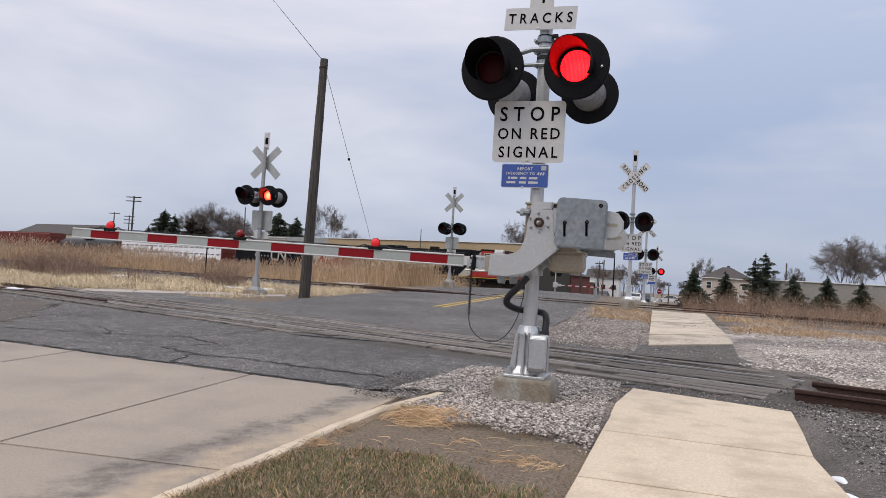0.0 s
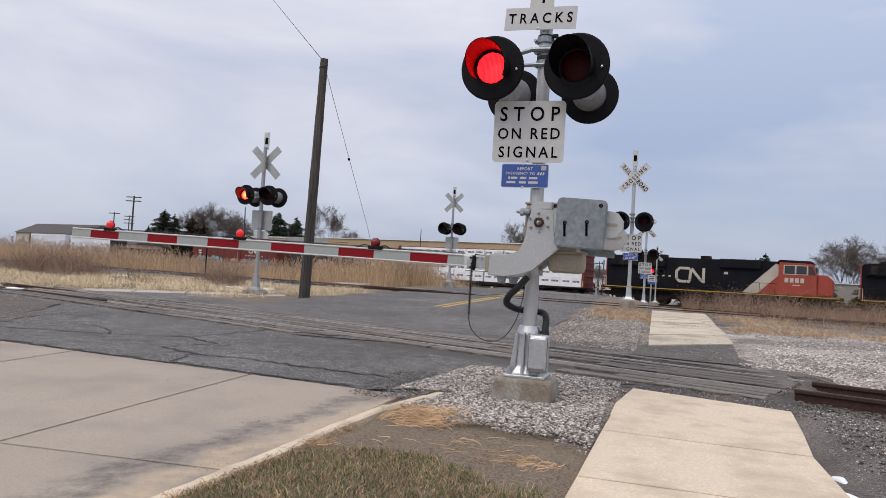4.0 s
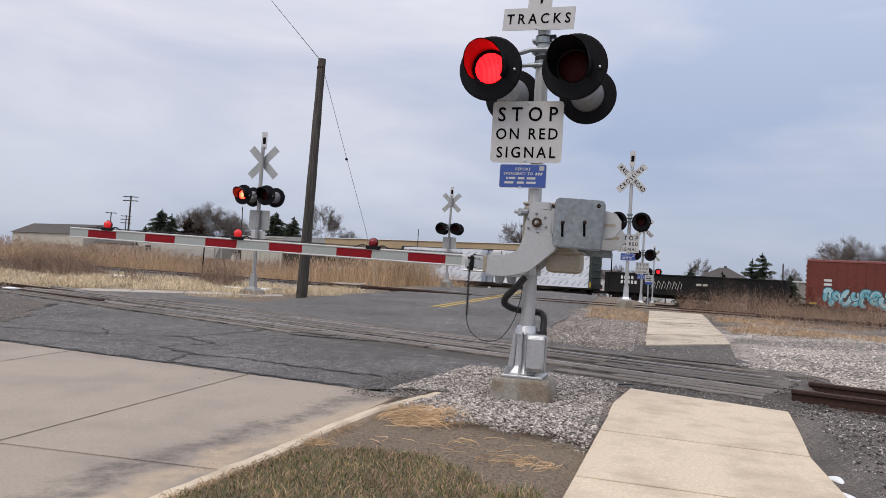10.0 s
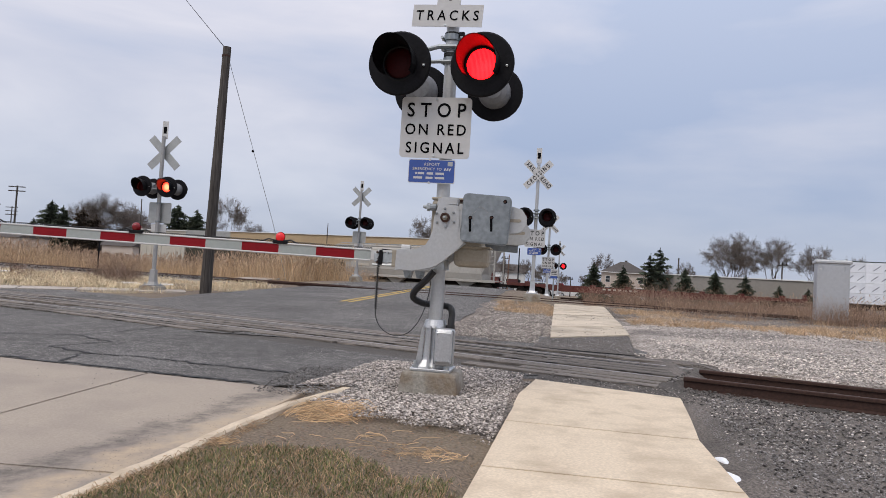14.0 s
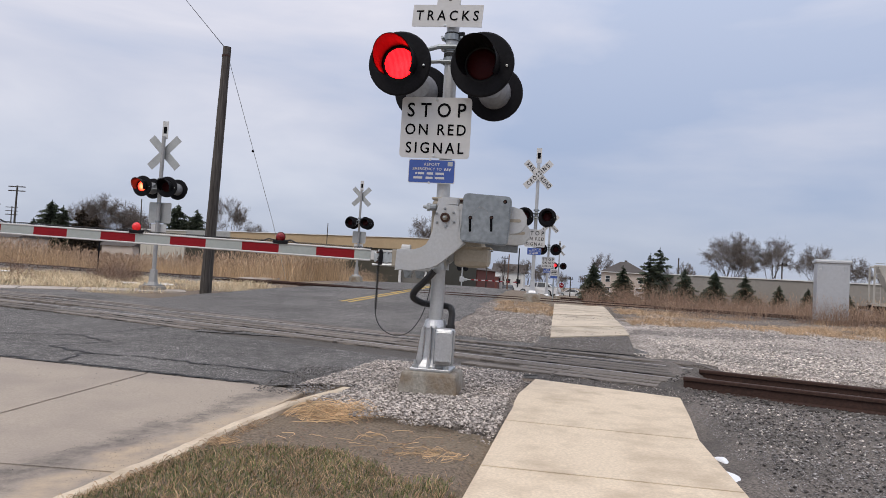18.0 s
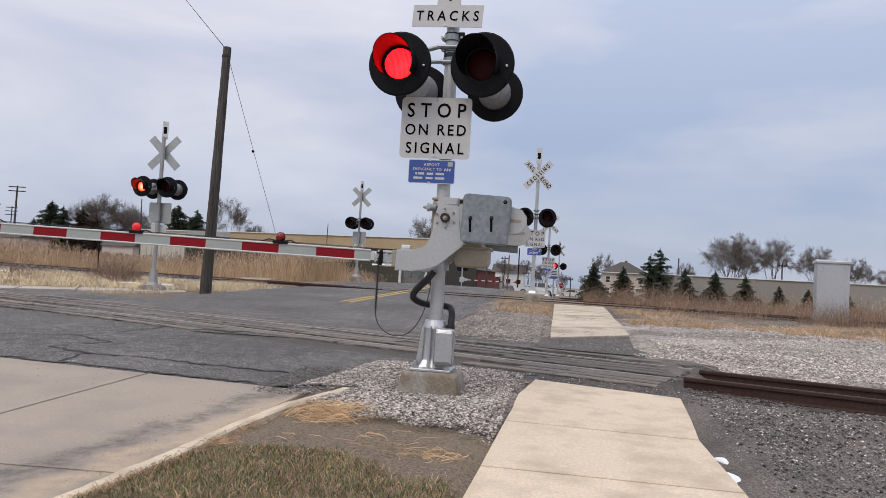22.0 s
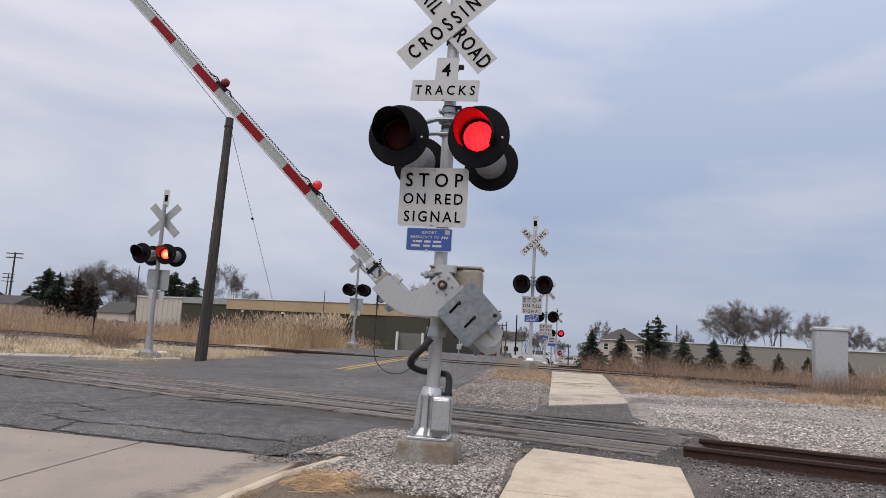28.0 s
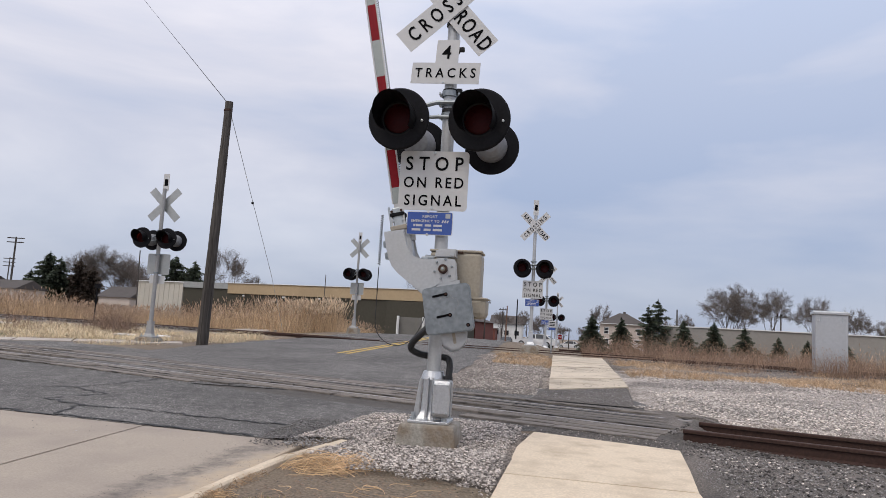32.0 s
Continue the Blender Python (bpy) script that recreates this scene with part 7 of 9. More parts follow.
house = thing("house", pose(33.9, 132.6, -0.6, 0, 0, -14), "two-storey cream house with a grey hipped roof", "building")
part("wall", box((0, 3.8, 2.5), (8.2, 7.6, 5.0), 0.03), cream, house, "cream siding wall")
bm = bmesh.new()
v = [bm.verts.new(p) for p in ((-4.5, -0.4, 5.0), (4.5, -0.4, 5.0), (4.5, 8.0, 5.0), (-4.5, 8.0, 5.0), (-0.7, 3.8, 7.15), (0.7, 3.8, 7.15))]
for f in ((0, 1, 5, 4), (1, 2, 5), (2, 3, 4, 5), (3, 0, 4), (3, 2, 1, 0)):
    bm.faces.new([v[i] for i in f])
roof = part("roof", bm, shingle, house, "grey hipped shingle roof")
part("chimney", box((0.3, 4.2, 7.2), (0.5, 0.5, 0.5), 0.02), shingle, roof)
part("gutter", box((0, -0.42, 4.98), (9.0, 0.12, 0.14), 0.02), trim_white, house)
for x, z in ((-2.9, 3.7), (-2.9, 1.6), (0.2, 3.7), (3.0, 3.7), (0.2, 1.6)):
    w = part("window", box((x, -0.02, z), (0.95, 0.1, 1.25), 0.01), trim_white, house)
    part("pane", box((x, -0.075, z + 0.29), (0.75, 0.03, 0.5), 0), glass, w)
    part("pane", box((x, -0.075, z - 0.29), (0.75, 0.03, 0.5), 0), glass, w)
g = part("garage_door", box((3.0, -0.03, 1.3), (1.9, 0.1, 2.1), 0.01), trim_white, house)
part("pane", box((3.0, -0.085, 2.0), (1.6, 0.03, 0.35), 0), glass, g)

bb_ = thing("brick_building", pose(-2.4, 108.9, -0.5, 0, 0, -23.7), "low red brick building across the far street", "building")
part("wall", box((4.2, 4, 1.7), (8.4, 8, 3.4), 0.03), brick_mat, bb_)
bm = bmesh.new()
v = [bm.verts.new(p) for p in ((-0.4, -0.4, 3.4), (8.8, -0.4, 3.4), (8.8, 8.4, 3.4), (-0.4, 8.4, 3.4), (2.6, 4, 4.5), (5.8, 4, 4.5))]
for f in ((0, 1, 5, 4), (1, 2, 5), (2, 3, 4, 5), (3, 0, 4), (3, 2, 1, 0)):
    bm.faces.new([v[i] for i in f])
part("roof", bm, shingle, bb_, "low dark hipped roof")
for x in (1.2, 3.2, 5.2, 7.2):
    w = part("window", box((x, -0.02, 1.9), (0.9, 0.1, 1.3), 0.01), trim_grey, bb_)
    part("pane", box((x, -0.075, 1.9), (0.78, 0.03, 1.15), 0), glass, w)
b2 = thing("brick_building", pose(12.5, 160, -0.7, 0, 0, -10), "small red brick building with white trim in the far street", "building")
part("wall", box((-3, 3, 1.6), (6, 6, 3.2), 0.03), brick_mat, b2)
part("roof", box((-3, 3, 3.3), (6.6, 6.6, 0.25), 0.05), trim_white, b2)
for x in (-4.6, -3.0, -1.4):
    w = part("window", box((x, -0.02, 1.6), (0.9, 0.1, 1.3), 0.01), trim_white, b2)
    part("pane", box((x, -0.075, 1.6), (0.75, 0.03, 1.1), 0), glass, w)


def cottage(x, y, z, w, d, h, rise, yaw, wall_m, label):
    t = thing("house", pose(x, y, z, 0, 0, yaw), label, "building", "far houses")
    part("wall", box((0, d / 2, h / 2), (w, d, h), 0.03), wall_m, t)
    bm = bmesh.new()
    v = [bm.verts.new(p) for p in ((-w / 2 - 0.5, -0.5, h), (w / 2 + 0.5, -0.5, h), (w / 2 + 0.5, d + 0.5, h), (-w / 2 - 0.5, d + 0.5, h), (-w / 2 - 0.5, d / 2, h + rise), (w / 2 + 0.5, d / 2, h + rise))]
    for f in ((0, 1, 5, 4), (1, 2, 5), (2, 3, 4, 5), (3, 0, 4), (3, 2, 1, 0)):
        bm.faces.new([v[i] for i in f])
    part("roof", bm, shingle, t, "grey gabled roof")
    for k in range(3):
        wd = part("window", box((-w / 3 + k * w / 3, -0.03, h * 0.55), (1.2, 0.1, 1.2), 0.01), trim_white, t)
        part("pane", box((-w / 3 + k * w / 3, -0.09, h * 0.55), (1.0, 0.03, 1.0), 0), glass, wd)
    return t


cottage(-74, 162, -0.6, 9, 8, 5.0, 2.6, -20, cream, "low house with a brown-grey roof beyond the reeds")
cottage(-104, 166, -0.6, 14, 8, 5.6, 2.2, -20, cream, "low house with a grey roof behind the reeds")
cottage(-131, 178, -0.6, 34, 12, 7.6, 3.0, -24, pale_wall, "long low house with a grey roof beyond the reeds")
cottage(15.5, 165, -0.8, 7, 7, 4.5, 2.0, -10, trim_white, "white house in the far street")
cottage(86, 150, -0.8, 12, 8, 3.6, 2.0, -25, cream, "far house behind the warehouse")

# ---- far street: gate, stop sign, cars ----
fg = thing("gate_signal", pose(2.35, 82.0, -0.1, 0, 0, -8), "distant crossing signal with a lowered striped gate arm beyond the train", "railway signal", "railway crossing signals")
part("mast", tube((0, 0, 0), (0, 0, 4.4), 0.07, seg=10), silver, fg)
part("footing", box((0, 0, 0.1), (0.6, 0.6, 0.5), 0.03), old_conc, fg)
part("drive_box", box((0, 0.1, 1.45), (0.5, 0.4, 0.6), 0.04), silver, fg)
for sx in (-1, 1):
    part("target", turned([(0.0, 0.3), (0.3, 0.3), (0.3, 0.28), (0, 0.27)], 20, at=pose(sx * 0.36, 0, 2.7)), black, fg, "round black target")
    part("blade", box((0, 0.1, 3.9), (1.22, 0.01, 0.23), rot=pose(0, 0, 0, 0, 45 * sx, 0)), sign_back, fg)
far_gate = part("gate_bracket", box((0.2, -0.1, 0), (0.9, 0.12, 0.3), 0.03), silver, fg, "", pose(0, 0.1, 1.45))
for k in range(14):
    part("stripe", box((0.85 + 0.406 * k, -0.1, 0), (0.404, 0.05, 0.11), 0.004), arm_red if k % 2 else sign_white, far_gate)
for k in (2, 7, 13):
    part("arm_lens", box((0.85 + 0.406 * k, -0.1, 0.12), (0.12, 0.12, 0.12), 0.03), arm_lamp, far_gate)

st = thing("stop_sign", pose(18.9, 111.9, -0.5, 0, 0, -8), "red octagonal stop sign on a post", "road sign")
part("post", tube((0, 0, -0.2), (0, 0, 2.2), 0.04, seg=8), galv, st)
octo = [(0.4 * math.cos(radians(22.5 + 45 * k)), 0.4 * math.sin(radians(22.5 + 45 * k))) for k in range(8)]
pl = part("sign_plate", slab(octo, -0.06, -0.05), arm_red, st, "red octagon", pose(0, 0, 1.85))
lettering("STOP", 0.26, sign_white, pl, pose(0, -0.064, 0))


def car(x, y, z, yaw, m, label, length=4.5):
    t = thing("car", pose(x, y, z, 0, 0, yaw), label, "car", "parked cars")
    k = length / 4.5
    body = [(-2.18 * k, 0.30), (-1.72 * k, 0.26), (1.75 * k, 0.24), (2.18 * k, 0.30), (2.27 * k, 0.46), (2.24 * k, 0.62), (2.12 * k, 0.72), (1.75 * k, 0.82), (1.15 * k, 0.90), (0.5 * k, 0.93), (-1.2 * k, 0.96), (-1.85 * k, 0.97), (-2.16 * k, 0.93), (-2.26 * k, 0.72), (-2.27 * k, 0.48)]
    bm = slab(body, -0.88, 0.88, bevel=0.05)
    for v in bm.verts:
        v.co.y *= 1 - 0.10 * max(0.0, abs(v.co.x) / (2.27 * k) - 0.55) / 0.45
    part("body", bm, m, t)
    cabin = [(-1.72 * k, 0.94), (1.05 * k, 0.90), (0.72 * k, 1.12), (0.25 * k, 1.36), (-0.15 * k, 1.42), (-0.85 * k, 1.42), (-1.25 * k, 1.32), (-1.55 * k, 1.12)]
    bm = slab(cabin, -0.80, 0.80, bevel=0.03)
    for v in bm.verts:
        v.co.y *= 1 - 0.22 * max(0.0, v.co.z - 0.9) / 0.5
    part("cabin", bm, glass, t, "dark glazed cabin")
    part("roof", slab([(0.30 * k, 1.36), (-0.12 * k, 1.405), (-0.85 * k, 1.405), (-1.22 * k, 1.33), (-1.18 * k, 1.37), (-0.85 * k, 1.445), (-0.12 * k, 1.445), (0.25 * k, 1.40)], -0.64, 0.64), m, t)
    for px_ in (-1.0 * k, -0.1 * k):
        for s in (-1, 1):
            part("pillar", tube((px_, s * 0.81, 0.92), (px_ + 0.03, s * 0.63, 1.41), 0.045, 0.04, 6), m, t)
    for s in (-1, 1):
        part("windscreen_post", tube((0.98 * k, s * 0.79, 0.92), (0.26 * k, s * 0.63, 1.39), 0.04, 0.035, 6), m, t)
        part("rear_post", tube((-1.70 * k, s * 0.79, 0.95), (-1.18 * k, s * 0.64, 1.36), 0.055, 0.045, 6), m, t)
    for wx in (-1.35 * k, 1.35 * k):
        for wy in (-0.82, 0.82):
            w = part("wheel", turned([(0.0, -0.1), (0.31, -0.1), (0.33, -0.06), (0.33, 0.06), (0.31, 0.1), (0, 0.1)], 18, at=pose(wx, wy, 0.33)), rubber, t)
            part("rim", turned([(0.0, -0.12), (0.19, -0.115), (0.2, -0.1), (0.2, 0.1), (0.19, 0.115), (0, 0.12)], 12, at=pose(wx, wy, 0.33)), galv, w)
    for s in (-0.62, 0.62):
        part("headlight", box((2.18 * k, s, 0.68), (0.08, 0.3, 0.12), 0.02), trim_white, t)
    return t


white_car, dark_car = mat("white_car_paint", (0.7, 0.7, 0.7), 0.25, var=0.02, bump=0), mat("dark_car_paint", (0.04, 0.045, 0.055), 0.25, var=0.05, bump=0)
car(13.4, 97.8, -0.45, 80, white_car, "white parked car in the far street")
car(15.6, 104.5, -0.5, 82, dark_car, "dark parked car in the far street")
car(17.6, 124, -0.6, 170, white_car, "white parked van in the far street", 5.2)
car(24.5, 135, -0.7, 165, white_car, "white car parked by the house")
car(11.2, 118, -0.55, 80, dark_car, "dark car waiting in the far street")
snow_bank = part("snow_patch", box((0, 0, 0), (4.5, 0.8, 0.25), 0.1), snow, None, "", pose(26, 118, -0.4, 0, 0, -15))
tagged(snow_bank, "low bank of old snow by the far house", "snow", "snow patches")
# the signal on the near side of the main track
sig_f, ff, bf = signal("crossing_signal", 10.35, 63.2, 0.05, -8, "distant crossing signal with flashing red lamps before the main track", stop=False, buck_on=True, lights=2.95, on=lamp_on)
FAR_LAMPS = ff


# ---- the freight train ----
RAIL_Z = 0.10
S_DIR = Vector((math.cos(TA), -math.sin(TA), 0))
V = 13.3
CARS = []
loco_black = mat("loco_black", (0.009, 0.010, 0.014), 0.5, var=0.2, grain=8, stain=0.7, stain_col=(0.022, 0.021, 0.022), stain_amt=0.5, bump=0.05, spec=0.08)
loco_red = mat("loco_red", (0.36, 0.018, 0.014), 0.5, var=0.1, grain=8, stain=0.7, stain_col=(0.26, 0.03, 0.02), stain_amt=0.5, bump=0.05)
faded_red = mat("faded_red", (0.33, 0.05, 0.03), 0.65, var=0.15, grain=8, stain=0.6, stain_col=(0.2, 0.05, 0.035), stain_amt=0.6, bump=0.05)
stripe_white = mat("stripe_white", (0.50, 0.46, 0.39), 0.6, var=0.08, grain=8, stain=1, stain_col=(0.33, 0.28, 0.22), stain_amt=0.5, bump=0.03)
sill_yellow = mat("sill_yellow", (0.52, 0.33, 0.03), 0.6, var=0.1, stain=1, stain_amt=0.5, bump=0)
under = mat("underframe_black", (0.014, 0.012, 0.011), 0.85, var=0.3, grain=10, stain=1, stain_col=(0.06, 0.045, 0.035), stain_amt=0.6, bump=0.2, spec=0.12)
wheel_m = mat("wheel_steel", (0.06, 0.045, 0.038), 0.7, 0.4, var=0.2, bump=0.1)
box_red = mat("boxcar_red", (0.155, 0.032, 0.022), 0.75, var=0.15, grain=6, stain=0.5, stain_col=(0.095, 0.028, 0.02), stain_amt=0.6, bump=0.08)
deck_red = mat("flatcar_oxide", (0.11, 0.026, 0.02), 0.8, var=0.2, grain=6, stain=0.5, stain_col=(0.06, 0.025, 0.02), stain_amt=0.6, bump=0.1)
gon_black = mat("gondola_black", (0.016, 0.016, 0.016), 0.7, var=0.25, grain=6, stain=0.5, stain_col=(0.06, 0.05, 0.042), stain_amt=0.5, bump=0.1, spec=0.12)
tank_black = mat("tank_black", (0.014, 0.016, 0.020), 0.42, var=0.2, grain=6, stain=0.4, stain_col=(0.05, 0.047, 0.043), stain_amt=0.5, bump=0.04, spec=0.3)
hop_grey = mat("hopper_grey", (0.42, 0.405, 0.37), 0.65, var=0.06, grain=6, stain=0.35, stain_col=(0.31, 0.28, 0.24), stain_amt=0.6, bump=0.05)
wrap = mat("lumber_wrap", (0.87, 0.875, 0.90), 0.5, var=0.05, grain=5, stain=1.2, stain_col=(0.55, 0.56, 0.58), stain_amt=0.4, bump=0.3, bump_size=5, rand=0.05)
wrap_blue = mat("lumber_wrap_blue", (0.76, 0.79, 0.84), 0.5, var=0.05, grain=5, stain=1.2, stain_col=(0.46, 0.50, 0.55), stain_amt=0.4, bump=0.3, bump_size=5, rand=0.06)
print_ink = mat("wrap_print", (0.11, 0.115, 0.13), 0.7, var=0.1, bump=0)
print_pale = mat("wrap_print_pale", (0.26, 0.28, 0.33), 0.7, var=0.1, bump=0)
cyan, teal, violet, chalk, green_p, peach, pale_cyan = (mat("graffiti_" + n, c, 0.6, var=0.15, grain=6, bump=0) for n, c in (("cyan", (0.13, 0.42, 0.50)), ("teal", (0.03, 0.12, 0.17)), ("violet", (0.15, 0.14, 0.30)), ("chalk", (0.55, 0.53, 0.50)), ("green", (0.04, 0.19, 0.09)), ("peach", (0.45, 0.20, 0.15)), ("pale_cyan", (0.32, 0.56, 0.62))))


def flat(outline, y, m, parent, name="panel", label="", thick=0.012):
    return part(name, slab(outline, y - thick, y), m, parent, label)


def rect(x0, x1, z0, z1):
    return [(x0, z0), (x1, z0), (x1, z1), (x0, z1)]


def bogie(car_, x, axles=2, base=1.75, r=0.46):
    fr = part("bogie", slab([(-base / 2 - 0.45, 0.42), (-base / 2 - 0.35, 0.62), (-0.4, 0.78), (0.4, 0.78), (base / 2 + 0.35, 0.62), (base / 2 + 0.45, 0.42), (base / 2 - 0.25, 0.36), (0.35, 0.22), (-0.35, 0.22), (-base / 2 + 0.25, 0.36)], -1.12, -0.98, bevel=0.03), under, car_, "", pose(x, 0, 0))
    part("side_frame", slab([(-base / 2 - 0.45, 0.42), (-0.4, 0.75), (0.4, 0.75), (base / 2 + 0.45, 0.42), (0.35, 0.22), (-0.35, 0.22)], 0.98, 1.12), under, fr)
    part("bolster", box((0, 0, 0.6), (0.5, 2.2, 0.3), 0.03), under, fr)
    for k in range(axles):
        ax = -base / 2 + base * k / (axles - 1)
        for s in (-1, 1):
            part("wheel", turned([(0.0, -0.05), (0.12, -0.08), (r * 0.8, -0.03), (r, -0.06), (r, 0.06), (r * 0.8, 0.04), (0.12, 0.08), (0, 0.05)], 24, at=pose(ax, s * 0.78, r)), wheel_m, fr)
        part("axle", tube((ax, -1.05, r), (ax, 1.05, r), 0.08, seg=8), wheel_m, fr)
        part("axle_box", box((ax, -1.13, r), (0.26, 0.14, 0.24), 0.03), under, fr)
    for s in (-0.16, 0, 0.16):
        part("spring", tube((s, -1.14, 0.3), (s, -1.14, 0.56), 0.06, seg=8), under, fr)
    return fr


def coupler(car_, x, s):
    if s > 0:
        part("centre_sill", box((0, 0, 0.86), (2 * x, 0.7, 0.44), 0.02), under, car_)
    part("coupler", box((x + s * 0.35, 0, 0.85), (0.7, 0.25, 0.28), 0.03), under, car_)
    part("air_hose", pipe([(x + s * 0.2, -0.35, 0.85), (x + s * 0.4, -0.36, 0.6), (x + s * 0.55, -0.3, 0.5)], 0.03, 6), rubber, car_)


def ladder(car_, x, y, z0, z1, m, w=0.42, n=6):
    part("ladder_rail", tube((x - w / 2, y, z0), (x - w / 2, y, z1), 0.018, seg=6), m, car_)
    part("ladder_rail", tube((x + w / 2, y, z0), (x + w / 2, y, z1), 0.018, seg=6), m, car_)
    for k in range(n):
        z = z0 + (z1 - z0) * (k + 0.5) / n
        part("rung", tube((x - w / 2, y, z), (x + w / 2, y, z), 0.016, seg=6), m, car_)


def emblem(car_, x, y, z, h, m):
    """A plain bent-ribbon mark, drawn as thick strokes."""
    t = h * 0.2

    def bar(ax, az, bx, bz, w=t):
        d = Vector((bx - ax, bz - az)).normalized()
        n = Vector((-d.y, d.x)) * w / 2
        a, b = Vector((ax, az)) - d * w * 0.3, Vector((bx, bz)) + d * w * 0.3
        flat([tuple(a + n), tuple(b + n), tuple(b - n), tuple(a - n)][::-1], y, m, car_, "mark")
    w = h * 0.95
    for ax, az, bx, bz in ((x + w * 0.95, z + h, x + 0.26 * h, z + h), (x + 0.2 * h, z + 0.97 * h, x + 0.03 * h, z + 0.8 * h), (x, z + h * 0.75, x, z + h * 0.25), (x + 0.03 * h, z + 0.2 * h, x + 0.2 * h, z + 0.03 * h), (x + 0.26 * h, z, x + w, z), (x + w * 1.05, z + 0.1 * h, x + w * 1.12, z + h * 0.92), (x + w * 1.2, z + h * 0.95, x + w * 1.95, z + 0.08 * h), (x + w * 2.1, z, x + w * 2.1, z + h)):
        bar(ax, az, bx, bz)


def scrawl(car_, x0, x1, z0, z1, y, mats, seed, n=16):
    """Spray paint: a row of fat bent strokes like letters, each with a dark edge, a bright body and a thin pale shine."""
    rnd = random.Random(seed)
    dark, body = mats[0], mats[1:]
    lay = 0
    for k in range(n):
        w = (x1 - x0) / n
        cx, bottom, top = x0 + w * (k + 0.5), z0 + rnd.uniform(0, 0.08) * (z1 - z0), z1 - rnd.uniform(0, 0.22) * (z1 - z0)
        slant = rnd.uniform(-0.15, 0.3)
        for j in range(3):
            a0, turn = rnd.uniform(0, 6.283), rnd.choice((-1, 1)) * rnd.uniform(2.2, 4.6)
            rx, rz = w * rnd.uniform(0.30, 0.55), (top - bottom) * rnd.uniform(0.22, 0.40)
            mz = bottom + (top - bottom) * (0.3 + 0.2 * j)
            line = []
            for i in range(8):
                an = a0 + turn * i / 7
                zz = mz + rz * math.sin(an)
                line.append(Vector((cx + rx * math.cos(an) + slant * (zz - mz), min(max(zz, z0 + 0.08), z1 - 0.08))))
            fat = (z1 - z0) * rnd.uniform(0.09, 0.14)
            for m, wide in ((dark, fat * 1.45), (rnd.choice(body), fat), (chalk, fat * 0.28)):
                lay += 1
                side = []
                for i, p in enumerate(line):
                    d = (line[min(i + 1, 7)] - line[max(i - 1, 0)]).normalized()
                    nrm = Vector((-d.y, d.x)) * wide * (0.75 if i in (0, 7) else 1.0)
                    if wide < fat * 0.5:
                        nrm, p = nrm * 0.6, p + nrm * 1.6
                    side.append((p + nrm, p - nrm))
                bm = bmesh.new()
                yy = y - 0.004 - 0.0007 * lay
                rows = [[bm.verts.new((q.x, yy, q.y)) for q in pair] for pair in side]
                for u, v in zip(rows, rows[1:]):
                    bm.faces.new((u[0], u[1], v[1], v[0]))
                part("spray_paint", bm, m, car_)


def enter(name, front, rear, label):
    t = thing(name, Matrix(), label, "railway car" if name != "locomotive" else "locomotive", "freight train")
    CARS.append((t, (front + rear) / 2))
    return t, abs(front - rear)


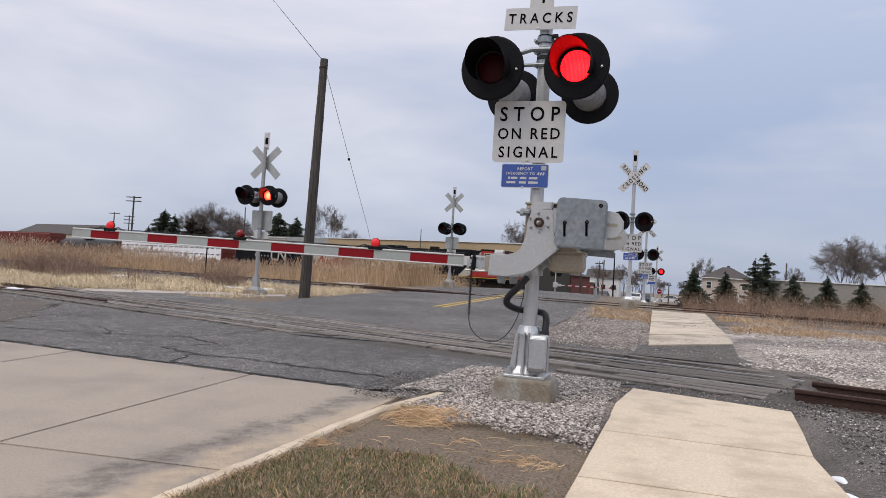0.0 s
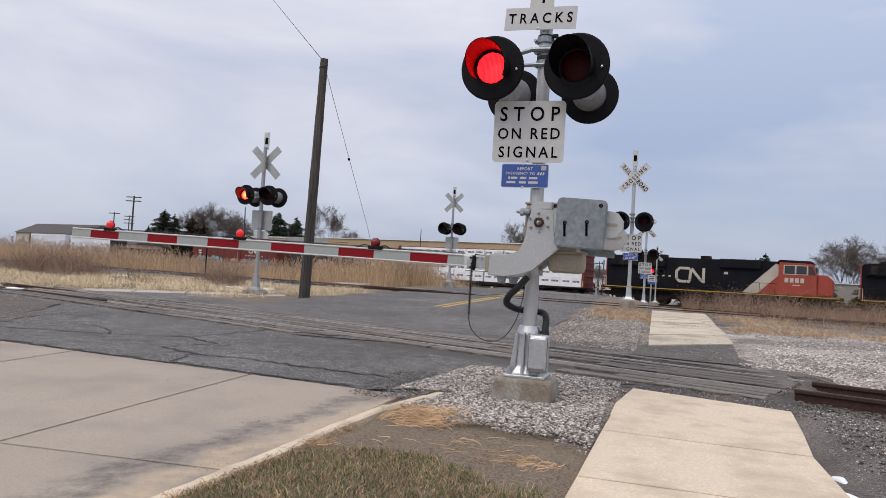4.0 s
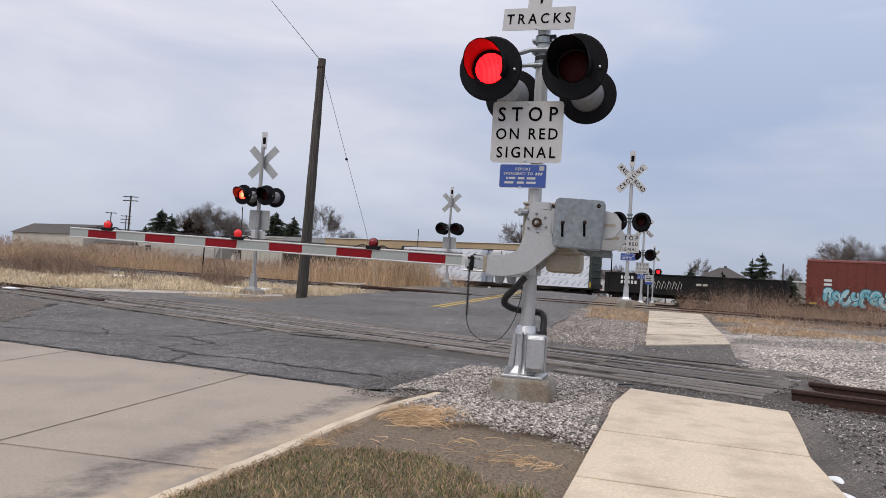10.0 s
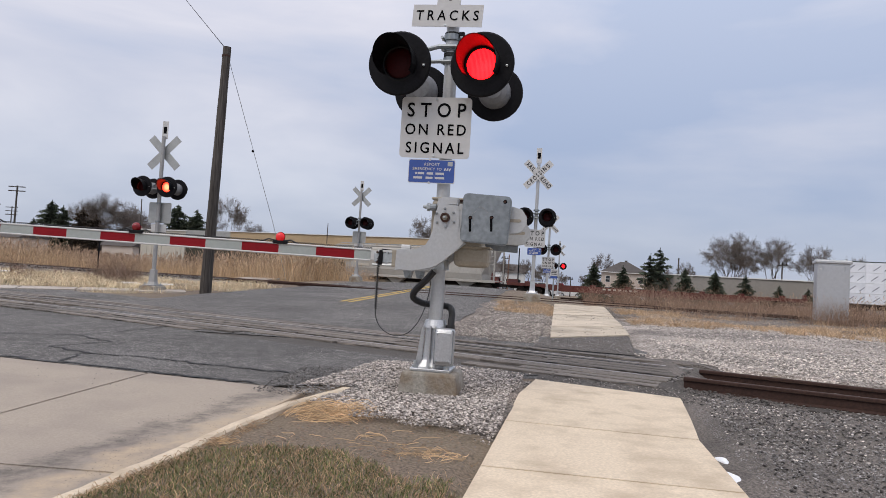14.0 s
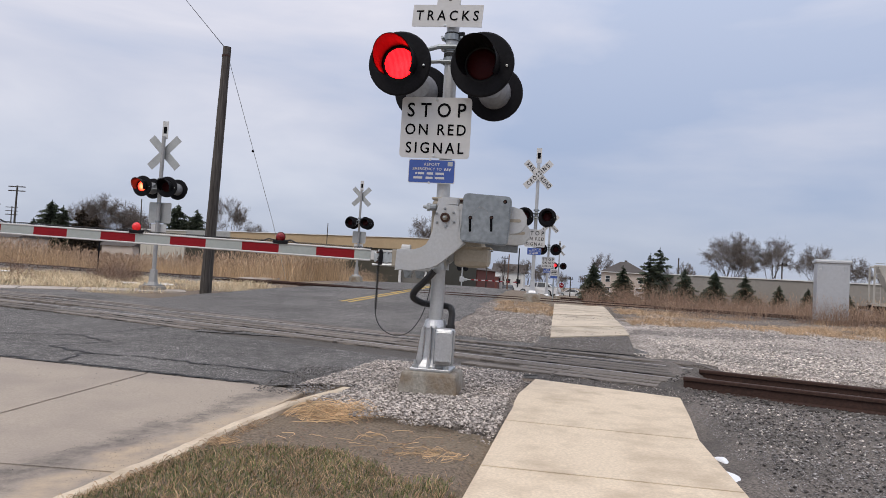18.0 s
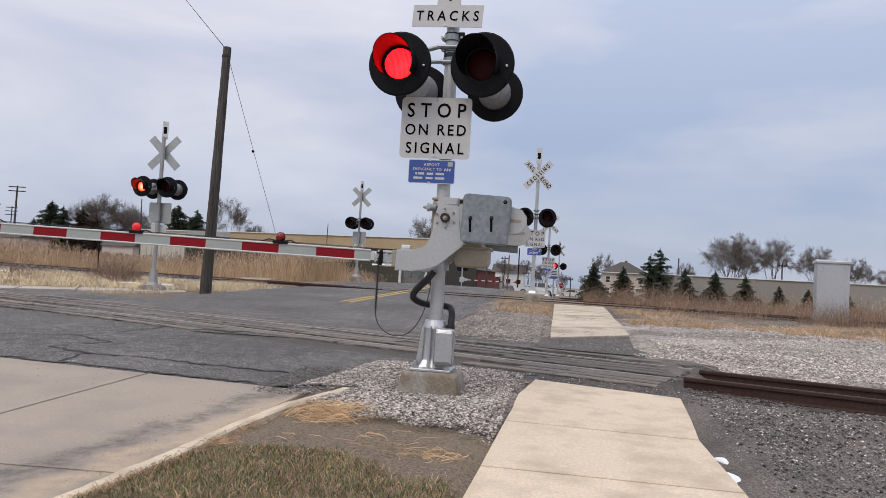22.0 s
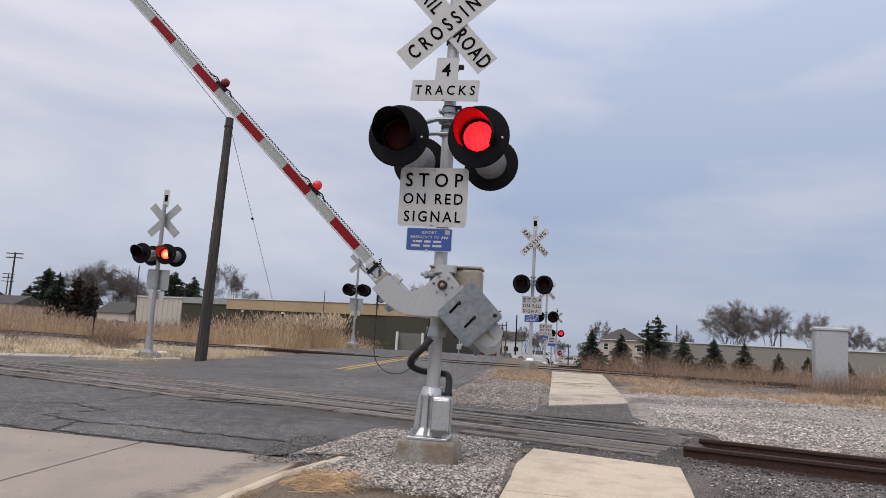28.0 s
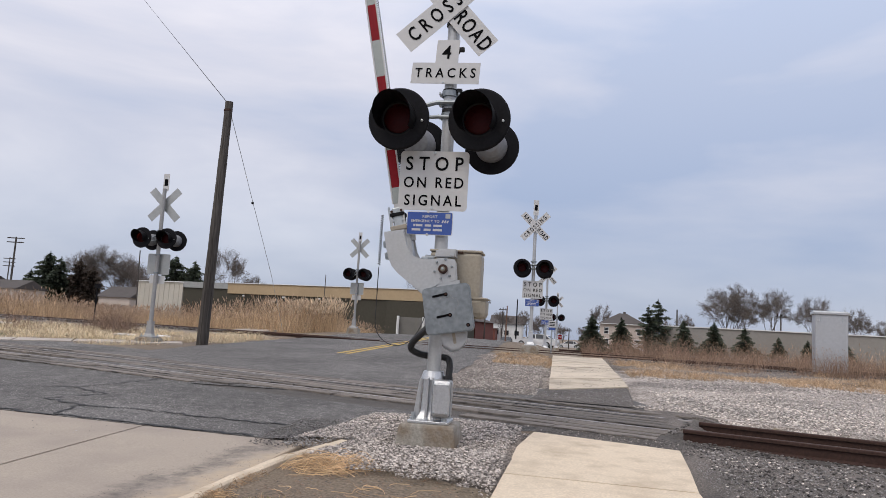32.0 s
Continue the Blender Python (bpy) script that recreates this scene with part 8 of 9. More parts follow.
def locomotive(front, rear, red, label):
    t, L = enter("locomotive", front, rear, label)
    h = L / 2 - 0.4
    part("deck", box((0, 0, 1.45), (2 * h - 0.2, 3.0, 0.28), 0.02), under, t)
    part("sill_stripe", box((0, -1.51, 1.52), (2 * h - 0.6, 0.02, 0.07), 0), sill_yellow, t, "yellow sill stripe")
    part("fuel_tank", slab([(-3.0, 0.35), (3.0, 0.35), (3.3, 0.6), (3.3, 1.25), (-3.3, 1.25), (-3.3, 0.6)], -1.35, 1.35, bevel=0.05), under, t, "black fuel tank")
    for x in (-6.8, 6.8):
        bogie(t, x, 3, 4.1, 0.52)
    part("underbody", box((0, 0, 0.95), (2 * h - 1.6, 1.9, 0.8), 0.03), under, t)
    hx1 = h - 5.2
    hood = part("long_hood", slab([(-h + 0.25, 1.6), (hx1, 1.6), (hx1, 4.55), (-h + 0.45, 4.6), (-h + 0.25, 4.4)], -0.95, 0.95, bevel=0.05), loco_black, t, "black long hood")
    part("radiator", slab([(-h + 0.6, 3.6), (-h + 6.2, 3.6), (-h + 6.0, 4.62), (-h + 0.7, 4.66)], -1.35, 1.35, bevel=0.08), loco_black, hood, "wide radiator section")
    for k in range(3):
        part("roof_fan", tube((-h + 2.2 + 1.6 * k, 0, 4.6), (-h + 2.2 + 1.6 * k, 0, 4.86), 0.72, 0.66, 18), loco_black, hood)
    part("brake_hatch", box((hx1 - 3.2, 0, 4.2), (3.6, 2.5, 0.85), 0.08), loco_black, hood)
    part("exhaust", box((-1.0, 0, 4.72), (0.9, 0.7, 0.3), 0.04), under, hood)
    for k in range(9):
        part("hood_door", box((-h + 2.0 + 1.25 * k, -0.965, 2.6), (1.12, 0.02, 1.7), 0.006), loco_black, hood)
    for x, z in ((-h + 2.2, 3.0), (hx1 - 4.6, 3.2)):
        flat(rect(x, x + 0.35, z, z + 0.22), -0.985, under if x < -4 else stripe_white, hood, "grille")
    part("rear_panel", box((-h + 0.24, 0, 3.0), (0.08, 1.98, 2.9), 0.01), red, t, "red rear end")
    flat([(hx1 - 3.0, 1.62), (hx1 - 1.7, 1.62), (hx1 + 0.0, 3.3), (hx1, 4.35), (hx1 - 0.25, 4.35)], -0.985, stripe_white, t, "stripe", "dirty white diagonal stripe")
    flat([(hx1 - 1.7, 1.62), (hx1 + 0.01, 1.62), (hx1 + 0.01, 3.3)], -0.988, red, t, "red_panel")
    cab_ = part("cab", slab([(hx1, 1.6), (hx1 + 3.1, 1.6), (hx1 + 3.1, 3.5), (hx1 + 2.7, 4.5), (hx1 + 0.05, 4.55)], -1.42, 1.42, bevel=0.06), red, t, "red cab")
    part("cab_roof", slab([(hx1 - 0.1, 4.5), (hx1 + 2.9, 4.45), (hx1 + 2.6, 4.66), (hx1 + 0.1, 4.7)], -1.45, 1.45, bevel=0.03), under, cab_, "dark cab roof")
    for x0, x1 in ((0.5, 1.35), (1.45, 2.3)):
        f = flat(rect(hx1 + x0 - 0.06, hx1 + x1 + 0.06, 3.42, 4.26), -1.425, stripe_white, cab_, "window_frame")
        part("window", box((hx1 + (x0 + x1) / 2, -1.44, 3.84), (x1 - x0 - 0.04, 0.02, 0.72), 0), glass, cab_)
    flat([(hx1 + 2.45, 3.45), (hx1 + 3.0, 3.45), (hx1 + 2.72, 4.2), (hx1 + 2.45, 4.2)], -1.428, glass, cab_, "quarter_window")
    nose = part("nose", slab([(hx1 + 3.1, 1.6), (hx1 + 4.35, 1.6), (hx1 + 4.35, 3.05), (hx1 + 3.9, 3.45), (hx1 + 3.1, 3.5)], -1.2, 1.2, bevel=0.1), red, t, "red nose")
    part("windscreen", box((hx1 + 3.02, 0, 3.85), (0.1, 2.2, 0.55), 0.02), glass, cab_)
    part("headlight", box((hx1 + 4.37, 0, 3.0), (0.08, 0.5, 0.22), 0.02), trim_white, nose)
    for k in range(4):
        flat(rect(hx1 + 0.55 + 0.42 * k, hx1 + 0.85 + 0.42 * k, 2.72, 3.12), -1.435, stripe_white, cab_, "number_bar")
    flat(rect(hx1 + 1.2, hx1 + 1.8, 2.45, 2.53), -1.435, stripe_white, cab_, "text_bar")
    part("plow", slab([(h - 0.5, 0.15), (h + 0.1, 0.25), (h, 1.2), (h - 0.5, 1.3)], -1.4, 1.4, bevel=0.03), under, t)
    emblem(t, hx1 - 8.9, -0.99, 2.35, 1.25, stripe_white)
    for x in (-h + 0.15, h - 0.35):
        for y in (-1.35, 1.35):
            for k in range(4):
                part("step", box((x, y, 0.45 + 0.28 * k), (0.5, 0.3, 0.04), 0), sill_yellow if k % 2 else under, t)
            part("grab_rail", pipe([(x + 0.25, y - 0.1 * (1 if y > 0 else -1), 1.55), (x + 0.25, y, 2.5), (x - 0.1, y, 2.5)], 0.025, 6), stripe_white, t)
    for k in range(13):
        x = -h + 0.6 + (hx1 + h - 0.8) * k / 12
        part("handrail_post", tube((x, -1.44, 1.58), (x, -1.44, 2.55), 0.018, seg=5), under, t)
    part("handrail", tube((-h + 0.6, -1.44, 2.55), (hx1 - 0.2, -1.44, 2.55), 0.02, seg=6), under, t)
    for k in range(7):
        part("louvre", box((-h + 1.2 + 0.66 * k, -1.36, 4.1), (0.5, 0.02, 0.7), 0.004), under, hood)
    part("number_disc", turned([(0, -0.995), (0.18, -0.992), (0.18, -0.97)], 16, at=pose(-h + 4.2, 0, 2.9)), stripe_white, hood)
    for k in range(3):
        flat(rect(-h + 5.2 + 0.6 * k, -h + 5.42 + 0.6 * k, 2.72, 2.86), -0.988, stripe_white, hood, "text_bar")
    for x in (-h + 0.12, h - 0.12):
        for y in (-1.0, 1.0):
            part("end_post", tube((x, y, 1.55), (x, y, 2.6), 0.03, seg=6), stripe_white, t)
        part("end_rail", tube((x, -1.0, 2.6), (x, 1.0, 2.6), 0.025, seg=6), under, t)
    coupler(t, h, 1)
    coupler(t, -h, -1)
    return t


locomotive(-0.4, -23.4, loco_red, "black and red diesel locomotive with a white diagonal stripe")
locomotive(-23.55, -45.6, faded_red, "second black locomotive with a faded red cab")


def lumber_car(front, rear, wrap_m, slanted, frame_m, label, groups):
    t, L = enter("lumber_car", front, rear, label)
    h = L / 2 - 0.4
    part("deck", box((0, 0, 1.05), (2 * h, 2.9, 0.16), 0.02), under, t)
    part("side_sill", slab([(-h, 1.0), (-h + 3.2, 0.98), (-h + 4.5, 0.80), (h - 4.5, 0.80), (h - 3.2, 0.98), (h, 1.0), (h, 1.14), (-h, 1.14)], -1.46, -1.36), under, t)
    for s in (-1, 1):
        part("bulkhead", box((s * (h - 0.12), 0, 2.95), (0.2, 2.95, 3.7), 0.03), frame_m, t, "end bulkhead")
        for z in (1.6, 2.3, 3.0, 3.7, 4.4):
            part("bulkhead_rib", box((s * (h - 0.0), 0, z), (0.12, 2.9, 0.14), 0.02), frame_m, t)
        part("reflector", box((s * (h - 0.12), -1.49, 1.5), (0.14, 0.02, 0.5), 0), sill_yellow, t)
        bogie(t, s * (h - 2.0))
        coupler(t, s * h, s)
    part("centre_beam", box((0, 0, 4.74), (2 * h, 0.5, 0.16), 0.02), frame_m, t, "centre beam")
    for k in range(9):
        part("centre_post", box((-h + 0.5 + (2 * h - 1) * k / 8, 0, 2.9), (0.14, 0.3, 3.6), 0.01), frame_m, t)
    me = finish(box((0, 0, 0), (2.368, 1.18, 0.872), 0.012), "lumber_pack", wrap_m)
    bar_m = print_pale if slanted else print_ink
    for x0, x1 in groups:
        n = max(1, round((x1 - x0) / 2.4))
        w = (x1 - x0) / n
        for i in range(n):
            for j in range(4):
                for s in (-1, 1):
                    x, z = x0 + w * (i + 0.5), 1.58 + 0.885 * j
                    b = new("lumber_pack", me)
                    b.parent = t
                    b.matrix_basis = pose(x, s * 0.78 + 0.02 * math.sin(i * 3 + j), z) @ Matrix.Diagonal((w / 2.372, 1, 1, 1))
                    if s > 0:
                        continue
                    if slanted:
                        for q in range(3):
                            xx = -0.75 + 0.72 * q + 0.1 * math.sin(i + j * 2)
                            flat([(xx, -0.22), (xx + 0.06, -0.26), (xx + 0.52, 0.16), (xx + 0.46, 0.20)], -0.598, bar_m, b, "print_bar", "", 0.004)
                    else:
                        for q in range(2):
                            xx = -1.06 + 1.16 * q + 0.08 * math.sin(i * 2 + j * 1.7)
                            for c in range(5):
                                x_ = xx + 0.165 * c
                                flat([(x_, 0.02), (x_ + 0.125, 0.02), (x_ + 0.15, 0.21), (x_ + 0.025, 0.21)], -0.598, bar_m, b, "print_bar", "", 0.004)
        for k in range(max(2, n)):
            x = x0 + (x1 - x0) * (k + 0.5) / max(2, n)
            part("strap", box((x, -1.385, 2.9), (0.02, 0.012, 3.5), 0), wrap_m, t)
    return t


lumber_car(-46.7, -70.7, wrap, False, box_red, "centre-beam flatcar stacked with white-wrapped lumber", ((-11.3, -0.1), (0.1, 11.3)))


def tank_car(front, rear):
    t, L = enter("tank_car", front, rear, "black tank car with graffiti and a railed top platform")
    h = L / 2 - 0.5
    part("tank", turned([(0.0, -h), (0.6, -h + 0.06), (1.1, -h + 0.25), (1.38, -h + 0.55), (1.45, -h + 0.9), (1.45, h - 0.9), (1.38, h - 0.55), (1.1, h - 0.25), (0.6, h - 0.06), (0, h)], 40, at=pose(0, 0, 2.72, 0, 0, -90)), tank_black, t, "black tank barrel")
    for p in t.children[-1].data.polygons:
        p.use_smooth = True
    for x in (-4.2, -1.4, 1.4, 4.2):
        part("tank_seam", turned([(1.452, x - 0.04), (1.462, x - 0.03), (1.462, x + 0.03), (1.452, x + 0.04)], 36, at=pose(0, 0, 2.72, 0, 0, -90), caps=False), tank_black, t)
    part("side_sill", box((0, 0, 1.05), (2 * h + 0.6, 1.2, 0.3), 0.02), under, t)
    for s in (-1, 1):
        bogie(t, s * (h - 1.3))
        coupler(t, s * (h + 0.2), s)
        part("end_platform", box((s * (h + 0.1), 0, 1.15), (0.7, 2.9, 0.08), 0.01), under, t)
        part("saddle", box((s * (h - 1.5), 0, 1.35), (1.2, 2.3, 0.5), 0.04), under, t)
        for y in (-1.4, 1.4):
            part("end_rail", pipe([(s * (h + 0.4), y, 1.1), (s * (h + 0.4), y, 2.0), (s * (h - 0.3), y, 2.0)], 0.025, 5), under, t)
    part("manway", tube((0, 0, 4.1), (0, 0, 4.5), 0.35, seg=16), tank_black, t)
    part("top_platform", box((0, 0, 4.18), (2.6, 1.7, 0.06), 0.01), under, t)
    for x in (-1.2, -0.4, 0.4, 1.2):
        part("platform_post", tube((x, -0.82, 4.2), (x, -0.82, 4.95), 0.022, seg=5), under, t)
    part("platform_rail", tube((-1.2, -0.82, 4.95), (1.2, -0.82, 4.95), 0.024, seg=5), under, t)
    ladder(t, 0.9, -1.5, 1.2, 4.2, under, n=9)
    for k in range(9):
        if k != 4:
            flat(rect(-5.6 + 0.26 * k, -5.42 + 0.26 * k, 2.35, 2.6), -1.44, stripe_white, t, "text_bar")
    plate = flat(rect(-2.9, -0.2, 1.85, 2.75), -1.42, peach, t, "spray_paint", "", 0.01)
    for k, x in enumerate((-2.6, -1.9, -1.2)):
        ring = part("spray_stroke", turned([(0.30, -0.02), (0.30, 0.0), (0.20, 0.0), (0.20, -0.02)], 14, at=pose(x, -1.45, 2.3) @ Matrix.Diagonal((0.9, 1, 1.25, 1)), caps=False), stripe_white, t)
    for x in (-4.0, 2.2, 5.0):
        flat(rect(x, x + 0.7, 1.7, 2.2), -1.30, under, t, "placard")
    return t


tank_car(-71.7, -87.9)


def boxcar(front, rear):
    t, L = enter("boxcar", front, rear, "rust-red boxcar with bright graffiti along its lower side")
    h = L / 2 - 0.3
    part("body", box((0, 0, 2.85), (2 * h, 2.9, 3.7), 0.03), box_red, t, "rust-red body")
    part("roof", slab([(-1.5, 4.7), (1.5, 4.7), (1.4, 4.82), (0, 4.98), (-1.4, 4.82)], -h, h, bevel=0.01), box_red, t, "", pose(0, 0, 0, 0, 0, 90))
    for k in range(19):
        part("roof_rib", box((-h + 0.4 + (2 * h - 0.8) * k / 18, 0, 4.93), (0.08, 2.7, 0.08), 0.01), box_red, t)
    for k in range(24):
        x = -h + 0.25 + (2 * h - 0.5) * k / 23
        if not -1.6 < x < 1.9:
            part("side_rib", box((x, -1.47, 2.85), (0.10, 0.05, 3.6), 0.01), box_red, t)
    door = part("door", box((0.1, -1.5, 2.8), (3.0, 0.07, 3.35), 0.015), box_red, t, "sliding door")
    for k in range(6):
        part("door_rib", box((0.1, -1.545, 1.45 + 0.55 * k), (2.8, 0.04, 0.12), 0.01), box_red, door)
    part("door_rod", tube((1.1, -1.57, 1.2), (1.1, -1.57, 4.4), 0.025, seg=6), galv, door)
    part("side_sill", box((0, -1.46, 0.92), (2 * h - 2, 0.06, 0.26), 0.01), box_red, t)
    for s in (-1, 1):
        bogie(t, s * (h - 2.2))
        coupler(t, s * h, s)
        for k in range(8):
            part("end_rib", box((s * (h + 0.04), 0, 1.35 + 0.42 * k), (0.10, 2.7, 0.18), 0.03), box_red, t)
        ladder(t, s * (h - 0.35), -1.53, 1.1, 4.6 if s > 0 else 2.6, box_red, n=8)
        part("reflector", box((s * (h - 0.5), -1.48, 1.08), (0.6, 0.012, 0.14), 0), sill_yellow, t)
    emblem(t, 3.2, -1.512, 3.05, 0.62, trim_white)
    for k in range(7):
        flat(rect(2.6 + 0.5 * k, 2.85 + 0.5 * k, 2.6, 2.72), -1.512, trim_white, t, "text_bar")
    for k in range(2):
        flat(rect(-6.9, -6.3, 3.0 - 0.35 * k, 3.2 - 0.35 * k), -1.512, trim_white, t, "text_bar")
    scrawl(t, -6.9, -2.0, 0.95, 2.4, -1.505, [teal, cyan, cyan, pale_cyan], 4, 7)
    scrawl(t, 2.1, 7.0, 0.95, 2.4, -1.505, [teal, violet, peach, pale_cyan, cyan], 9, 6)
    flat([(-1.3, 0.97), (2.2, 0.97), (2.4, 1.35), (1.2, 1.6), (-0.6, 1.45), (-1.3, 1.2)], -1.555, green_p, t, "spray_paint", "", 0.004)
    for k in range(5):
        flat(rect(-0.2 + 0.3 * k, 0.0 + 0.3 * k, 1.8 + 0.12 * (k % 3), 2.05 + 0.12 * (k % 3)), -1.56, chalk, t, "spray_paint")
    return t


boxcar(-89.6, -106.7)


def gondola(front, rear):
    t, L = enter("gondola", front, rear, "black open gondola car with white lettering")
    h = L / 2 - 0.4
    part("side", box((0, -1.46, 1.95), (2 * h, 0.06, 1.75), 0.01), gon_black, t, "black side")
    part("side", box((0, 1.46, 1.95), (2 * h, 0.06, 1.75), 0.01), gon_black, t)
    part("floor", box((0, 0, 1.08), (2 * h, 2.9, 0.1), 0.01), under, t)
    part("top_rail", box((0, -1.5, 2.86), (2 * h, 0.16, 0.12), 0.02), gon_black, t)
    part("top_rail", box((0, 1.5, 2.86), (2 * h, 0.16, 0.12), 0.02), gon_black, t)
    part("sill", box((0, -1.5, 1.06), (2 * h, 0.14, 0.2), 0.02), gon_black, t)
    for k in range(15):
        part("side_rib", box((-h + 0.3 + (2 * h - 0.6) * k / 14, -1.52, 1.95), (0.12, 0.09, 1.7), 0.01), gon_black, t)
    for s in (-1, 1):
        part("end_wall", box((s * h, 0, 1.95), (0.1, 2.9, 1.7), 0.01), gon_black, t)
        bogie(t, s * (h - 1.9))
        coupler(t, s * h, s)
        ladder(t, s * (h - 0.4), -1.58, 0.8, 2.6, gon_black, n=4)
    for j in range(2):
        for k in range(4 + j):
            flat(rect(-6.6 + 0.34 * k, -6.38 + 0.34 * k, 2.3 - 0.45 * j, 2.62 - 0.45 * j), -1.50, trim_white, t, "text_bar")
    for k in range(6):
        part("spray_stroke", pipe([(-3.6 + 0.5 * k, -1.58, 1.5), (-3.4 + 0.5 * k, -1.58, 2.3), (-3.2 + 0.5 * k, -1.58, 2.0), (-3.3 + 0.5 * k, -1.58, 1.6)], 0.03, 4), chalk, t)
    flat(rect(0.6, 1.6, 2.0, 2.2), -1.50, stripe_white, t, "text_bar")
    return t


gondola(-107.6, -124.8)
lumber_car(-125.4, -149.7, wrap_blue, True, mat("dark_green_frame", (0.03, 0.04, 0.035), 0.7), "centre-beam flatcar stacked with silvery wrapped lumber", ((-11.4, -0.9), (0.6, 11.4)))


def flat_car(front, rear):
    t, L = enter("flat_car", front, rear, "long empty oxide-red flatcar")
    h = L / 2 - 0.4
    part("deck", box((0, 0, 1.18), (2 * h, 2.9, 0.14), 0.02), deck_red, t)
    part("side_sill", slab([(-h, 0.95), (-h + 3.5, 0.95), (-h + 5, 0.62), (h - 5, 0.62), (h - 3.5, 0.95), (h, 0.95), (h, 1.24), (-h, 1.24)], -1.48, -1.38), deck_red, t)
    for k in range(22):
        part("stake_pocket", box((-h + 0.6 + (2 * h - 1.2) * k / 21, -1.52, 1.1), (0.14, 0.08, 0.24), 0.01), deck_red, t)
    for k in range(8):
        part("deck_fitting", box((-h + 2 + (2 * h - 4) * k / 7, -0.9, 1.34), (0.5, 0.3, 0.18), 0.03), deck_red, t)
    for k in range(7):
        flat(rect(-4 + 0.5 * k, -3.7 + 0.5 * k, 0.98, 1.14), -1.485, stripe_white, t, "text_bar")
    for s in (-1, 1):
        bogie(t, s * (h - 2.2))
        coupler(t, s * h, s)
        part("end_stop", box((s * (h - 0.2), 0, 1.42), (0.2, 2.6, 0.36), 0.02), deck_red, t)
    return t


flat_car(-150.2, -178.6)


def hopper_car(front, rear):
    t, L = enter("hopper_car", front, rear, "light grey covered hopper car with roof hatches")
    h = L / 2 - 0.4
    prof = [(-1.30, 1.1), (-1.55, 1.9), (-1.58, 3.2), (-1.45, 4.1), (-0.95, 4.55), (0.95, 4.55), (1.45, 4.1), (1.58, 3.2), (1.55, 1.9), (1.30, 1.1)]
    part("body", slab(prof, -h + 1.6, h - 1.6), hop_grey, t, "grey rounded body", pose(0, 0, 0, 0, 0, 90))
    part("top_sill", box((0, -1.2, 4.42), (2 * h - 0.4, 0.14, 0.14), 0.02), hop_grey, t)
    part("side_sill", box((0, -1.5, 1.15), (2 * h - 0.2, 0.10, 0.26), 0.02), hop_grey, t)
    part("top_sill", box((0, 1.2, 4.42), (2 * h - 0.4, 0.14, 0.14), 0.02), hop_grey, t)
    for k in range(4):
        x = -h + 3.6 + (2 * h - 7.2) * k / 3
        part("outlet", slab([(-1.3, 1.15), (1.3, 1.15), (0.35, 0.45), (-0.35, 0.45)], -0.9, 0.9), hop_grey, t, "", pose(x, 0, 0))
    for k in range(10):
        part("hatch", box((-h + 2 + (2 * h - 4) * k / 9, 0, 4.62), (1.0, 0.9, 0.14), 0.03), hop_grey, t)
    part("running_board", box((0, -0.75, 4.66), (2 * h - 0.8, 0.4, 0.05), 0.005), galv, t)
    for k in range(9):
        part("body_seam", box((-h + 2.2 + (2 * h - 4.4) * k / 8, -1.575, 2.6), (0.05, 0.03, 1.4), 0.005), hop_grey, t)
    for s in (-1, 1):
        end = [(s * (h - 1.6), 1.9), (s * (h - 0.5), 4.4), (s * (h - 1.6), 4.5)]
        part("slope_sheet", slab(end if s > 0 else end[::-1], -1.4, 1.4), hop_grey, t)
        for y in (-1.45, 1.45):
            part("end_post", box((s * (h - 0.25), y, 2.75), (0.14, 0.12, 3.3), 0.01), hop_grey, t)
        ladder(t, s * (h - 0.5), -1.55, 1.1, 4.4, hop_grey, n=8)
        part("end_platform", box((s * (h - 0.6), 0, 1.2), (1.1, 2.8, 0.08), 0.01), hop_grey, t)
        bogie(t, s * (h - 1.9))
        coupler(t, s * h, s)
    for j in range(2):
        for k in range(5):
            flat(rect(-6.8 + 0.26 * k, -6.6 + 0.26 * k, 3.2 - 0.4 * j, 3.48 - 0.4 * j), -1.60, ink, t, "text_bar")
    flat(rect(-6.9, -5.2, 2.15, 2.4), -1.59, stripe_white, t, "text_bar")
    return t


hopper_car(-179.0, -199.5)


# ---- the car that drives up behind the train ----
sedan = car(20, 76, -0.1, 156.3, white_car, "white sedan driving up to the crossing beyond the train", 4.8)
SEDAN = [(0, 28.6), (2, 22.2), (3.5, 17.0), (5.5, 12.1), (7, 10.6), (8.5, 9.3), (9.5, 8.5), (11, 7.9), (13, 7.75), (32, 7.75)]


def sedan_pose(bearing):
    """The sedan's place on the lane behind the main track, by its bearing from the crossing."""
    k = math.tan(radians(bearing))
    y = 76.6 / (math.cos(TA) + k * math.sin(TA))
    return pose(y * k, y, 0.06, 0, 0, 156.3)


# ---- what moves ----
def car_pose(s):
    p = Vector((0, 77.77, RAIL_Z)) + S_DIR * s
    return Matrix.Translation(p) @ pose(0, 0, 0, 0, 0, -23.7)


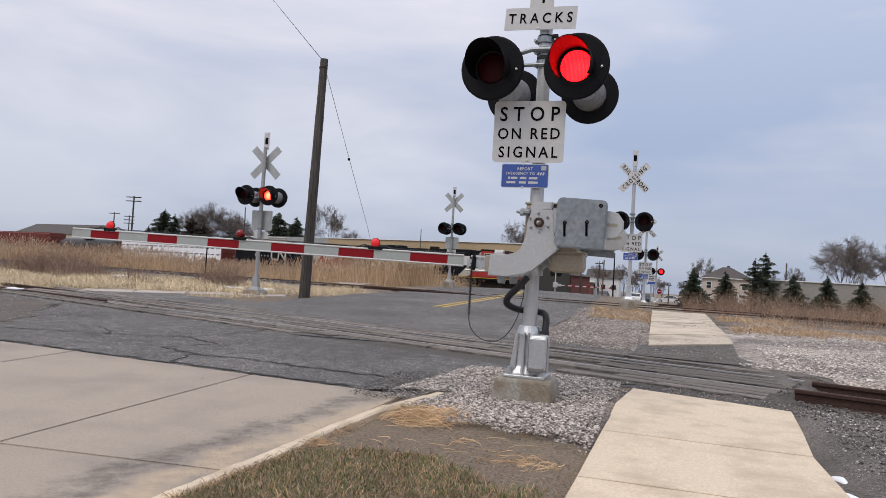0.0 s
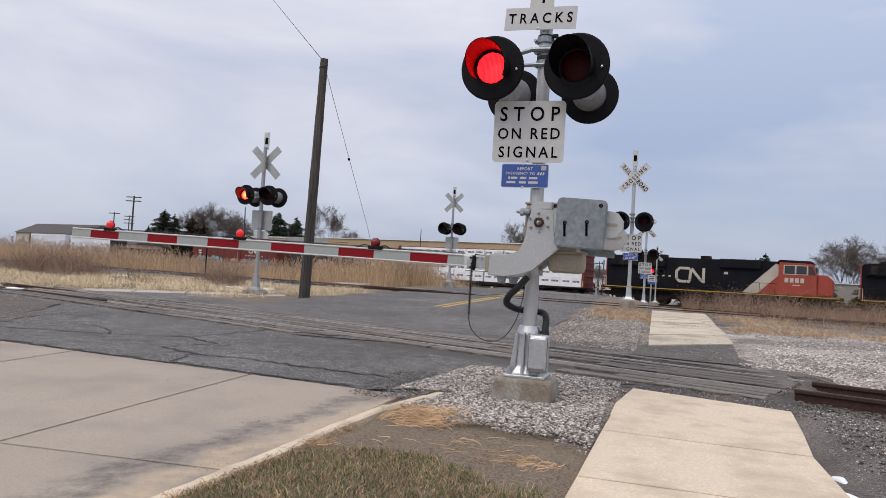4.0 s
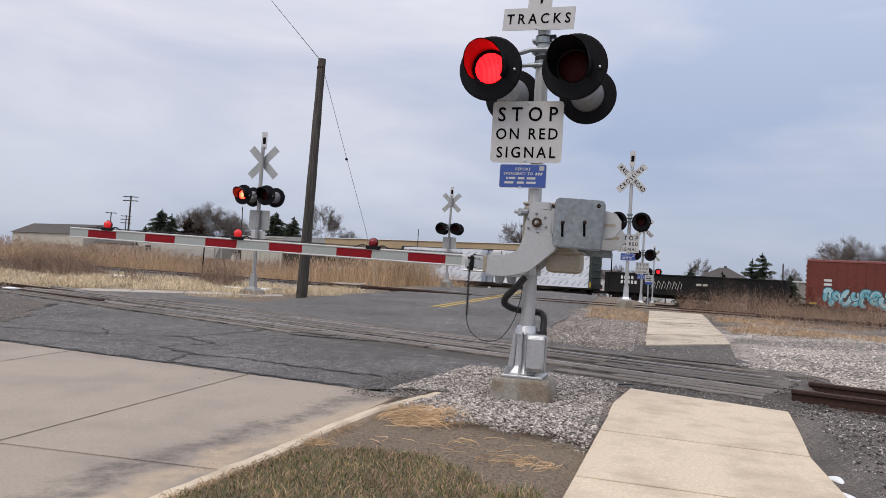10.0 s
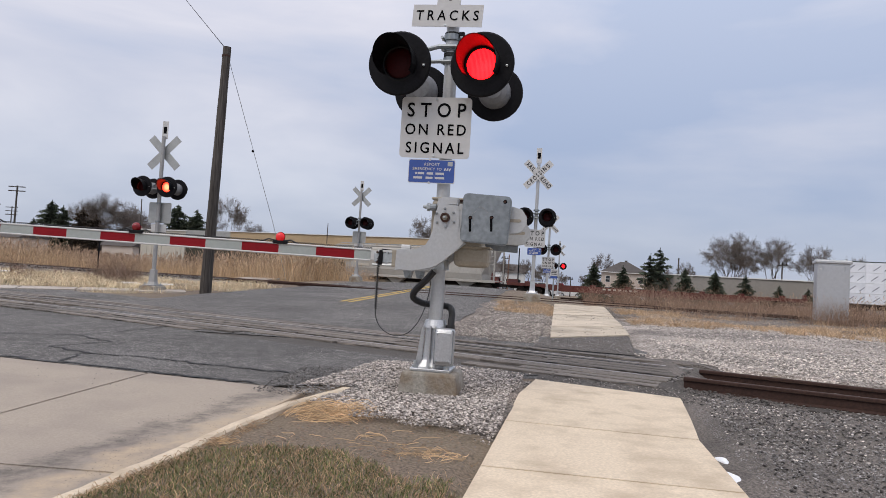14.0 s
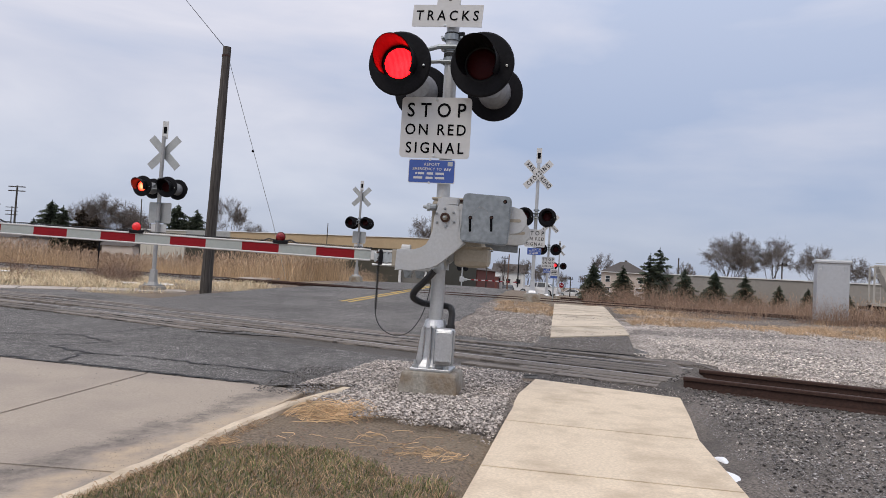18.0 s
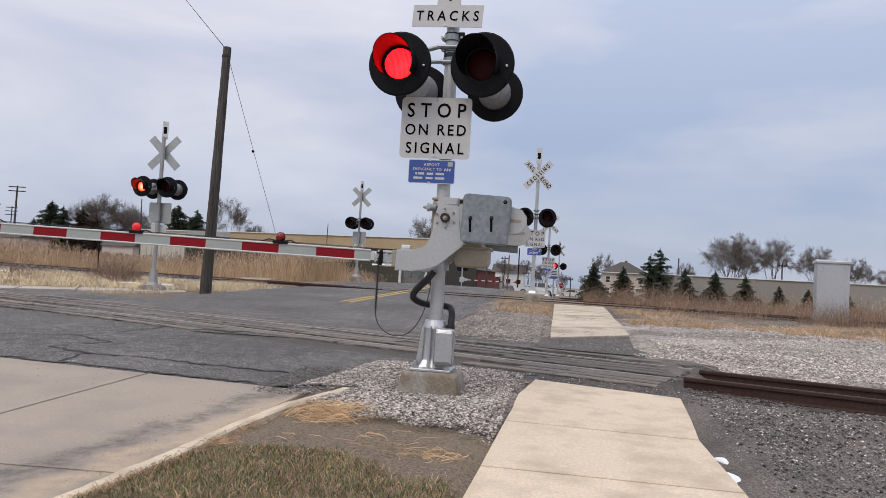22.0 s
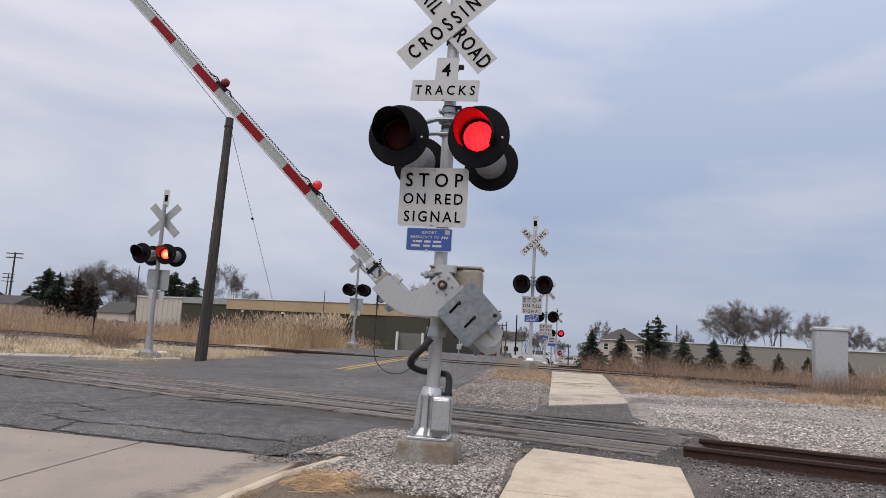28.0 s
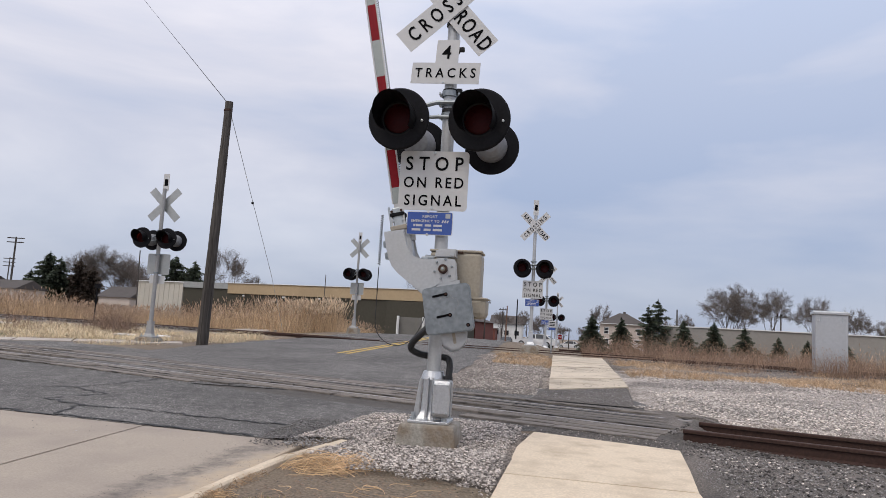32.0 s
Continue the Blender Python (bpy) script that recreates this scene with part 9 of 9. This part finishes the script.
def flasher(lamp, lit, at=(0, 0.02, 0)):
    """Turn a lamp's lit face out for each (start, end) of lit and away between them."""
    rows, angle = [], 180
    if lit and lit[0][0] <= 0:
        angle = 0
    rows.append((0, pose(*at, 0, 0, angle)))
    for a, b in lit:
        for start, goal in ((a, 0), (b, 180)):
            if start <= 0 or start >= 31.9 or angle % 360 == goal:
                continue
            f0 = max(0, round(start * 30) - 1)
            whole = 30 * round((f0 + 1.5) / 30)
            if f0 < whole < f0 + 3:
                f0 = whole - 3 if start * 30 <= whole else whole
            for k in range(4):
                rows.append(((f0 + k) / 30, pose(*at, 0, 0, angle + 60 * k)))
            angle += 180
    rows.append((32, pose(*at, 0, 0, angle)))
    walk(lamp, rows)


GATE = [(0, 0), (23.2, 0), (23.5, 2.2), (24, 7.4), (24.3, 10.0), (24.6, 12.6), (25, 16.5), (25.5, 20.8), (26.5, 29.8), (27.5, 39), (28, 43.3), (28.5, 47.7), (29, 52.0), (29.5, 56.2), (30, 60.4), (30.5, 64.8), (31, 69.1), (31.5, 73.3), (32, 77.4)]
PERIOD, RIGHT0, RIGHT_LEN = 1.526, -0.076, 0.65


def motions():
    for car, mid in CARS:
        walk(car, [(t, car_pose(mid + V * t)) for t in (0, 8, 16, 24, 32)])
    walk(gate, [(t, pose(PX, 0, PZ, 0, a, 0)) for t, a in GATE])
    walk(loop_cable, [(t, pose(-0.01 * math.sin(radians(a)), 0, 0.42 * math.sin(radians(a)))) for t, a in GATE])
    walk(cable_coil, [(t, pose(-0.01 * math.sin(radians(a)), 0, 0.98 * math.sin(radians(a)))) for t, a in GATE])
    walk(far_gate, [(t, pose(0, 0.1, 1.45, 0, -a, 0)) for t, a in GATE])
    right = [(RIGHT0 + PERIOD * k, RIGHT0 + PERIOD * k + RIGHT_LEN) for k in range(21)]
    left = [(b, a + PERIOD) for a, b in right]
    left = [(-1, -0.076)] + left
    for lamp in RIGHT_LAMPS:
        flasher(lamp, [w for w in right if w[0] < 31])
    # the distant signal flashes to its own, quicker beat
    far = [(-0.095 + 1.075 * k, 0.455 + 1.075 * k) for k in range(29)]
    flasher(FAR_LAMPS[1], far)
    flasher(FAR_LAMPS[0], [(b, a + 1.075) for a, b in far])
    left_lit = [(a, min(b, 31.8)) for a, b in left if a > 0 and a < 31.7]
    for lamp in LEFT_LAMPS:
        flasher(lamp, left_lit)
    flasher(ARM_LAMPS[0][0], [w for w in right if w[0] < 31], ARM_LAMPS[0][1])
    flasher(ARM_LAMPS[1][0], left_lit, ARM_LAMPS[1][1])
    walk(sedan, [(t, sedan_pose(b)) for t, b in SEDAN])


motions()
